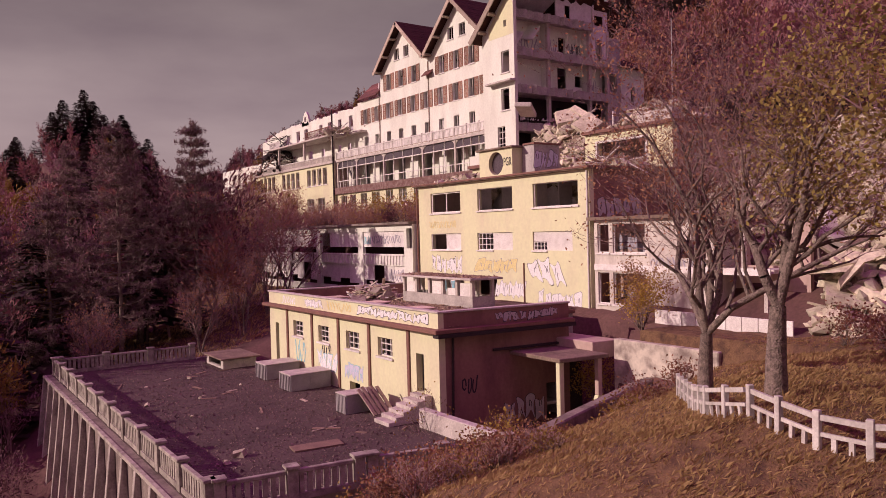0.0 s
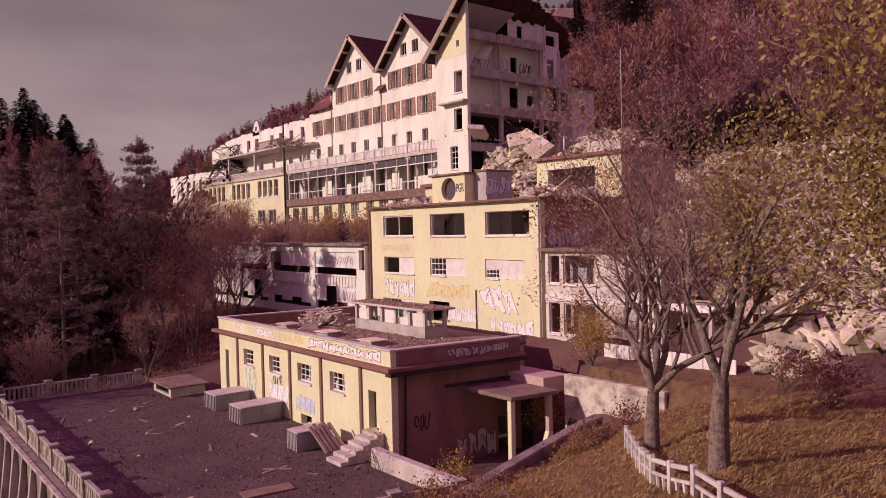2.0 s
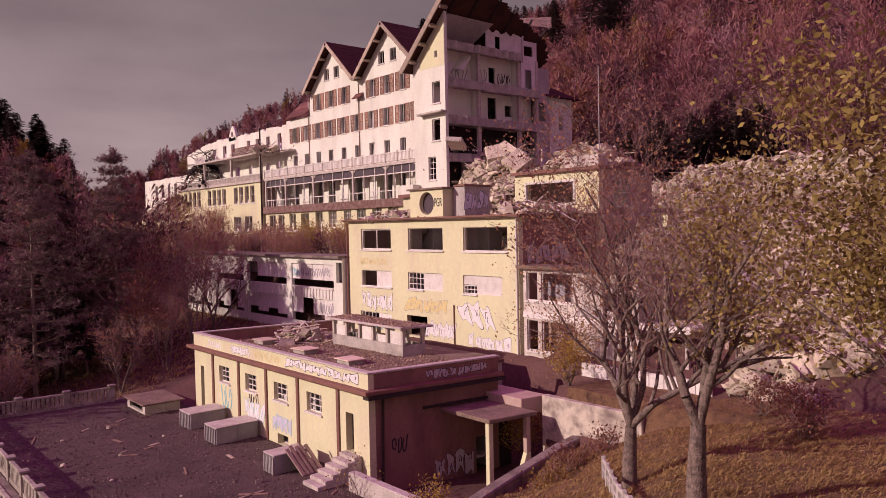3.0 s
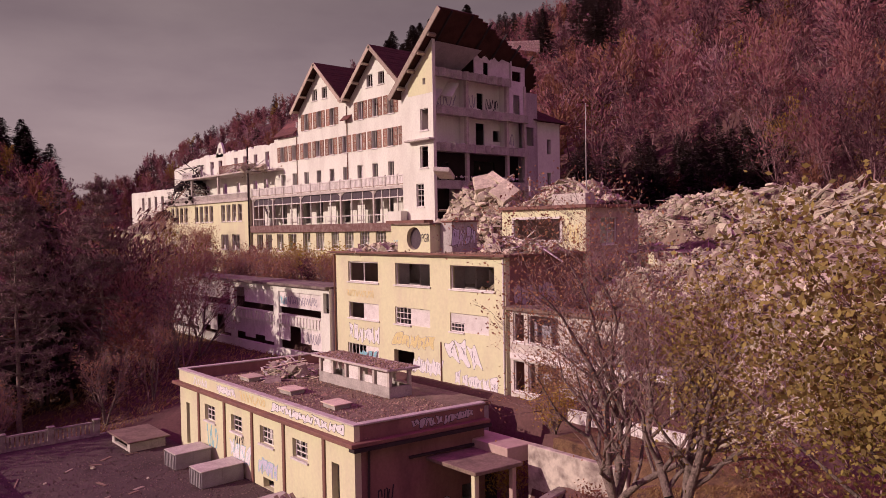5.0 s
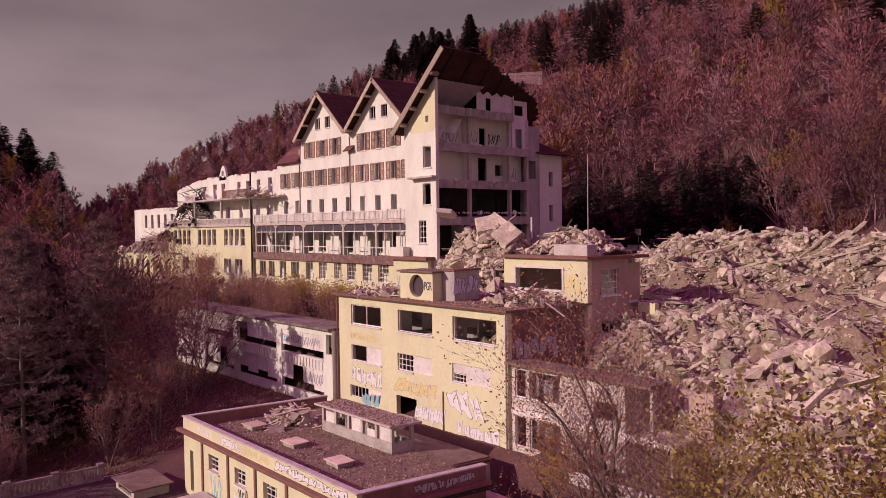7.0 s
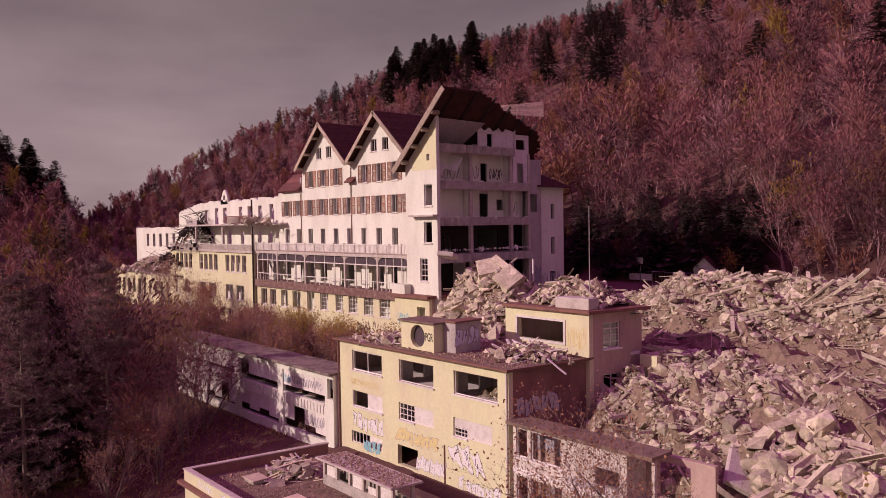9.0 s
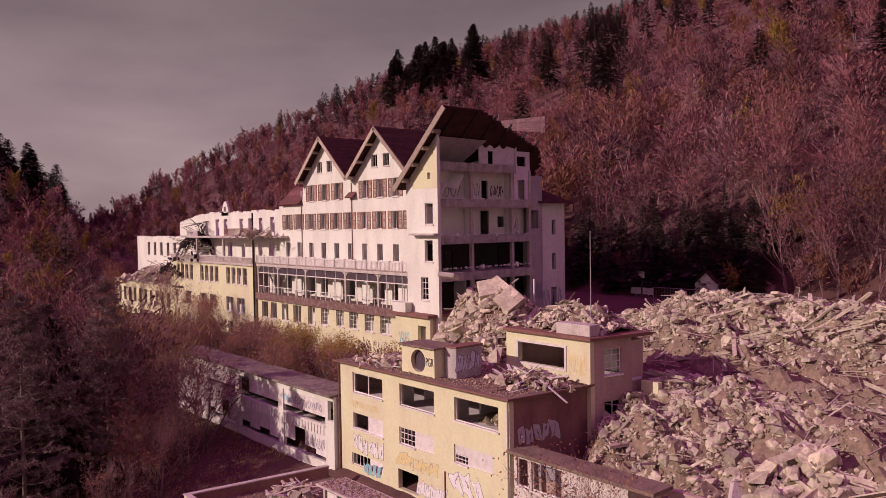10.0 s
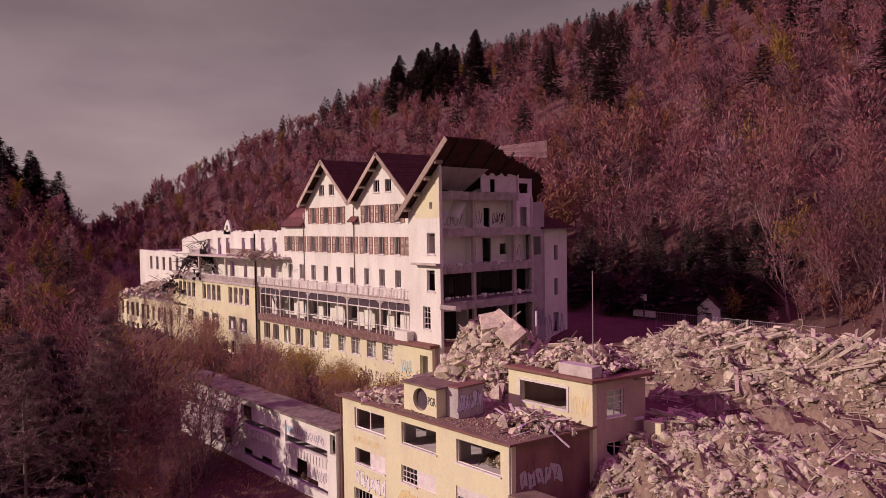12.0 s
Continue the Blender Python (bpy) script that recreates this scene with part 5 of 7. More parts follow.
# long beams and slabs fanned over the far ridge of the bank, and laths strewn about
beam_meshes = []
for k, dims in enumerate(((2.1, 0.16, 0.13), (1.6, 0.26, 0.10), (2.8, 0.12, 0.10), (1.3, 0.45, 0.12))):
    v_, f_ = chunks(np.random.RandomState(80 + k), np.zeros((1, 3)), np.array([dims]), 0.0, 0.08)
    beam_meshes.append(from_arrays("beam", v_, f_, RUBBLE))
rs_b = np.random.RandomState(33)
for k in range(190):
    fan = k < 140
    x, y = (rs_b.uniform(56.5, 64), rs_b.uniform(10, 33)) if fan else (rs_b.uniform(43, 66), rs_b.uniform(10, 36))
    if not fan and not on_bank(np.array([x]), np.array([y]))[0]:
        continue
    b_ = new("beam", beam_meshes[rs_b.randint(4)])
    b_.parent = bank
    rise = math.degrees(math.atan2(float(mound_z(x + 1, y)) - float(mound_z(x - 1, y)), 2.0))
    turn = rs_b.normal(-50, 16) if fan else rs_b.uniform(0, 360)
    b_.matrix_basis = pose(x, y, float(mound_z(x, y)) + rs_b.uniform(-0.05, 0.25), rs_b.uniform(-20, 20), -rise * math.cos(math.radians(turn)) + rs_b.normal(0, 9), turn) @ Matrix.Diagonal((rs_b.uniform(0.5, 1.0),) * 3 + (1,))
P = scatter(rs_b, mound_z, 40, 68, 8, 42, 600, on_bank)
S = np.stack([rs_b.uniform(0.5, 1.6, len(P)), rs_b.uniform(0.02, 0.05, len(P)), rs_b.uniform(0.012, 0.03, len(P))], -1)
v, f = chunks(rs_b, P + np.array([0, 0, 0.2]), S, 0.45, 0.05)
laths = new("lath_litter", from_arrays("lath_litter", v, f, PALEWOOD))
laths.parent = bank
tagged(laths, kind="stuff")

slab = thing("fallen_slab", "large tilted slab of fallen wall on the rubble", "rubble")
v_, f_ = chunks(np.random.RandomState(91), np.array([(-1.05, 0.05, 0.0), (0.95, -0.05, 0.03), (0.1, 0.75, 0.1)]), np.array([(1.0, 0.95, 0.24), (1.1, 1.05, 0.26), (1.3, 0.3, 0.2)]), 0.02, 0.16)
part_ = new("slab", from_arrays("slab", v_, f_, RUBBLE))
part_.parent = slab
for k in range(9):
    tubepart("reinforcing_bar", (2.05, -0.8 + 0.2 * k, 0.03 * (k % 3)), (2.45 + 0.18 * (k % 4), -0.85 + 0.21 * k, -0.15 + 0.1 * (k % 3)), 0.018, RUST, slab, sides=4)
along, facing = Vector((0.30, -0.85, -0.43)).normalized(), Vector((-0.60, -0.46, 0.65)).normalized()
along = (along - facing * along.dot(facing)).normalized()
slab.matrix_world = Matrix.Translation((46.4, 44.3, 19.75)) @ Matrix((along, facing.cross(along), facing)).transposed().to_4x4()
bm = bmesh.new()
box(bm, -1.3, -1.0, -0.2, 1.3, 1.0, 0.2)
s_ = solid("fallen_slab", bm, PALECONC, "pale broken slab lying on the rubble bank", "rubble", bevel=0.05)
s_.matrix_world = pose(39.6, 19.6, 10.6, 32, -30, 20)
bm = bmesh.new()
box(bm, -1.6, -0.7, -0.2, 1.6, 0.7, 0.2)
s_ = solid("fallen_slab", bm, PALECONC, "block of fallen wall on the torn house's heap", "rubble", bevel=0.05)
s_.matrix_world = pose(44.6, 48.6, 21.2, 5, 8, 40)
bm = bmesh.new()
tube(bm, (50.3, 44.0, 17.5), (50.3, 44.0, 20.8), 0.09, 0.09)
solid("steel_post", bm, WHITEPAINT, "upright pale post standing in the rubble", "post")


# ---- trees ----
def tubes(segs, sides):
    """Tapered tubes from an array of rows (ax, ay, az, bx, by, bz, ra, rb)."""
    segs = np.asarray(segs, dtype=float)
    a, b = segs[:, 0:3], segs[:, 3:6]
    w = b - a
    w /= np.maximum(np.linalg.norm(w, axis=1, keepdims=True), 1e-6)
    ref = np.where(np.abs(w[:, 2:3]) < 0.9, np.array([[0, 0, 1.0]]), np.array([[1.0, 0, 0]]))
    u = np.cross(w, ref)
    u /= np.linalg.norm(u, axis=1, keepdims=True)
    v = np.cross(w, u)
    ang = np.arange(sides) * 2 * np.pi / sides
    ring = u[:, None] * np.cos(ang)[None, :, None] + v[:, None] * np.sin(ang)[None, :, None]
    V = np.concatenate([a[:, None] + ring * segs[:, 6, None, None], b[:, None] + ring * segs[:, 7, None, None]], 1)
    k, j = np.arange(sides), (np.arange(sides) + 1) % sides
    F = np.stack([k, j, j + sides, k + sides], -1)[None] + (np.arange(len(segs)) * 2 * sides)[:, None, None]
    return V.reshape(-1, 3), F.reshape(-1, 4)


def slivers(segs, least):
    """Twigs: a thin three-cornered blade for each row of the limbs."""
    segs = np.asarray(segs, dtype=float)
    a, b = segs[:, 0:3], segs[:, 3:6]
    side = np.cross(b - a, np.stack([np.sin(a[:, 0] * 7.3), np.cos(a[:, 1] * 5.1), 0.4 + 0 * a[:, 0]], -1))
    side /= np.maximum(np.linalg.norm(side, axis=1, keepdims=True), 1e-6)
    w = np.maximum(segs[:, 6:7], least)
    V = np.stack([a - side * w, a + side * w, b + (b - a) * 0.12], 1)
    return V.reshape(-1, 3), np.arange(len(segs) * 3).reshape(-1, 3)


def sprays(rs, centres, size):
    """Far twig ends with their last leaves: slim triangles that fan up and out from the crown."""
    c = np.asarray(centres)
    n = len(c)
    d = (c - c.mean(0)) / c.std(0) * np.array([0.55, 0.55, 0.3]) + np.array([0, 0, 0.75]) + rs.normal(0, 0.45, (n, 3))
    d /= np.linalg.norm(d, axis=1, keepdims=True)
    e = np.cross(d, rs.normal(0, 1, (n, 3)))
    e /= np.maximum(np.linalg.norm(e, axis=1, keepdims=True), 1e-6)
    s = size * rs.uniform(0.6, 1.5, (n, 1))
    V = np.stack([c - d * s * 1.2, c + d * s * 1.1 - e * s * 0.34, c + d * s * 1.1 + e * s * 0.34], 1)
    return V.reshape(-1, 3), np.arange(n * 3).reshape(-1, 3)


def kites(rs, centres, size, flat=0.0):
    """Leaves: one small kite each, turned at random."""
    n = len(centres)
    s = size * rs.uniform(0.6, 1.35, (n, 1))
    d = rs.normal(0, 1, (n, 3))
    d[:, 2] *= 1 - flat
    d /= np.linalg.norm(d, axis=1, keepdims=True)
    e = np.cross(d, rs.normal(0, 1, (n, 3)))
    e /= np.maximum(np.linalg.norm(e, axis=1, keepdims=True), 1e-6)
    c = np.asarray(centres)
    V = np.stack([c - d * s, c + e * s * 0.62 + d * s * 0.1, c + d * s, c - e * s * 0.62 + d * s * 0.1], 1)
    return V.reshape(-1, 3), (np.arange(n * 4).reshape(-1, 4))


def grow(rs, height, radius, levels, spread, first=0.25, kids=(5, 4, 4, 3), wobble=0.16, stems=1, lift=0.25, droop=0.0, bole=0.0, flare=1.0):
    """A broadleaf tree's limbs, from the foot at the origin. Returns tube rows and the places of the twigs' tips."""
    segs, tips = [], []

    def limb(p, d, length, r, level):
        n = 5 if level == 0 else 4 if level == 1 else 3
        pts, dirs = [p], [d]
        for i in range(n):
            d = d + rs.normal(0, wobble, 3) + np.array([0, 0, lift * 0.25 - droop * level * 0.1])
            d /= np.linalg.norm(d)
            q = p + d * length / n
            r1 = r * (1 - 0.62 * (i + 1) / n)
            r0 = r * (1 - 0.62 * i / n)
            segs.append((*p, *q, r0, r1))
            p = q
            pts.append(p), dirs.append(d)
        if level >= levels - 1:
            tips.extend(pts[1:])
            return
        k_ = kids[min(level, len(kids) - 1)]
        for i in range(k_):
            t = first + (1 - first) * (i + rs.uniform(0.1, 0.9)) / k_ if level == 0 else rs.uniform(0.25, 1.0)
            j = min(int(t * n), n - 1)
            q = pts[j] + (pts[j + 1] - pts[j]) * (t * n - j)
            az = rs.uniform(0, 2 * np.pi)
            side = np.array([math.cos(az), math.sin(az), 0.15])
            e = dirs[j] * (1 - spread * 0.55) + side * spread
            e /= np.linalg.norm(e)
            limb(q, e, length * rs.uniform(0.45, 0.72) * (1.05 - 0.35 * t if level == 0 else 1), r * (1 - 0.62 * t) * 0.6, level + 1)
        limb(pts[-1], dirs[-1], length * 0.45, r * 0.38, level + 1)

    foot = np.array([0.0, 0.0, -0.15])
    if bole:
        top_ = np.array([0.06, -0.05, bole])
        mid_ = np.array([0.08, 0.03, bole * 0.5])
        segs.append((*foot, *mid_, radius * 1.15, radius * 0.95))
        segs.append((*mid_, *top_, radius * 0.95, radius * 0.74))
        foot = top_
    for s_i in range(stems):
        az = 2 * np.pi * (s_i + rs.uniform(0, 0.6)) / max(stems, 1)
        tilt = 0.0 if stems == 1 else rs.uniform(0.14, 0.34) * flare
        d0 = np.array([math.cos(az) * tilt, math.sin(az) * tilt, 1.0])
        limb(foot, d0 / np.linalg.norm(d0), (height - bole) * 0.62 * rs.uniform(0.85, 1.05), radius * rs.uniform(0.7, 1.0) * (0.62 if bole else 1), 0)
    return np.array(segs), np.array(tips)


def broadleaf(name, at, label, height, radius, seed, leaf, leaf_size, leaves, spread=0.75, levels=4, kids=(6, 5, 4, 3), stems=1, first=0.3, side=None, sides=6, scatter_r=0.35, lift=0.25, wobble=0.16, category="tree", group="", bole=0.0, flare=1.0):
    """One tree: trunk with limbs as a part, crown of many single leaves as another."""
    rs = np.random.RandomState(seed)
    segs, tips = grow(rs, height, radius, levels, spread, first, kids, wobble, stems, lift, 0.0, bole, flare)
    o = thing(name, label, category, group, at=at)
    thick = segs[:, 6] > 0.03 if radius > 0.1 else segs[:, 6] > 0.012
    V, F = tubes(segs[thick], sides)
    t_ = new("trunk", from_arrays("trunk", V, F, BARK, True))
    t_.parent = o
    if not thick.all():
        V, F = slivers(segs[~thick], 0.0075 if radius > 0.1 else 0.007)
        w_ = new("branchwork", from_arrays("branchwork", V, F, DARKTWIG if bole else TWIG))
        w_.parent = o
        tagged(w_, kind="stuff")
    if leaves:
        pick = tips[rs.randint(0, len(tips), leaves * 2)]
        if side is not None:
            w = pick @ np.array(side)
            pick = pick[rs.uniform(0, 1, len(pick)) < 1 / (1 + np.exp(-w * 0.9))]
        pick = pick[:leaves] + rs.normal(0, scatter_r, (len(pick[:leaves]), 3))
        V, F = kites(rs, pick, leaf_size)
        c_ = new("crown", from_arrays("crown", V, F, leaf))
        c_.parent = o
    return o


def gz(x, y):
    return float(ground_z(x, y))


broadleaf("tree", (21.6, 14.8, gz(21.6, 14.8) - 0.1), "nearly bare multi-stemmed autumn tree with few rusty leaves", 12.6, 0.24, 3, LEAF_RUSSET, 0.05, 6000, 0.7, 5, (9, 5, 4, 2), 5, 0.12, side=(-0.5, 0.35, 0.05), lift=0.36, bole=2.2, sides=8, wobble=0.2, flare=1.7)
broadleaf("tree", (18.7, 10.7, gz(18.7, 10.7) - 0.1), "forked autumn tree with yellowing leaves", 8.8, 0.26, 8, LEAF_OLIVE, 0.055, 5600, 0.72, 5, (8, 5, 4, 3), 3, 0.2, side=(1.9, -2.6, 0.0), lift=0.26, bole=2.5, sides=8, wobble=0.2, flare=1.5)
broadleaf("tree", (18.6, 3.9, gz(18.6, 3.9) - 0.1), "dense yellow-green autumn tree in full leaf", 13.4, 0.24, 21, LEAF_OLIVE, 0.060, 82000, 0.56, 4, (11, 8, 6, 4), 4, 0.1, scatter_r=0.30, bole=1.2, sides=8)


def shrub(at, label, height, seed, leaf, leaf_size, leaves, stems=7, name="shrub", group="", spread=0.6):
    return broadleaf(name, at, label, height, 0.035, seed, leaf, leaf_size, leaves, spread, 3, (5, 4, 3), stems, 0.25, None, 4, 0.22, 0.3, 0.2, "shrub", group)


for i, (x, y, h, lf, n, label) in enumerate((
        (17.6, 21.4, 1.5, LEAF_RUST, 900, "rust-brown bramble thicket below the terrace"), (15.2, 20.4, 1.5, LEAF_RUST, 800, "rust-brown bramble thicket below the terrace"),
        (20.6, 24.3, 2.2, LEAF_GOLD, 260, "golden shrub by the annex corner"), (22.2, 25.4, 2.7, LEAF_GILT, 700, "golden sapling before the annex's end wall"),
        (13.2, 19.6, 1.7, LEAF_RUST, 700, "rust-brown bramble thicket below the terrace"), (16.6, 18.6, 1.5, LEAF_RUST, 600, "low rusty scrub on the bank"),
        (31.8, 25.8, 3.2, LEAF_GILT, 1500, "golden bush beside the loggia block"), (33.4, 27.4, 4.0, LEAF_OCHRE, 2000, "ochre bush beside the loggia block"), (31.2, 28.4, 3.8, LEAF_GILT, 1900, "golden bush beside the canopy"),
        (33.4, 15.0, 1.7, LEAF_RUST, 900, "dry scrub at the foot of the rubble"), (28.0, 12.2, 2.2, LEAF_RUST, 700, "dry scrub on the lawn"), (31.0, 15.2, 2.2, LEAF_RUST, 700, "dry scrub on the lawn"),
        (24.6, 20.8, 1.6, LEAF_GOLD, 700, "tawny bush on the bank by the retaining wall"), (26.4, 21.6, 1.9, LEAF_RUST, 700, "rusty bush by the retaining wall"), (27.6, 20.4, 1.5, LEAF_RUST, 600, "rusty bush by the retaining wall"),
        (42.0, 24.6, 3.2, LEAF_RUST, 250, "thin whips growing out of the rubble"), (21.0, 29.6, 3.2, LEAF_GOLD, 90, "thin golden whips at the annex corner"))):
    shrub((x, y, gz(x, y) - 0.1), label, h, 60 + i, lf, 0.06, n)
for i in range(18):
    rr = random.Random(700 + i)
    x, y = rr.uniform(12.6, 19.0), rr.uniform(17.4, 20.8)
    shrub((x, y, gz(x, y) - 0.1), "tangled bare bramble thicket on the bank", rr.uniform(0.9, 1.7), 700 + i, (LEAF_RUST, LEAF_RUSSET, LEAF_GOLD)[i % 3], 0.04, 420, 11, group="thicket on the bank")
for i in range(16):
    rr = random.Random(900 + i)
    x = 11.6 + 0.72 * i
    y = 21.6 + 0.16 * (x - 18) - rr.uniform(0.1, 1.3)
    shrub((x, y, gz(x, y)), "low rusty bramble along the kerb of the bank", rr.uniform(0.8, 1.3) * (1.0 if x < 18.5 else 0.5), 900 + i, LEAF_RUST if i % 4 else LEAF_GOLD, 0.045, 420, 8, "bramble", "brambles along the kerb")
for i in range(42):
    rr = random.Random(500 + i)
    y = 54.5 + i * 1.05
    x = rr.uniform(38.2, 45.2)
    gold = x > 41.5 and y < 80
    shrub((x, y, gz(x, y) - 0.1), "tall golden willow scrub before the yellow basement" if gold else "tall bare brown scrub on the upper bank", rr.uniform(3.2, 5.0), 90 + i, LEAF_GILT if gold else LEAF_RUSSET, 0.09, 800 if gold else 330, 12, group="scrub on the upper bank", spread=0.5)


def pine(at, label, height, seed, radius=3.6, bare=0.3, name="pine_tree", dense=1.0):
    """A pine: straight trunk, whorls of rising limbs, and needle tufts in clumps along them."""
    rs = np.random.RandomState(seed)
    o = thing(name, label, "conifer", at=at)
    segs = [(0, 0, height * i / 10 - 0.2, rs.normal(0, 0.05), rs.normal(0, 0.05), height * (i + 1) / 10 - 0.2, 0.24 * (1 - i / 10.5), 0.24 * (1 - (i + 1) / 10.5)) for i in range(10)]
    tuft = []
    z = height * bare
    while z < height * 0.98:
        f = (z / height - bare) / (1 - bare)
        reach = radius * (1 - f) ** 0.75 * (0.55 + 0.45 * min(1, f * 4)) + 0.25
        for k in range(rs.randint(5, 8)):
            az = rs.uniform(0, 2 * np.pi)
            L = reach * rs.uniform(0.65, 1.15)
            p = np.array([0, 0, z])
            d = np.array([math.cos(az), math.sin(az), rs.uniform(-0.1, 0.25)])
            for j in range(4):
                q = p + d * L / 4
                d = d + np.array([0, 0, 0.10]) + rs.normal(0, 0.08, 3)
                segs.append((*p, *q, 0.05 * (1 - j / 5), 0.05 * (1 - (j + 1) / 5)))
                if j > 0:
                    for _ in range(int((1.3 + 1.1 * j) * dense)):
                        tuft.append(p + (q - p) * rs.uniform(0, 1) + rs.normal(0, 0.24 + 0.06 * j, 3) * np.array([1, 1, 0.28]))
                p = q
        z += rs.uniform(0.55, 1.05)
    for _ in range(14):
        tuft.append(np.array([0, 0, height]) + rs.normal(0, 0.2, 3))
    V, F = tubes(np.array(segs), 5)
    t_ = new("trunk", from_arrays("trunk", V, F, BARK, True))
    t_.parent = o
    tuft = np.repeat(np.array(tuft), 15, 0) + rs.normal(0, 0.09, (len(tuft) * 15, 3))
    n = len(tuft)
    d = rs.normal(0, 1, (n, 3)) + np.array([0, 0, 0.6])
    d /= np.linalg.norm(d, axis=1, keepdims=True)
    e = np.cross(d, rs.normal(0, 1, (n, 3)))
    e /= np.linalg.norm(e, axis=1, keepdims=True)
    L = rs.uniform(0.2, 0.44, (n, 1))
    V = np.stack([tuft + e * 0.045, tuft + d * L, tuft - e * 0.045], 1).reshape(-1, 3)
    c_ = new("crown", from_arrays("crown", V, np.arange(n * 3).reshape(-1, 3), NEEDLE))
    c_.parent = o
    return o


for i, (x, y, h, r, b) in enumerate(((15.6, 66.5, 19.5, 5.4, 0.16), (22.6, 68.5, 18.6, 4.2, 0.2), (18.6, 73.0, 17.5, 4.4, 0.25), (10.8, 70.0, 16.0, 4.8, 0.12), (7.5, 84.0, 18.0, 3.8, 0.2), (14.0, 80.0, 19.5, 4.0, 0.2), (5.0, 76.0, 18.0, 4.2, 0.15))):
    pine((x, y, gz(x, y)), "dark pine standing beyond the terrace", h, 200 + i, r, b)
for i, (x, y, h, n) in enumerate(((31.0, 78.0, 12.5, 500), (28.0, 66.0, 10.5, 250), (31.5, 69.5, 11.0, 250), (26.5, 84.0, 13.0, 900), (33.2, 86.0, 12.0, 900), (30.0, 92.0, 13.0, 900), (24.5, 62.5, 8.5, 500), (20.5, 61.5, 7.0, 600), (12.5, 62.0, 7.5, 700), (27.5, 73.0, 9.0, 300), (36.5, 95.0, 10.5, 2000), (40.0, 100.0, 9.5, 2000), (40.5, 90.5, 7.5, 1800), (42.0, 96.0, 7.0, 1600))):
    broadleaf("tree", (x, y, gz(x, y) - 0.1), "half-bare russet tree on the lower bank", h, 0.12, 300 + i, LEAF_RUSSET, 0.07, int(n * 1.6), 0.55, 4, (8, 6, 5, 3), 2 + i % 3, 0.25, None, 4, 0.3, 0.45)


# ---- the woods on the slopes ----
def template_broad(seed, h, n_leaf, levels, leaf, least):
    """A wood tree: limbs, blades for twigs, and a loose crown; everything in triangles."""
    rs = np.random.RandomState(seed)
    segs, tips = grow(rs, h, 0.15, levels, 0.5, 0.25, (6, 4, 3), 0.13, 1 + seed % 2, 0.6)
    thick = segs[:, 6] > 0.055
    V, F = tubes(segs[thick], 3)
    F = np.concatenate([F[:, [0, 1, 2]], F[:, [0, 2, 3]]])
    V2, F2 = slivers(segs[~thick], least)
    wood_ = (np.concatenate([V, V2]), np.concatenate([F, F2 + len(V)]))
    pick = tips[rs.randint(0, len(tips), n_leaf)] + rs.normal(0, 0.42, (n_leaf, 3))
    return wood_, sprays(rs, pick, leaf)


def template_spruce(seed, h, n):
    """A spruce: drooping sprays in tiers, wide at the foot, uneven at the edge."""
    rs = np.random.RandomState(seed)
    V, F = tubes(np.array([(0, 0, -0.3, 0, 0, h, 0.2, 0.03)]), 4)
    F = np.concatenate([F[:, [0, 1, 2]], F[:, [0, 2, 3]]])
    t = rs.uniform(0.06, 1, n) ** 0.8
    az = rs.uniform(0, 2 * np.pi, n)
    lobes = 0.8 + 0.3 * np.sin(az * 3 + seed + 5 * np.floor(t * 9)) 
    tier = 0.62 + 0.38 * np.abs(np.sin(t * 22 + seed))
    R = ((1 - t) ** 0.8 * h * 0.27 * tier * lobes) + 0.2
    r0 = R * rs.uniform(0.3, 1.0, n)
    out = np.stack([np.cos(az), np.sin(az), rs.uniform(-0.5, 0.1, n)], -1)
    tan = np.stack([-np.sin(az), np.cos(az), np.zeros(n)], -1)
    c = np.stack([np.cos(az) * r0, np.sin(az) * r0, t * h], -1)
    L = (R * 0.4 + 0.2)[:, None]
    W = (0.2 + 0.36 * (1 - t))[:, None] * rs.uniform(0.6, 1.3, (n, 1))
    K = np.stack([c + tan * W, c + out * L, c - tan * W], 1).reshape(-1, 3)
    return (V, F), (K, np.arange(n * 3).reshape(-1, 3))


BROAD = ([template_broad(720 + i, 12 + i % 3, 330, 2, 0.46, 0.03) for i in range(8)],
         [template_broad(710 + i, 12 + i % 3, 420, 3, 0.36, 0.02) for i in range(8)],
         [template_broad(700 + i, 11 + i % 4, 700, 4, 0.22, 0.013) for i in range(8)])
SPRUCE = ([template_spruce(750 + i, 15, 420) for i in range(4)], [template_spruce(750 + i, 15, 700) for i in range(4)], [template_spruce(740 + i, 15, 1500) for i in range(3)])


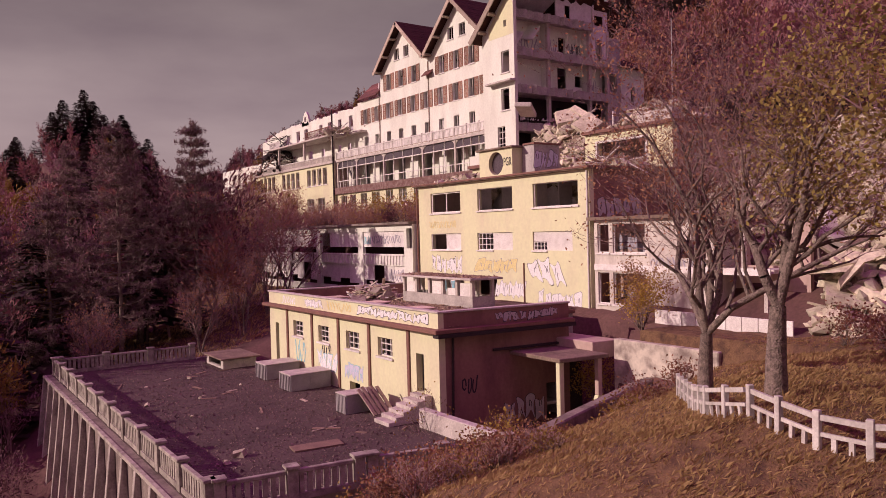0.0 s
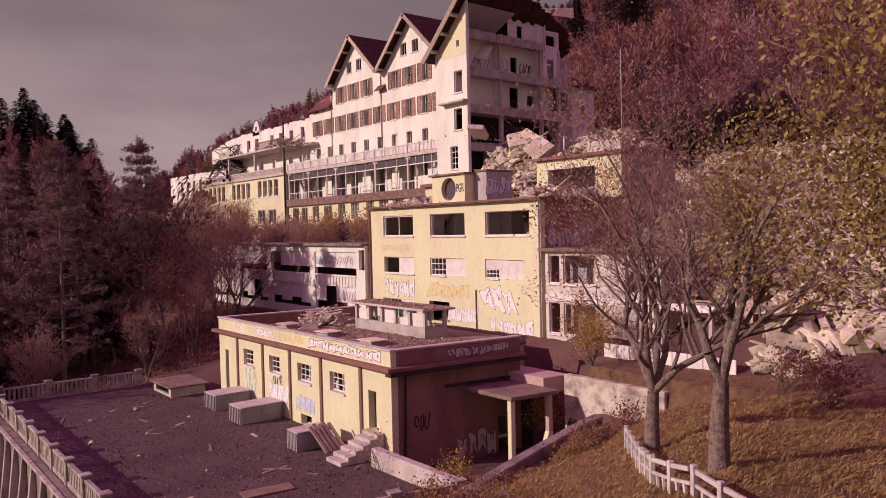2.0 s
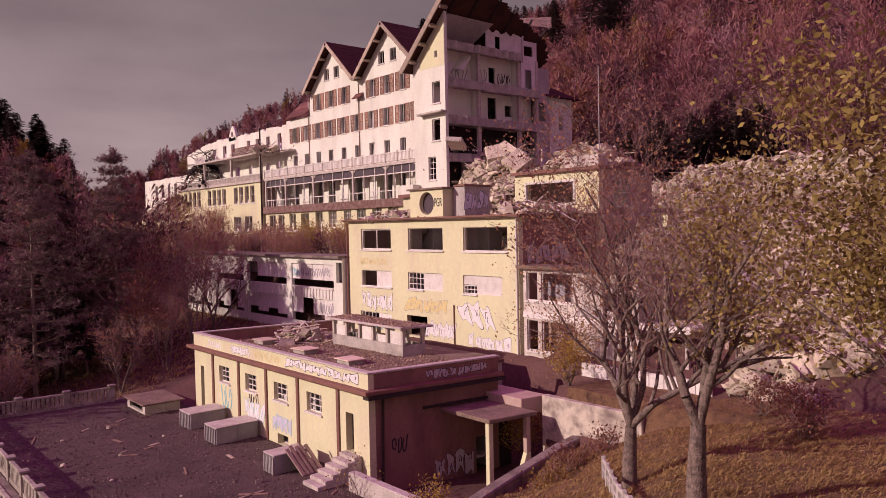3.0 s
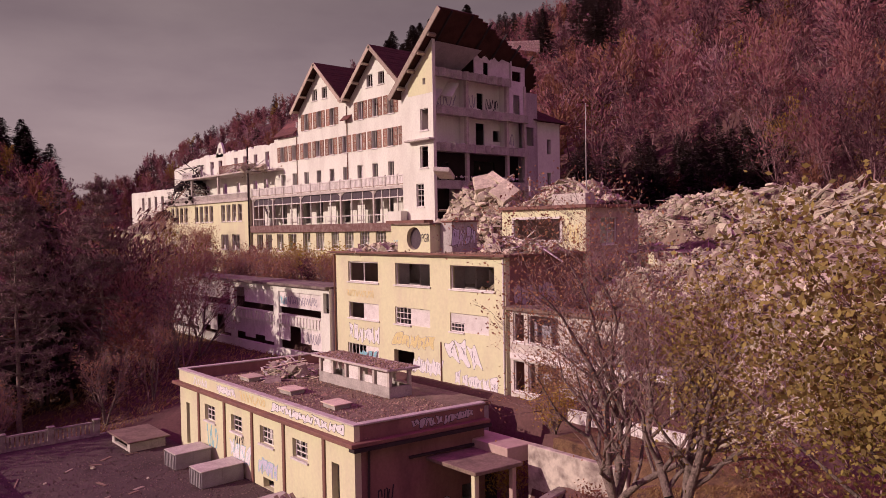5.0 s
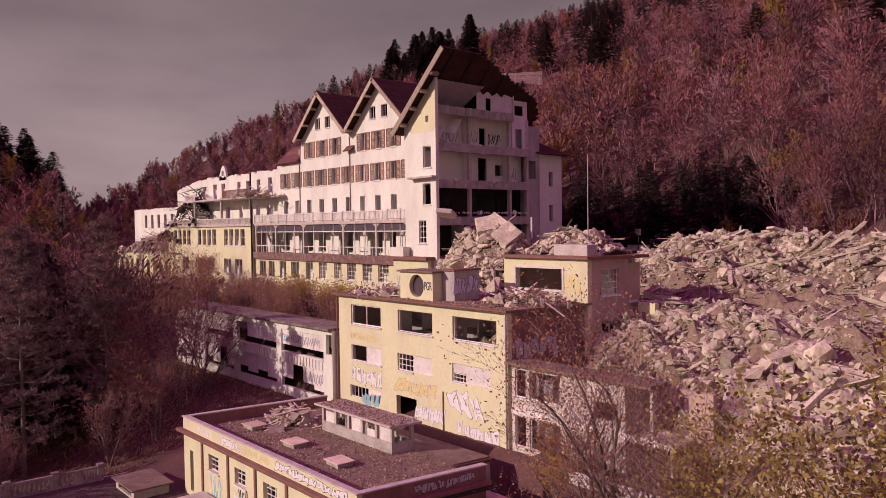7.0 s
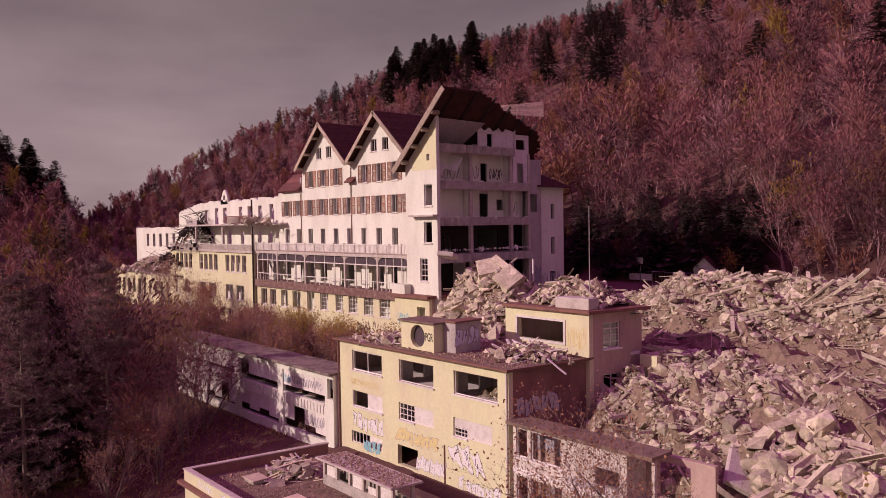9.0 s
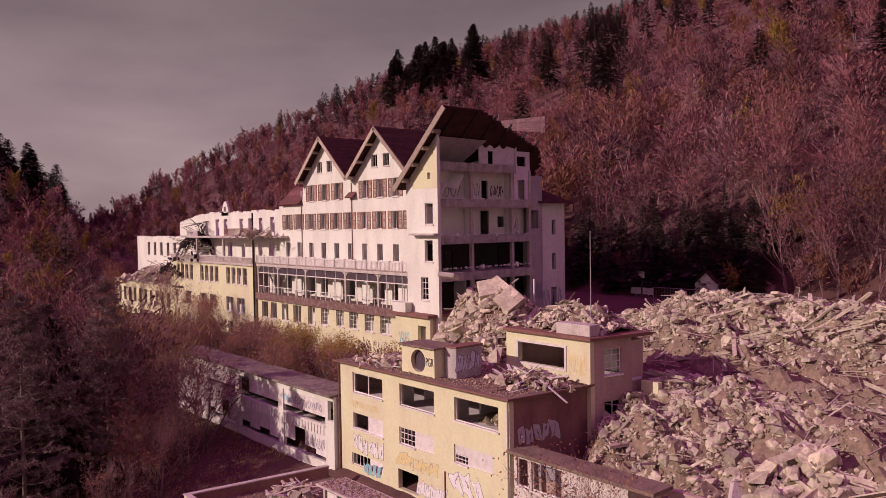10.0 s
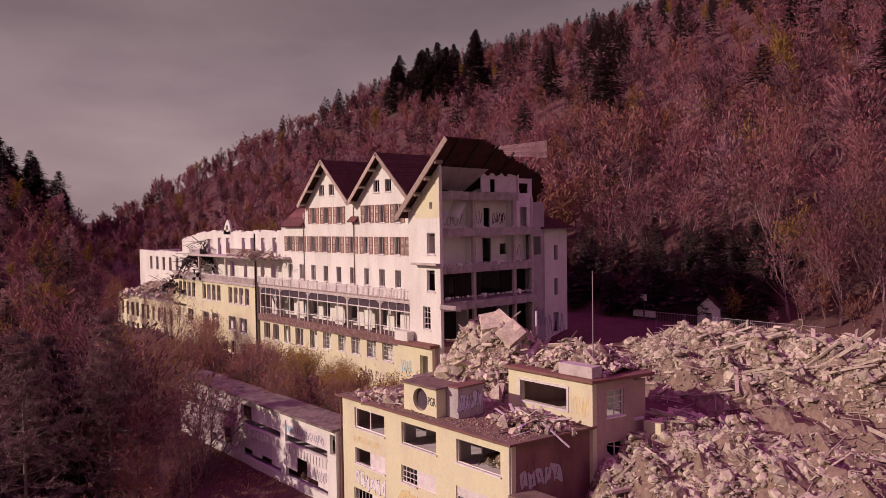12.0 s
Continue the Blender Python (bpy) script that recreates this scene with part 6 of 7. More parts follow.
def woods(name, label, spots, seed):
    """One mass of trees; spots are rows x, y, scale, kind (0 russet, 1 golden, 2 conifer, 3 nearly bare), and whether it stands in the front."""
    rs = np.random.RandomState(seed)
    Vs, Fs, Ms, count = [], [], [], 0
    for x, y, s, kind, near_ in spots:
        pool = (SPRUCE if kind == 2 else BROAD)[2 if near_ else 1 if math.hypot(x, y) < 190 else 0]
        wood_, crown_ = pool[rs.randint(len(pool))]
        if kind == 3:
            few = len(crown_[1]) // 3
            crown_ = (crown_[0][:few * 3], crown_[1][:few])
        a = rs.uniform(0, 2 * np.pi)
        R = np.array([[math.cos(a), -math.sin(a), 0], [math.sin(a), math.cos(a), 0], [0, 0, 1]]) * s
        R[2, 2] *= rs.uniform(0.85, 1.2)
        if kind == 2:
            R[:2] *= 1.4
        at = np.array([x, y, gz(x, y)])
        for (v, f), mi in ((wood_, 3 if kind == 2 else 0), (crown_, (rs.choice((1, 1, 4, 4, 5, 6)), 2, 3, 1)[kind])):
            Vs.append(v @ R.T + at)
            Fs.append(f + count)
            Ms.append(np.full(len(f), mi, dtype=np.int32))
            count += len(v)
    me = from_arrays(name, np.concatenate(Vs), np.concatenate(Fs), WOODTWIG)
    for extra in (LEAF_WOOD, LEAF_GOLD, NEEDLE_DARK, LEAF_DUSK, LEAF_MAUVE, LEAF_RUST):
        me.materials.append(extra)
    me.polygons.foreach_set("material_index", np.concatenate(Ms))
    return tagged(new(name, me), label, "woodland", kind="stuff")


rs_w = np.random.RandomState(77)
spots = []
for row in range(58):
    x = 79 + 3.6 * row + 0.04 * row * row
    gap = 4.4 + 0.10 * row
    y = -45.0 + rs_w.uniform(0, gap)
    while y < 330:
        d = math.hypot(x, y)
        az = math.degrees(math.atan2(x, y))
        clear = (x < 82 and 24 < y < 62) or (x < 89 and 42 < y < 76)
        low = 0.82 if az < 20.0 else 1.0
        if not clear and 12 < az < 73 and rs_w.uniform() < (1.0 if d < 170 else 0.58):
            ridge = step(150, 215, x)
            draw = rs_w.uniform()
            kind = 2 if x > 104 and draw < 0.04 + 0.22 * ridge else 1 if draw > 0.975 else 3 if draw > 0.7 else 0
            scale = rs_w.uniform(0.7, 1.1) if d < 150 else rs_w.uniform(0.6, 0.9)
            spots.append((x + rs_w.uniform(-1.5, 1.5), y + rs_w.uniform(-1.5, 1.5), low * scale, kind, d < 112))
        y += gap * rs_w.uniform(0.7, 1.3)
# Undergrowth; behind the house mostly dark spruces, added to darken its shadow.
for k in range(240):
    x, y = rs_w.uniform(79.5, 97), rs_w.uniform(-12, 80)
    spots.append((x, y, rs_w.uniform(0.2, 0.36) if 38 < y < 72 else rs_w.uniform(0.22, 0.5), 2 if 38 < y < 66 and k % 3 else int(rs_w.uniform() < 0.12), False))
# More low dark spruces, added to blacken the slope where the house's shadow falls.
for k in range(78):
    x, y = rs_w.uniform(80.5, 90), rs_w.uniform(40, 76)
    spots.append((x, y, rs_w.uniform(0.28, 0.48), 2, False))
for k in range(16):
    x, y = rs_w.uniform(84.0, 96), rs_w.uniform(16, 38)
    spots.append((x, y, rs_w.uniform(0.45, 0.8), (0, 0, 1, 0)[k % 4], True))
for k in range(18):
    x = rs_w.uniform(130, 210)
    spots.append((x, x / math.tan(math.radians(rs_w.uniform(38, 54))), rs_w.uniform(0.7, 1.0), 2, False))
for k in range(20):
    x = rs_w.uniform(175, 235)
    spots.append((x, x / math.tan(math.radians(rs_w.uniform(37.5, 44))), rs_w.uniform(0.95, 1.25), 2, True))
woods("woodland", "russet and bare autumn woods with scattered spruces on the hillside", spots, 5)
spots = []
for k in range(760):
    y = 62 + 268 * rs_w.uniform(0, 1) ** 1.5
    x = rs_w.uniform(-30, 60) + max(0, y - 150) * 0.25
    if (x > 33 and y < 160) or (9 < x < 24 and y < 70) or (x > 25 and y < 66):
        continue
    az = math.degrees(math.atan2(x, y))
    if not -4 < az < 32:
        continue
    low = 0.5 if y > 140 and 15.3 < az < 20.5 else 1.0
    draw = rs_w.uniform()
    kind = 2 if draw < 0.14 and not (x > 20 and y < 140) else 1 if draw > 0.86 else 3 if draw > 0.6 else 0
    spots.append((x, y, low * rs_w.uniform(0.75, 1.15), 0 if low < 1 else kind, y < 105))
for k in range(90):
    y, az = rs_w.uniform(150, 330), math.radians(rs_w.uniform(16.5, 22.0))
    spots.append((y * math.tan(az), y, rs_w.uniform(0.32, 0.5), (0, 0, 3)[k % 3], False))
for k in range(110):
    y = rs_w.uniform(94, 215)
    az = math.radians(rs_w.uniform(10.5, 18.0))
    spots.append((y * math.tan(az), y, rs_w.uniform(0.45, 0.75), (0, 0, 3, 1)[k % 4], False))
for k in range(26):
    az, d = math.radians(rs_w.uniform(5.5, 14.9)), rs_w.uniform(285, 318)
    spots.append((d * math.sin(az), d * math.cos(az), rs_w.uniform(1.15, 1.6), 2, True))
woods("woodland", "dark mixed woods of pines and russet trees in the valley", spots, 6)


# ---- things on the terrace ----
stairs = thing("concrete_stairs", "short flight of concrete steps up to a side door", "stairs")
for k in range(6):
    boxpart("step", (19.85 + 0.42 * k, 31.05, 1.85 + (0.196 * (k - 1) if k else 0), 22.36, 32.45, 1.85 + 0.192 * (k + 1)), PALECONC, stairs, bevel=0.012) if k == 0 else boxpart("step", (19.85 + 0.42 * k, 31.05, 1.854 + 0.192 * k, 22.36, 32.45, 1.85 + 0.192 * (k + 1)), PALECONC, stairs, bevel=0.012)

vent = thing("vent_housing", "low concrete vent housing under a flat slab", "vent")
bm = bmesh.new()
wall(bm, "x", 19.1, 52.1, 55.7, 1.854, 2.5, [(52.6, 55.2, 2.0, 2.4)], 0.2)
part("front_wall", bm, PALECONC, vent)
boxpart("side_wall", (19.304, 52.1, 1.854, 21.5, 52.3, 2.5), PALECONC, vent)
boxpart("side_wall", (19.304, 55.5, 1.854, 21.5, 55.7, 2.5), PALECONC, vent)
boxpart("back_wall", (21.3, 52.304, 1.854, 21.5, 55.496, 2.5), PALECONC, vent)
boxpart("lid", (18.85, 51.8, 2.504, 21.75, 56.0, 2.62), ROOFDIRT, vent, bevel=0.03)


def duct(at, w, d, h, group="ducts beside the annex"):
    """A grey ribbed duct lying on the gravel: body, lid and end fins."""
    o = thing("air_duct", "grey sheet-metal duct with a ribbed end", "duct", group)
    boxpart("body", (0, 0, 0, w, d, h), DUCTGREY, o, bevel=0.02)
    boxpart("lid", (-0.05, -0.05, h + 0.004, w + 0.05, d + 0.05, h + 0.06), PALECONC, o, bevel=0.015)
    for k in range(7):
        y = d * (k + 0.5) / 7
        boxpart("fin", (-0.07, y - 0.045, 0.03, -0.003, y + 0.045, h - 0.04), DUCTGREY, o)
    boxpart("seam", (w * 0.5 - 0.03, -0.02, 0, w * 0.5 + 0.03, -0.003, h), DUCTGREY, o)
    o.location = at
    return o


duct((19.85, 46.15, TZ + 0.004), 2.3, 1.7, 0.95)
duct((19.6, 41.75, TZ + 0.004), 2.6, 1.6, 0.95)
duct((19.5, 34.6, TZ + 0.004), 1.9, 1.1, 0.95)
for k in range(5):
    bm = bmesh.new()
    box(bm, -0.125, 0, -0.025, 0.125, 1.62 + 0.1 * (k % 2), 0.025)
    o_ = solid("timber_plank", bm, PALEWOOD, "weathered plank leaning side by side against a duct", "plank", "leaning planks")
    o_.matrix_world = Matrix.Translation((20.55 + 0.27 * k, 33.52 + 0.03 * (k % 3), TZ + 0.02)) @ Matrix.Rotation(radians(22 + (k % 2)), 4, "Z") @ Matrix.Rotation(radians(48 + (k % 3)), 4, "X")
rt = random.Random(31)
for k in range(17):
    bm = bmesh.new()
    L, w = rt.uniform(0.4, 1.7), rt.uniform(0.04, 0.10)
    box(bm, -L / 2, -w, 0, L / 2, w, 0.04)
    o_ = solid("timber_plank", bm, PALEWOOD if k % 4 == 0 else WOOD, "loose board lying on the gravel", "plank", "boards on the terrace")
    o_.matrix_world = Matrix.Translation((rt.uniform(11.8, 20.5), rt.uniform(27.5, 52), TZ + 0.006)) @ Matrix.Rotation(rt.uniform(0, 3.1), 4, "Z")
bm = bmesh.new()
box(bm, -1.1, -0.45, 0, 1.1, 0.45, 0.07)
o_ = solid("wooden_board", bm, WOOD, "broad dark board lying on the gravel", "plank")
o_.matrix_world = Matrix.Translation((15.8, 30.4, TZ + 0.006)) @ Matrix.Rotation(radians(-8), 4, "Z")
rs_t = np.random.RandomState(8)
for k in range(12):
    s = rt.uniform(0.06, 0.16)
    v_, f_ = chunks(rs_t, np.zeros((1, 3)), np.array([[s, s * 0.8, s * 0.6]]), 0.5)
    o_ = tagged(new("stone", from_arrays("stone", v_, f_, RUBBLE)), "pale broken stone lying on the gravel", "stone", "stones on the terrace")
    o_.location = (rt.uniform(11.5, 20.5), rt.uniform(27.5, 54), TZ + s * 0.4) if k else (12.6, 31.2, TZ + 0.12)
    if not k:
        o_.scale = (1.7, 1.7, 1.7)


def gravel_stuff(name, label, x0, x1, y0, y1, z, n, size, seed, material):
    rs = np.random.RandomState(seed)
    P = np.stack([rs.uniform(x0, x1, n), rs.uniform(y0, y1, n), np.full(n, z)], -1)
    S = np.exp(rs.normal(math.log(size), 0.45, (n, 1))) * rs.uniform(0.6, 1.2, (n, 3))
    corners = np.array([(1, 1, -0.6), (-1, 0.9, -0.6), (0.1, -1.2, -0.6), (0, 0, 1.0)])
    v = corners[None] * S[:, None, :] * (1 + rs.uniform(-0.35, 0.35, (n, 4, 3)))
    v = np.einsum("nij,nkj->nki", rotations(rs, n, 0.5), v) + P[:, None, :]
    f = np.array([(0, 2, 1), (0, 1, 3), (1, 2, 3), (2, 0, 3)])[None] + (np.arange(n) * 4)[:, None, None]
    return tagged(new(name, from_arrays(name, v.reshape(-1, 3), f.reshape(-1, 3), material)), label, "gravel", kind="stuff")


CRUMB = surface("crumbled_felt", (0.36, 0.25, 0.175), (0.19, 0.125, 0.095), 0.6, 20, 0.95, 0.2, 0.6, per_island=0.5)
PEBBLE = surface("mixed_pebbles", (0.19, 0.13, 0.115), (0.10, 0.068, 0.06), 0.6, 20, 0.95, 0.2, 0.6, per_island=0.55)
gravel_stuff("loose_gravel", "loose dark gravel strewn over the terrace", 9.8, 22.3, 25.6, 58.2, TZ + 0.01, 16000, 0.03, 1, PEBBLE)
gravel_stuff("loose_gravel", "gravel and crumbled felt on the annex roof", 22.9, 30.5, 30.2, 50.4, 6.43, 10000, 0.038, 2, CRUMB)
gravel_stuff("loose_gravel", "crumbled plaster on the yellow block's roof", 35.6, 42.0, 32.8, 51.4, 14.83, 5000, 0.05, 3, CRUMB)

gravel_stuff("loose_gravel", "crumbled plaster and moss on the roof lantern", 28.7, 30.7, 35.8, 44.1, 8.25, 2500, 0.04, 4, CRUMB)

# junk on the roofs
def junk_pile(label, cx, cy, z, rx, ry, n_planks, n_chunks, seed, up=0.8, long=2.2, woods_=(PALEWOOD, WOOD, WHITEPAINT), stone=RUBBLE):
    o = thing("debris_pile", label, "debris")
    r = random.Random(seed)
    rs = np.random.RandomState(seed)
    for k in range(n_planks):
        L, w = r.uniform(0.5, 1) * long, r.uniform(0.04, 0.11)
        x, y = r.gauss(cx, rx * 0.45), r.gauss(cy, ry * 0.45)
        h = z + up * max(0, 1 - ((x - cx) / rx) ** 2 - ((y - cy) / ry) ** 2) * r.uniform(0.3, 1) + 0.05
        boxpart("plank", (-L / 2, -w, -0.02, L / 2, w, 0.02), woods_[k % 3], o, m=Matrix.Translation((x, y, h)) @ Matrix.Rotation(r.uniform(0, 6.3), 4, "Z") @ Matrix.Rotation(r.gauss(0, 0.3), 4, "Y"))
    P = np.stack([rs.normal(cx, rx * 0.5, n_chunks), rs.normal(cy, ry * 0.5, n_chunks), np.zeros(n_chunks)], -1)
    P[:, 2] = z + up * 0.7 * np.clip(1 - ((P[:, 0] - cx) / rx) ** 2 - ((P[:, 1] - cy) / ry) ** 2, 0, 1)
    v, f = chunks(rs, P, np.exp(rs.normal(-2.1, 0.5, (n_chunks, 1))) * rs.uniform(0.5, 1.3, (n_chunks, 3)), 0.8)
    c_ = new("masonry_debris", from_arrays("masonry_debris", v, f, stone))
    c_.parent = o
    tagged(c_, kind="stuff")
    return o


junk_pile("pile of pale broken laths and plaster on the annex roof", 28.5, 47.3, 6.43, 1.7, 2.0, 90, 110, 1, 0.9, 2.2, (LATHWOOD, WHITEPAINT, LATHWOOD))
junk_pile("broken timbers and masonry on the yellow block's roof", 39.6, 34.9, 14.83, 2.0, 2.8, 64, 200, 2, 0.9, 2.6)
junk_pile("plaster lumps at the far end of the flat roof", 37.3, 47.6, 14.83, 1.3, 2.8, 40, 140, 3, 0.5, 1.8)
junk_pile("collapsed dark timbers on the far wing", 49.0, 111.5, 20.9, 3.0, 4.4, 110, 260, 4, 5.6, 5.0, (CHAR, WOOD, CHAR), CHAR)
junk_pile("charred beams hanging over the far wing's floor", 48.6, 119.0, 18.5, 2.2, 4.0, 60, 120, 14, 2.4, 4.0, (CHAR, CHAR, WOOD), CHAR)
junk_pile("collapsed masonry and laths on the far wing's floor", 50.6, 131.0, 16.7, 2.6, 13.0, 90, 1400, 5, 3.0, 3.6, (WOOD, CHAR, PALEWOOD))
junk_pile("fallen roof timbers on the porch roof", 48.0, 91.0, 24.3, 1.6, 5.0, 34, 90, 6, 0.9, 3.0)
bm = bmesh.new()
box(bm, -0.06, -0.06, 0, 0.06, 0.06, 4.6)
o_ = solid("timber_beam", bm, PALEWOOD, "long pale beam lying across the roof debris", "beam")
o_.matrix_world = Matrix.Translation((40.6, 36.6, 15.5)) @ Matrix.Rotation(radians(100), 4, "X") @ Matrix.Rotation(radians(25), 4, "Y")

# low walls and fences
bm = bmesh.new()
box(bm, 21.0, 24.2, 0.4, 21.45, 30.2, 2.72)
solid("low_wall", bm, PALECONC, "low whitewashed wall with scrawls at the annex corner", "wall", kind="structure", bevel=0.03)
bm = bmesh.new()
box(bm, 30.2, 20.3, 1.0, 30.65, 26.3, 5.5)
solid("retaining_wall", bm, STAINWALL, "low pale retaining wall beside the lawn", "wall", kind="structure", bevel=0.04)
bm = bmesh.new()
kerb = ((19.4, 22.05, 2.85), (20.6, 22.3, 2.92), (22.4, 22.6, 3.1), (24.2, 22.9, 3.3), (28.8, 23.6, 3.75), (30.19, 23.7, 3.85))
rows_ = [[bm.verts.new((x, y + d, h)) for d, h in ((0, 0.2), (0, z - 0.06), (0.06, z), (0.55, z), (0.6, z - 0.06), (0.6, 0.2))] for x, y, z in kerb]
for a, b in zip(rows_, rows_[1:]):
    for k in range(6):
        bm.faces.new([a[k], a[(k + 1) % 6], b[(k + 1) % 6], b[k]])
bm.faces.new(rows_[0]), bm.faces.new(rows_[-1][::-1])
bmesh.ops.recalc_face_normals(bm, faces=bm.faces[:])
solid("retaining_wall", bm, DARKCONC, "worn kerb wall along the grassy bank", "wall", kind="structure")


def picket_fence(name, label, pts, h, post_gap, pickets, material, post_w=0.09):
    """A painted fence along a line of places: posts, two rails, and short pickets below the middle rail."""
    o = thing(name, label, "fence")
    P = [Vector((x, y, gz(x, y))) for x, y in pts]
    for a, b in zip(P, P[1:]):
        n = max(1, round((b - a).length / post_gap))
        for k in range(n):
            p, q = a + (b - a) * k / n, a + (b - a) * (k + 1) / n
            p.z, q.z = gz(p.x, p.y), gz(q.x, q.y)
            d = (q - p).length
            m_ = Matrix.Translation(p) @ (q - p).to_track_quat("X", "Z").to_matrix().to_4x4()
            flat = Matrix.Translation(p) @ Matrix.Rotation(math.atan2(q.y - p.y, q.x - p.x), 4, "Z")
            boxpart("post", (-post_w, -post_w, -0.2, post_w, post_w, h + 0.06), material, o, bevel=0.015, m=flat)
            boxpart("rail", (post_w, -0.035, h - 0.13, d - post_w, 0.035, h - 0.02), material, o, m=m_)
            boxpart("rail", (post_w, -0.03, h * 0.48, d - post_w, 0.03, h * 0.48 + 0.08), material, o, m=m_)
            for j in range(pickets):
                x = d * (j + 1) / (pickets + 1)
                boxpart("picket", (x - 0.05, -0.03, -0.1, x + 0.05, 0.03, h * 0.48 - 0.004 if j % 2 == 0 or pickets < 3 else h - 0.135), material, o, m=m_)
    return o


picket_fence("white_fence", "white painted rail fence with short pickets round the lawn", [(22.9, 16.8), (21.2, 15.2), (19.65, 13.75), (18.3, 12.4), (17.3, 11.15), (16.3, 9.2), (15.95, 8.2), (15.95, 7.2), (16.3, 6.1), (16.9, 5.0)], 0.85, 1.1, 2, FENCEPAINT, 0.07)
o_ = thing("panel_fence", "white concrete panel fence before the loggia", "fence")
for k in range(9):
    boxpart("panel", (33.9, 19.0 + k * 0.86, 5.5, 34.0, 19.82 + k * 0.86, 6.62), WHITEPAINT, o_, bevel=0.01)
o_ = thing("site_fence", "row of galvanised mesh site-fence panels", "fence")
for k in range(5):
    y = 30.0 + k * 3.6
    for yy in (y, y + 3.45):
        tubepart("post", (74.0, yy, 16.3), (74.0, yy, 18.35), 0.03, METAL, o_, sides=5)
    for z in (16.6, 18.3):
        tubepart("rail", (74.0, y, z), (74.0, y + 3.45, z), 0.025, METAL, o_, sides=5)
    bm = bmesh.new()
    for j in range(1, 18):
        box(bm, 73.99, y + j * 0.19, 16.6, 74.0, y + j * 0.19 + 0.012, 18.3)
    part("mesh", bm, METAL, o_)
shed = thing("garden_shed", "small pale shed with a pitched roof at the wood's edge", "shed")
bm = bmesh.new()
wall(bm, "x", 80.0, 43.6, 46.4, 15.9, 19.8, [(44.6, 45.4, 15.9, 17.9)], 0.2, top=lambda u: 18.4 + 1.3 * (1 - abs(u - 45) / 1.4))
part("front_wall", bm, WHITE, shed)
boxpart("body", (80.3, 43.7, 15.9, 82.6, 46.3, 18.4), GREYWALL, shed)
for s in (-1, 1):
    boxpart("roof", (79.7, -0.1 if s > 0 else -1.9, 0, 82.9, 1.9 if s > 0 else 0.1, 0.1), ROOFTILE, shed, m=Matrix.Translation((0, 45, 19.75)) @ Matrix.Rotation(-s * radians(41), 4, "X"))
board = thing("notice_board", "pair of white notice boards on posts", "sign")
for y in (51.9, 53.6):
    boxpart("board", (80.0, y, 16.75, 80.05, y + 1.45, 17.55), WHITEPAINT, board)
    tubepart("post", (80.1, y + 0.7, 16.2), (80.1, y + 0.7, 17.5), 0.04, METAL, board, sides=6)
sign = thing("notice_board", "small square white sign on a pole", "sign")
boxpart("board", (80.0, 53.1, 18.7, 80.05, 54.0, 19.5), WHITEPAINT, sign)
tubepart("post", (80.1, 53.5, 16.2), (80.1, 53.5, 19.4), 0.04, METAL, sign, sides=6)

# ---- the torn house: inner linings, eaves and remnants ----
bm = bmesh.new()
bm.faces.new([bm.verts.new((x, y, 36.0 - 0.93 * (y - 50.6) - 0.4)) for x, y in ((47.5, 52.7), (53.4, 52.75), (52.2, 54.9), (47.5, 54.9))])
bmesh.ops.solidify(bm, geom=bm.faces[:], thickness=0.1)
part("attic_ceiling", bm, INSIDE, main, "sagging pale attic ceiling")
wallpart("attic_wall", INSIDE, main, "y", 54.95, 47.4, 60.0, 31.43, 34.0, [(55.2, 56.0, 31.43, 32.1)], t=0.12, top=lambda u: 31.6 + 0.25 * math.sin(u * 2))
wallpart("attic_wall", INSIDE, main, "y", 53.4, 53.0, 57.88, 31.43, 33.5, [(54.2, 54.9, 31.43, 32.7)], t=0.12, top=lambda u: 33.15 + 0.2 * math.sin(u * 5.1), label="torn attic partition")
wallpart("attic_wall", INSIDE, main, "x", 57.9, 53.2, 55.6, 31.43, 34.0, t=0.14, top=lambda u: 36.0 - 0.93 * (u - 50.6) - 0.35)
wallpart("attic_wall", INSIDE, main, "y", 53.6, 58.05, 60.4, 27.98, 34.0, [(58.6, 59.6, 28.0, 30.0), (58.5, 59.8, 31.4, 32.4)], t=0.14, top=lambda u: 32.9)
for x in (52.1, 57.7):
    for z0, z1 in ((17.0, 20.596), (24.53, 27.546), (27.98, 30.996)):
        wallpart("cross_wall", INSIDE, main, "x", x - 0.08, 54.6, 56.28, z0, z1, [(54.9, 55.8, z0, z0 + 2.1)] if z0 > 21 and x > 55 else (), t=0.16)
# plaster and brick lumps left on the torn floors
rs_t = np.random.RandomState(91)
for z, n in ((21.4, 70), (24.52, 60), (27.97, 60)):
    P = np.stack([rs_t.uniform(47.6, 60.0, n), rs_t.normal(53.55, 0.18, n), np.full(n, z)], -1)
    S = np.exp(rs_t.normal(-2.85, 0.45, (n, 1))) * rs_t.uniform(0.5, 1.4, (n, 3))
    v, f = chunks(rs_t, P, S, 0.7)
    d_ = new("floor_debris", from_arrays("floor_debris", v, f, WHITE))
    d_.parent = main
    tagged(d_, kind="stuff")
bm = bmesh.new()
wall(bm, "x", TXF - 0.012, 52.75, 56.3, 28.95, 34.0, [(53.7, 54.1, 29.8, 30.4)], 0.008, top=lambda u: min(33.0, tower_top(u) - 0.4))
part("gable_render", bm, YELLOW, main, "pale yellow gable field")
for k in range(3):
    tubepart("downpipe", (DX - 0.08, (60.6, 71.3, 82.3)[k], 20.9), (DX - 0.08, (60.6, 71.3, 82.3)[k], (30.6, 30.4, 28.0)[k]), 0.05, RUST, main, "rusty downpipe")
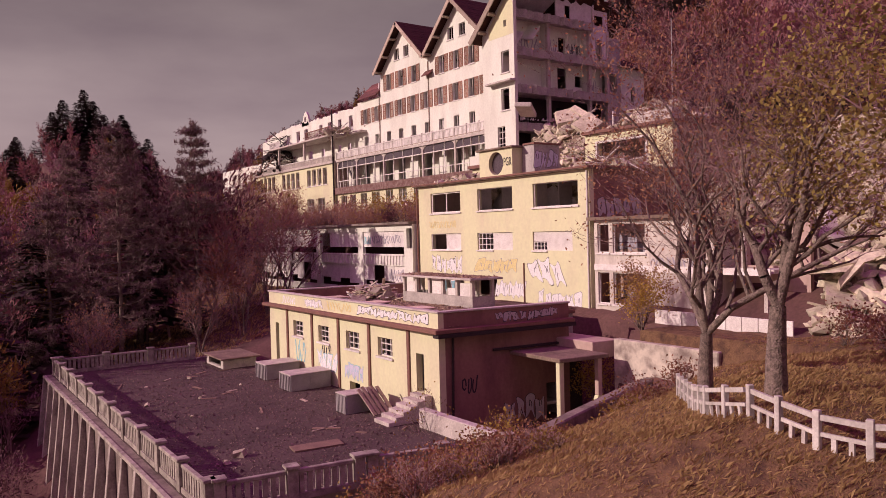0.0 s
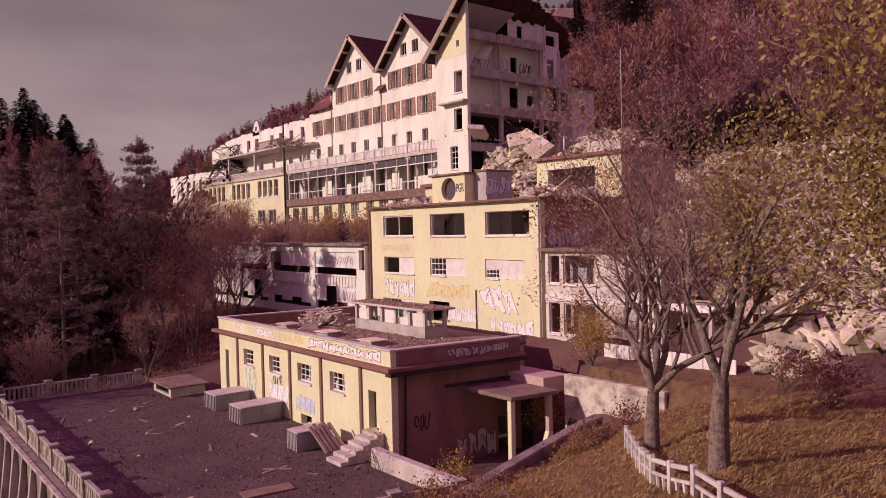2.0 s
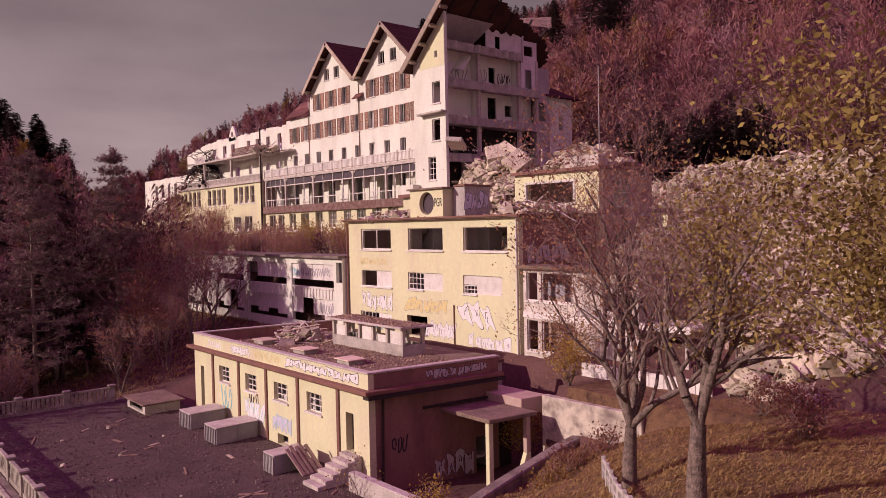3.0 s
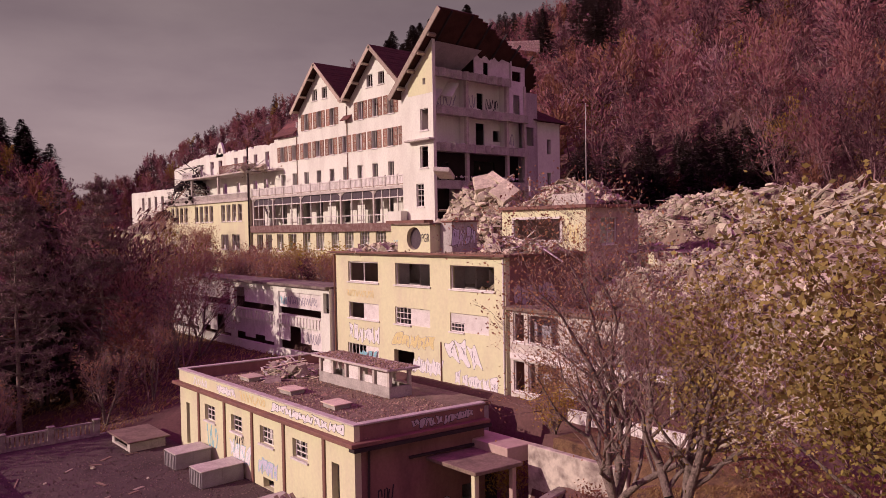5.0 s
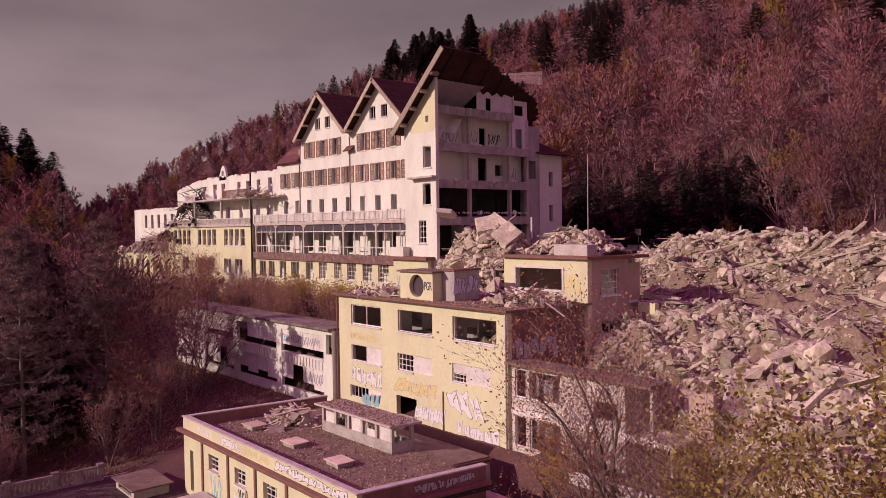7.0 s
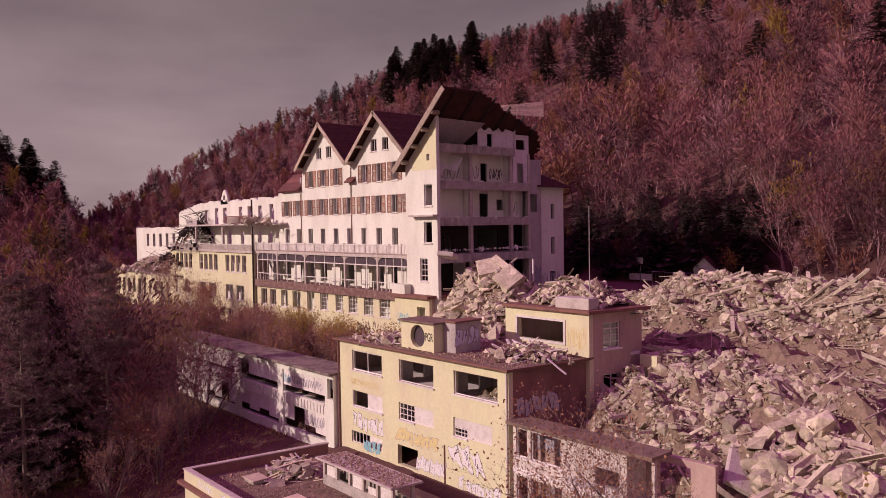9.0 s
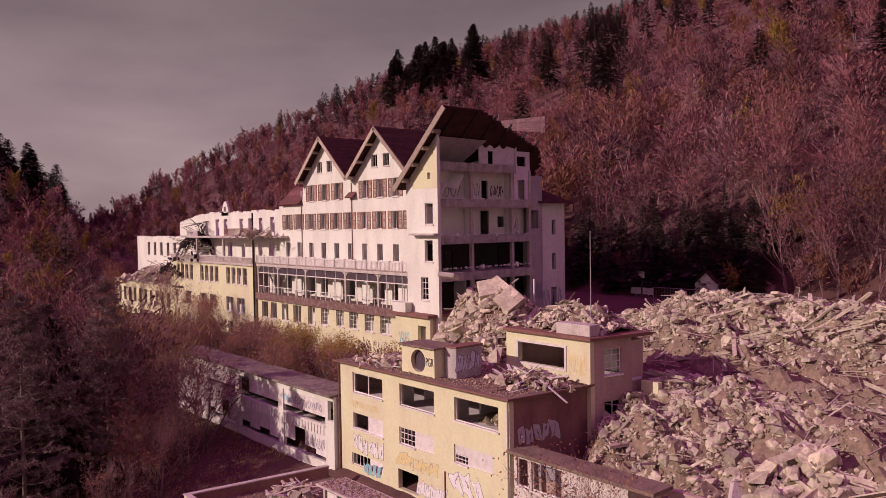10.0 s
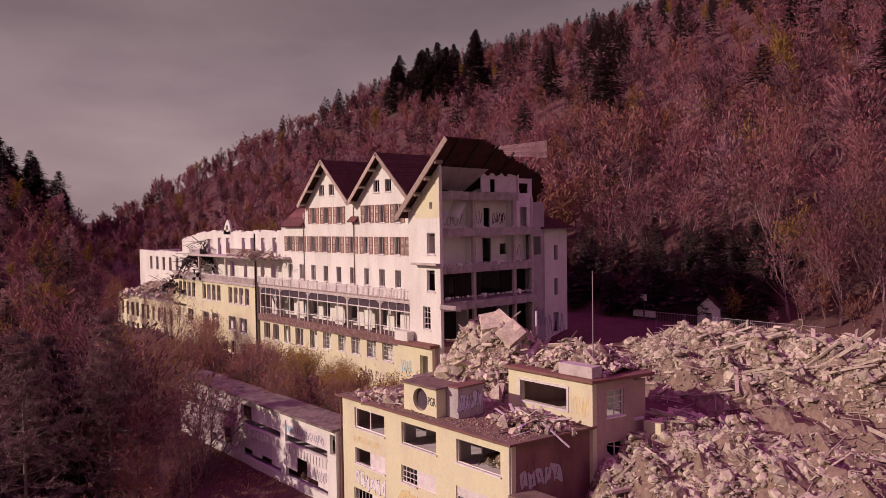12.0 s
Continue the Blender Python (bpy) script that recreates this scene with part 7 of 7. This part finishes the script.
tubepart("downpipe", (EX - 0.1, EY0 - 0.05, 9.5), (EX - 0.1, EY0 - 0.05, 27.2), 0.11, CHAR, east, "dark downpipe")
# lath panel left of the rear roof, lifted by the collapse
lath = thing("roof_panel", "loose panel of bleached roof laths lifted off the ridge", "roof panel")
c0, c1, c2, c3 = Vector((57.5, 56.5, 35.4)), Vector((64.2, 54.8, 35.3)), Vector((67.6, 57.8, 37.7)), Vector((60.0, 59.0, 36.6))
for k in range(16):
    t0, t1 = k / 16, (k + 0.72) / 16
    bm = bmesh.new()
    vs = [bm.verts.new(c0.lerp(c3, t) if e == 0 else c1.lerp(c2, t)) for t in (t0, t1) for e in (0, 1)]
    bm.faces.new([vs[0], vs[1], vs[3], vs[2]])
    bmesh.ops.solidify(bm, geom=bm.faces[:], thickness=0.05)
    part("lath", bm, LATHWOOD, lath)
for t in (0.05, 0.5, 0.95):
    tubepart("rafter", c0.lerp(c1, t) - Vector((0, 0, 0.15)), c3.lerp(c2, t) - Vector((0, 0, 0.15)), 0.08, PALEWOOD, lath, sides=4)
# low tiled eave left of the gables
for i, (y0, y1) in enumerate(((82.2, 87.2), (70.4, 71.9))):
    mm = Matrix.Translation((49.7, 0, 28.3 if i == 0 else 28.7)) @ Matrix.Rotation(radians(-42), 4, "Y")
    for k in range(6):
        boxpart("tile_course", (0.55 * k, y0, 0.0, 0.55 * (k + 1) + 0.02, y1, 0.12 + 0.02 * (k % 2)), REDTILE, main, "red tiled low eave", m=mm) if i == 0 or k < 3 else None


# ---- painted scrawls ----
def paint(name, col):
    return surface(name, col, tuple(c * 0.8 for c in col), 0.5, 20, 0.6, 0.0, 0.5)


P_WHITE, P_BLACK, P_CYAN, P_YEL, P_GREY, P_PINK, P_RED, P_LILAC = (paint(n, c) for n, c in (("white_spray", (0.82, 0.80, 0.80)), ("black_spray", (0.04, 0.03, 0.04)), ("cyan_spray", (0.22, 0.55, 0.62)), ("mustard_spray", (0.74, 0.63, 0.30)), ("grey_spray", (0.36, 0.33, 0.38)), ("pale_lilac_spray", (0.62, 0.60, 0.72)), ("red_spray", (0.55, 0.10, 0.10)), ("dusty_lilac_spray", (0.55, 0.48, 0.50))))


def ribbon(bm, pts, w, put, lift):
    """A flat stroke through the points, as one strip."""
    left, right = [], []
    for k, (x, z) in enumerate(pts):
        (ax, az), (bx, bz) = pts[max(k - 1, 0)], pts[min(k + 1, len(pts) - 1)]
        L = math.hypot(bx - ax, bz - az) or 1e-6
        nx, nz = -(bz - az) / L * w, (bx - ax) / L * w
        left.append(bm.verts.new(put(x + nx, z + nz, lift)))
        right.append(bm.verts.new(put(x - nx, z - nz, lift + 0.0002)))
    for k in range(len(pts) - 1):
        bm.faces.new([left[k], left[k + 1], right[k + 1], right[k]])


def smoothed(pts):
    """Corners cut twice, so that a stroke runs in bows."""
    for _ in range(2):
        cutc = [pts[0]]
        for (ax, az), (bx, bz) in zip(pts, pts[1:]):
            cutc += [(ax * 0.75 + bx * 0.25, az * 0.75 + bz * 0.25), (ax * 0.25 + bx * 0.75, az * 0.25 + bz * 0.75)]
        pts = cutc + [pts[-1]]
    return pts


def scrawl(parent, axis, p, u0, u1, z0, z1, fill, line, seed, n=5, label="spray-painted scrawl"):
    """A tag of fat, leaning, crowded shapes with a dark rim and inner slits, or of thin looping lines. No letters."""
    r = random.Random(seed)
    n = int(n * (1.7 if fill is None or line is None else 1.15))
    w = (u1 - u0) / n

    def put(u, z, lift):
        return (p - 0.006 - lift, u, z) if axis == "x" else (u, p - 0.006 - lift, z)

    lean = r.uniform(-0.25, 0.25)
    for k in range(n):
        c, m_, H = u0 + w * (k + 0.5), (z0 + z1) / 2 + r.uniform(-0.06, 0.06) * (z1 - z0), (z1 - z0) * r.uniform(0.40, 0.5)
        if fill is None or line is None:
            pts = []
            turn = r.choice((-1, 1))
            for a in range(9):
                t = a / 8
                pts.append((c + w * (0.42 * math.cos(t * 5.0 * turn + k) + 0.25 * (t - 0.5)), m_ + H * (0.9 * math.sin(t * (4.2 + r.uniform(0, 2.5)) + k * 1.3))))
            bm = bmesh.new()
            ribbon(bm, smoothed(pts), min(0.05, 0.09 * w + 0.01), put, 0.002 + 0.0006 * k)
            part("graffiti", bm, fill or line, parent, label)
            continue
        half = w * r.uniform(0.45, 0.7)
        tip = r.uniform(-0.35, 0.35)
        corners = [(-1, -1), (-0.3, -r.uniform(0.5, 1.2)), (r.uniform(-0.1, 0.2), -r.uniform(0.1, 0.9)), (r.uniform(0.5, 1.1), -r.uniform(0.7, 1.3)), (r.uniform(0.3, 1.2), r.uniform(-0.3, 0.3)), (r.uniform(0.6, 1.2), r.uniform(0.5, 1.2)), (r.uniform(-0.2, 0.3), r.uniform(0.2, 1.0)), (-r.uniform(0.7, 1.1), r.uniform(0.6, 1.2)), (-r.uniform(0.35, 1.0), r.uniform(-0.2, 0.2))]
        ring_ = [(c + half * (a + tip * b) + lean * b * H, m_ + 0.88 * H * (b + 0.3 * tip * a)) for a, b in corners]
        for _ in range(2):
            ring_ = [(p0[0] * f + p1[0] * (1 - f), p0[1] * f + p1[1] * (1 - f)) for p0, p1 in zip(ring_, ring_[1:] + ring_[:1]) for f in (0.75, 0.25)]
        bm = bmesh.new()
        bm.faces.new([bm.verts.new(put(c + (u - c) * (1 + 0.035 / half), m_ + (z - m_) * (1 + 0.04 / H), 0.003 + 0.0012 * k)) for u, z in ring_])
        g_ = part("graffiti", bm, line, parent, label)
        for _ in range(2):
            bm = bmesh.new()
            a, b = r.uniform(-0.35, 0.35), r.uniform(-0.5, 0.2)
            ribbon(bm, smoothed([(c + half * a + lean * b * H, m_ + H * b), (c + half * (a + r.uniform(-0.15, 0.15)), m_ + H * (b + 0.25)), (c + half * (a + r.uniform(-0.3, 0.3)), m_ + H * (b + 0.45))]), 0.022, put, 0.0042 + 0.0012 * k)
            part("graffiti_slit", bm, line, g_)
        bm = bmesh.new()
        bm.faces.new([bm.verts.new(put(u, z, 0.0036 + 0.0012 * k)) for u, z in ring_])
        part("graffiti_fill", bm, fill, g_)


scrawl(annex, "x", AX - 0.02, 31.2, 38.4, 6.4, 7.05, P_WHITE, P_BLACK, 1, 9)
scrawl(annex, "x", AX - 0.02, 43.0, 45.6, 6.4, 7.02, P_WHITE, P_GREY, 2, 5)
scrawl(annex, "x", AX - 0.02, 47.0, 49.2, 6.42, 7.0, P_WHITE, None, 3, 4)
scrawl(annex, "x", AX - 0.02, 39.2, 42.4, 6.45, 7.0, P_YEL, None, 30, 5)
scrawl(annex, "x", AX, 41.2, 43.9, 2.5, 4.1, P_WHITE, P_CYAN, 4, 4)
scrawl(annex, "x", AX, 42.0, 43.2, 3.4, 4.3, P_BLACK, None, 5, 3)
scrawl(annex, "x", AX, 45.6, 47.2, 2.6, 4.2, P_CYAN, None, 6, 2)
scrawl(annex, "x", AX, 38.0, 40.2, 2.5, 3.7, P_PINK, P_CYAN, 7, 4)
scrawl(annex, "y", AY0 - 0.02, 25.6, 29.4, 6.42, 7.0, P_LILAC, P_BLACK, 8, 7)
scrawl(annex, "y", AY0, 26.1, 28.5, 1.0, 2.75, P_LILAC, P_BLACK, 9, 4)
scrawl(annex, "y", AY0, 23.6, 24.5, 2.9, 3.9, P_BLACK, None, 10, 2)
scrawl(block, "x", BX, 46.0, 50.0, 7.75, 9.35, P_WHITE, P_BLACK, 11, 6)
scrawl(block, "x", BX, 46.3, 48.6, 6.25, 7.4, P_CYAN, P_GREY, 12, 4)
scrawl(block, "x", BX, 39.6, 44.2, 7.9, 9.3, P_YEL, P_GREY, 13, 5)
scrawl(block, "x", BX, 38.9, 42.0, 6.2, 7.7, P_WHITE, P_GREY, 14, 6)
scrawl(block, "x", BX, 35.2, 38.4, 7.3, 9.4, P_WHITE, P_BLACK, 15, 3)
scrawl(block, "x", BX, 33.6, 37.6, 5.9, 7.2, P_WHITE, P_GREY, 16, 6)
scrawl(block, "x", BX, 46.6, 50.2, 11.3, 11.9, None, P_YEL, 17, 8)
scrawl(block, "y", BY0, 36.1, 39.4, 11.5, 13.1, P_LILAC, P_BLACK, 18, 5)
scrawl(upper, "x", CX, 31.9, 33.5, 15.2, 16.9, None, P_YEL, 19, 4)
scrawl(stack, "y", 39.3, 37.1, 39.3, 15.1, 16.8, P_PINK, P_BLACK, 20, 4)
scrawl(loggia, "x", 37.28, 21.6, 23.9, 6.2, 7.4, P_CYAN, P_RED, 41, 3)
scrawl(annex2, "x", 46.3, 56.3, 57.9, 14.2, 15.6, P_CYAN, None, 21, 3)
scrawl(wing, "x", GX + 0.12, 54.0, 58.8, 10.1, 10.9, None, P_GREY, 22, 9)
scrawl(wing, "x", GX + 0.12, 59.0, 60.2, 10.0, 10.8, None, P_CYAN, 24, 3)
scrawl(wing, "x", GX + 0.12, 53.6, 56.0, 6.9, 8.0, None, P_GREY, 23, 5)
scrawl(main, "y", 53.9, 60.7, 62.4, 17.2, 19.6, P_GREY, P_BLACK, 47, 3)
scrawl(main, "y", 54.3, 63.0, 66.2, 16.0, 18.6, None, P_GREY, 48, 5)
for k, (x0, x1, z0) in enumerate(((52.6, 54.2, 28.2), (55.6, 57.4, 28.2), (49.0, 51.6, 28.1), (50.0, 51.5, 32.0), (57.9, 59.6, 24.8))):
    scrawl(main, "y", 54.6, x0, x1, z0, z0 + 1.4, P_BLACK if k % 2 else P_GREY, None, 40 + k, 3)
for i in range(2):
    scrawl(loggia, "x", 37.3, 28.4, 32.0, 9.3 - 3.2 * i, 11.0 - 3.2 * i, P_GREY, P_BLACK, 60 + i, 4)
scrawl(loggia, "x", 37.3, 21.0, 24.0, 5.95, 7.4, P_CYAN, P_RED, 70, 4)
scrawl(loggia, "x", 35.5, 24.6, 28.2, 8.5, 9.4, None, P_GREY, 71, 6)
curve = bpy.data.curves.new("lettering", "FONT")
curve.body, curve.size, curve.extrude = "PGR", 0.85, 0.004
tmp = bpy.data.objects.new("lettering", curve)
letters = new("lettering", bpy.data.meshes.new_from_object(tmp))
bpy.data.objects.remove(tmp)
letters.data.materials.append(P_BLACK)
letters.parent = housing
letters.matrix_world = Matrix.Translation((36.085, 41.55, 15.6)) @ Matrix(((0, 0, -1, 0), (-1, 0, 0, 0), (0, 1, 0, 0), (0, 0, 0, 1))) @ Matrix.Diagonal((0.55, 1, 1, 1))
letters["label"] = "black sprayed letters"


# ---- end walls that run a little askew of the fronts ----
def askew(o, x0, k=0.14):
    seen = set()
    for c in o.children_recursive:
        if c.type != "MESH" or c.data.name in seen:
            continue
        seen.add(c.data.name)
        co = np.empty(len(c.data.vertices) * 3, dtype=np.float32)
        c.data.vertices.foreach_get("co", co)
        co = co.reshape(-1, 3)
        co[:, 1] -= k * (co[:, 0] - x0)
        c.data.vertices.foreach_set("co", co.ravel())
        c.data.update()


# the long wing stands back, nearly flush with the veranda
for c in east.children_recursive:
    if c.type != "MESH" or c.name.startswith(("upper_wall", "torn_gable")):
        continue
    if c.name.startswith("baluster"):
        c.location.y *= 1.0459
        if c.data.get("set_back"):
            continue
        c.data["set_back"] = 1
    co = np.empty(len(c.data.vertices) * 3, dtype=np.float32)
    c.data.vertices.foreach_get("co", co)
    co = co.reshape(-1, 3)
    if co[:, 0].min() > 50.1:
        continue
    if not c.name.startswith("baluster"):
        co[:, 1] = co[:, 1] * 1.0459
    co[:, 0] += 2.0 * np.clip((50.25 - co[:, 0]) / 2.6, 0, 1)
    co[:, 2] += (co[:, 2] - 20.5) * 0.04
    c.data.vertices.foreach_set("co", co.ravel())
    c.data.update()

for o_, x0, k in ((annex, AX, 0.14), (lantern, 28.95, 0.14), (canopy, 26.4, 0.15), (block, BX, 0.14), (upper, CX, 0.2)):
    askew(o_, x0, k)


# ---- dry grass ----
def grass(name, label, n, x0, x1, y0, y1, seed, h, keep, width=0.02):
    rs = np.random.RandomState(seed)
    x, y = rs.uniform(x0, x1, n), rs.uniform(y0, y1, n)
    k = keep(x, y) & (np.sin(x * 1.7 + 2 * np.sin(y * 0.9)) * np.sin(y * 1.3) + rs.normal(0, 0.6, n) > -1.0)
    x, y = x[k], y[k]
    n = len(x)
    P = np.stack([x, y, np.where(y < 25, turf_z(x, y) - 0.02, ground_z(x, y))], -1)
    clump = 0.45 + 0.85 * (0.5 + 0.5 * np.sin(x * 3.1 + 2.2 * np.sin(y * 2.3)) * np.sin(y * 2.9 + 1.7 * np.sin(x * 1.9)))
    d = np.stack([rs.normal(0.25, 0.5, n), rs.normal(-0.25, 0.5, n), np.full(n, 0.7)], -1)
    d /= np.linalg.norm(d, axis=1, keepdims=True)
    e = np.cross(d, rs.normal(0, 1, (n, 3)))
    e /= np.linalg.norm(e, axis=1, keepdims=True)
    L = (h * clump * rs.uniform(0.4, 1.3, n))[:, None]
    bend = np.stack([rs.normal(0.1, 0.12, n), rs.normal(-0.1, 0.12, n), np.full(n, -0.06)], -1) * (L * 1.2)
    V = np.stack([P - e * width, P + e * width, P + d * L * 0.6 + e * width * 0.7, P + d * L + bend], 1)
    return tagged(new(name, from_arrays(name, V.reshape(-1, 3), np.arange(n * 4).reshape(-1, 4), GRASS)), label, "grass", kind="stuff")


grass("dry_grass", "tawny dry grass on the bank below the fence", 90000, 10, 30, 4, 23.5, 1, 0.19, lambda x, y: y < 22.0 + 0.155 * (x - 18), 0.009)
grass("dry_grass", "tawny dry grass round the lawn and upper bank", 26000, 22, 34, 2, 20, 2, 0.12, lambda x, y: x > 0, 0.012)
grass("dry_grass", "rough grass on the lawn before the gallery wing", 15000, 10, 35, 59, 92, 3, 0.35, lambda x, y: x > 0, 0.03)
grass("dry_grass", "rough grass on the upper bank", 8000, 37.8, 46, 53, 112, 4, 0.5, lambda x, y: x > 0, 0.035)
rs_l = np.random.RandomState(15)
lx, ly = rs_l.uniform(10, 33, 26000), rs_l.uniform(2, 21.5, 26000)
k_ = np.sin(lx * 1.3 + np.sin(ly * 1.1)) * np.sin(ly * 0.9) + rs_l.normal(0, 0.5, 26000) > -0.2
lx, ly = lx[k_], ly[k_]
V, F = kites(rs_l, np.stack([lx, ly, turf_z(lx, ly) + 0.03], -1), 0.024, 0.8)
tagged(new("leaf_litter", from_arrays("leaf_litter", V, F, LEAF_OCHRE)), "fallen ochre leaves strewn over the turf", "leaves", kind="stuff")
rs_s = np.random.RandomState(12)
spots = [(rs_s.uniform(-6, 7.2), rs_s.uniform(22, 66), rs_s.uniform(0.35, 0.62), int(rs_s.uniform() < 0.3), True) for _ in range(46)]
woods("thicket", "dark thicket of saplings below the terrace wall", spots, 9)
spots = [(rs_s.uniform(38.4, 44.6), rs_s.uniform(54.5, 98), rs_s.uniform(0.18, 0.33), 3 if k % 3 else 0, False) for k in range(75)]
woods("thicket", "dense bare brown scrub between the gallery wing and the basement front", spots, 10)
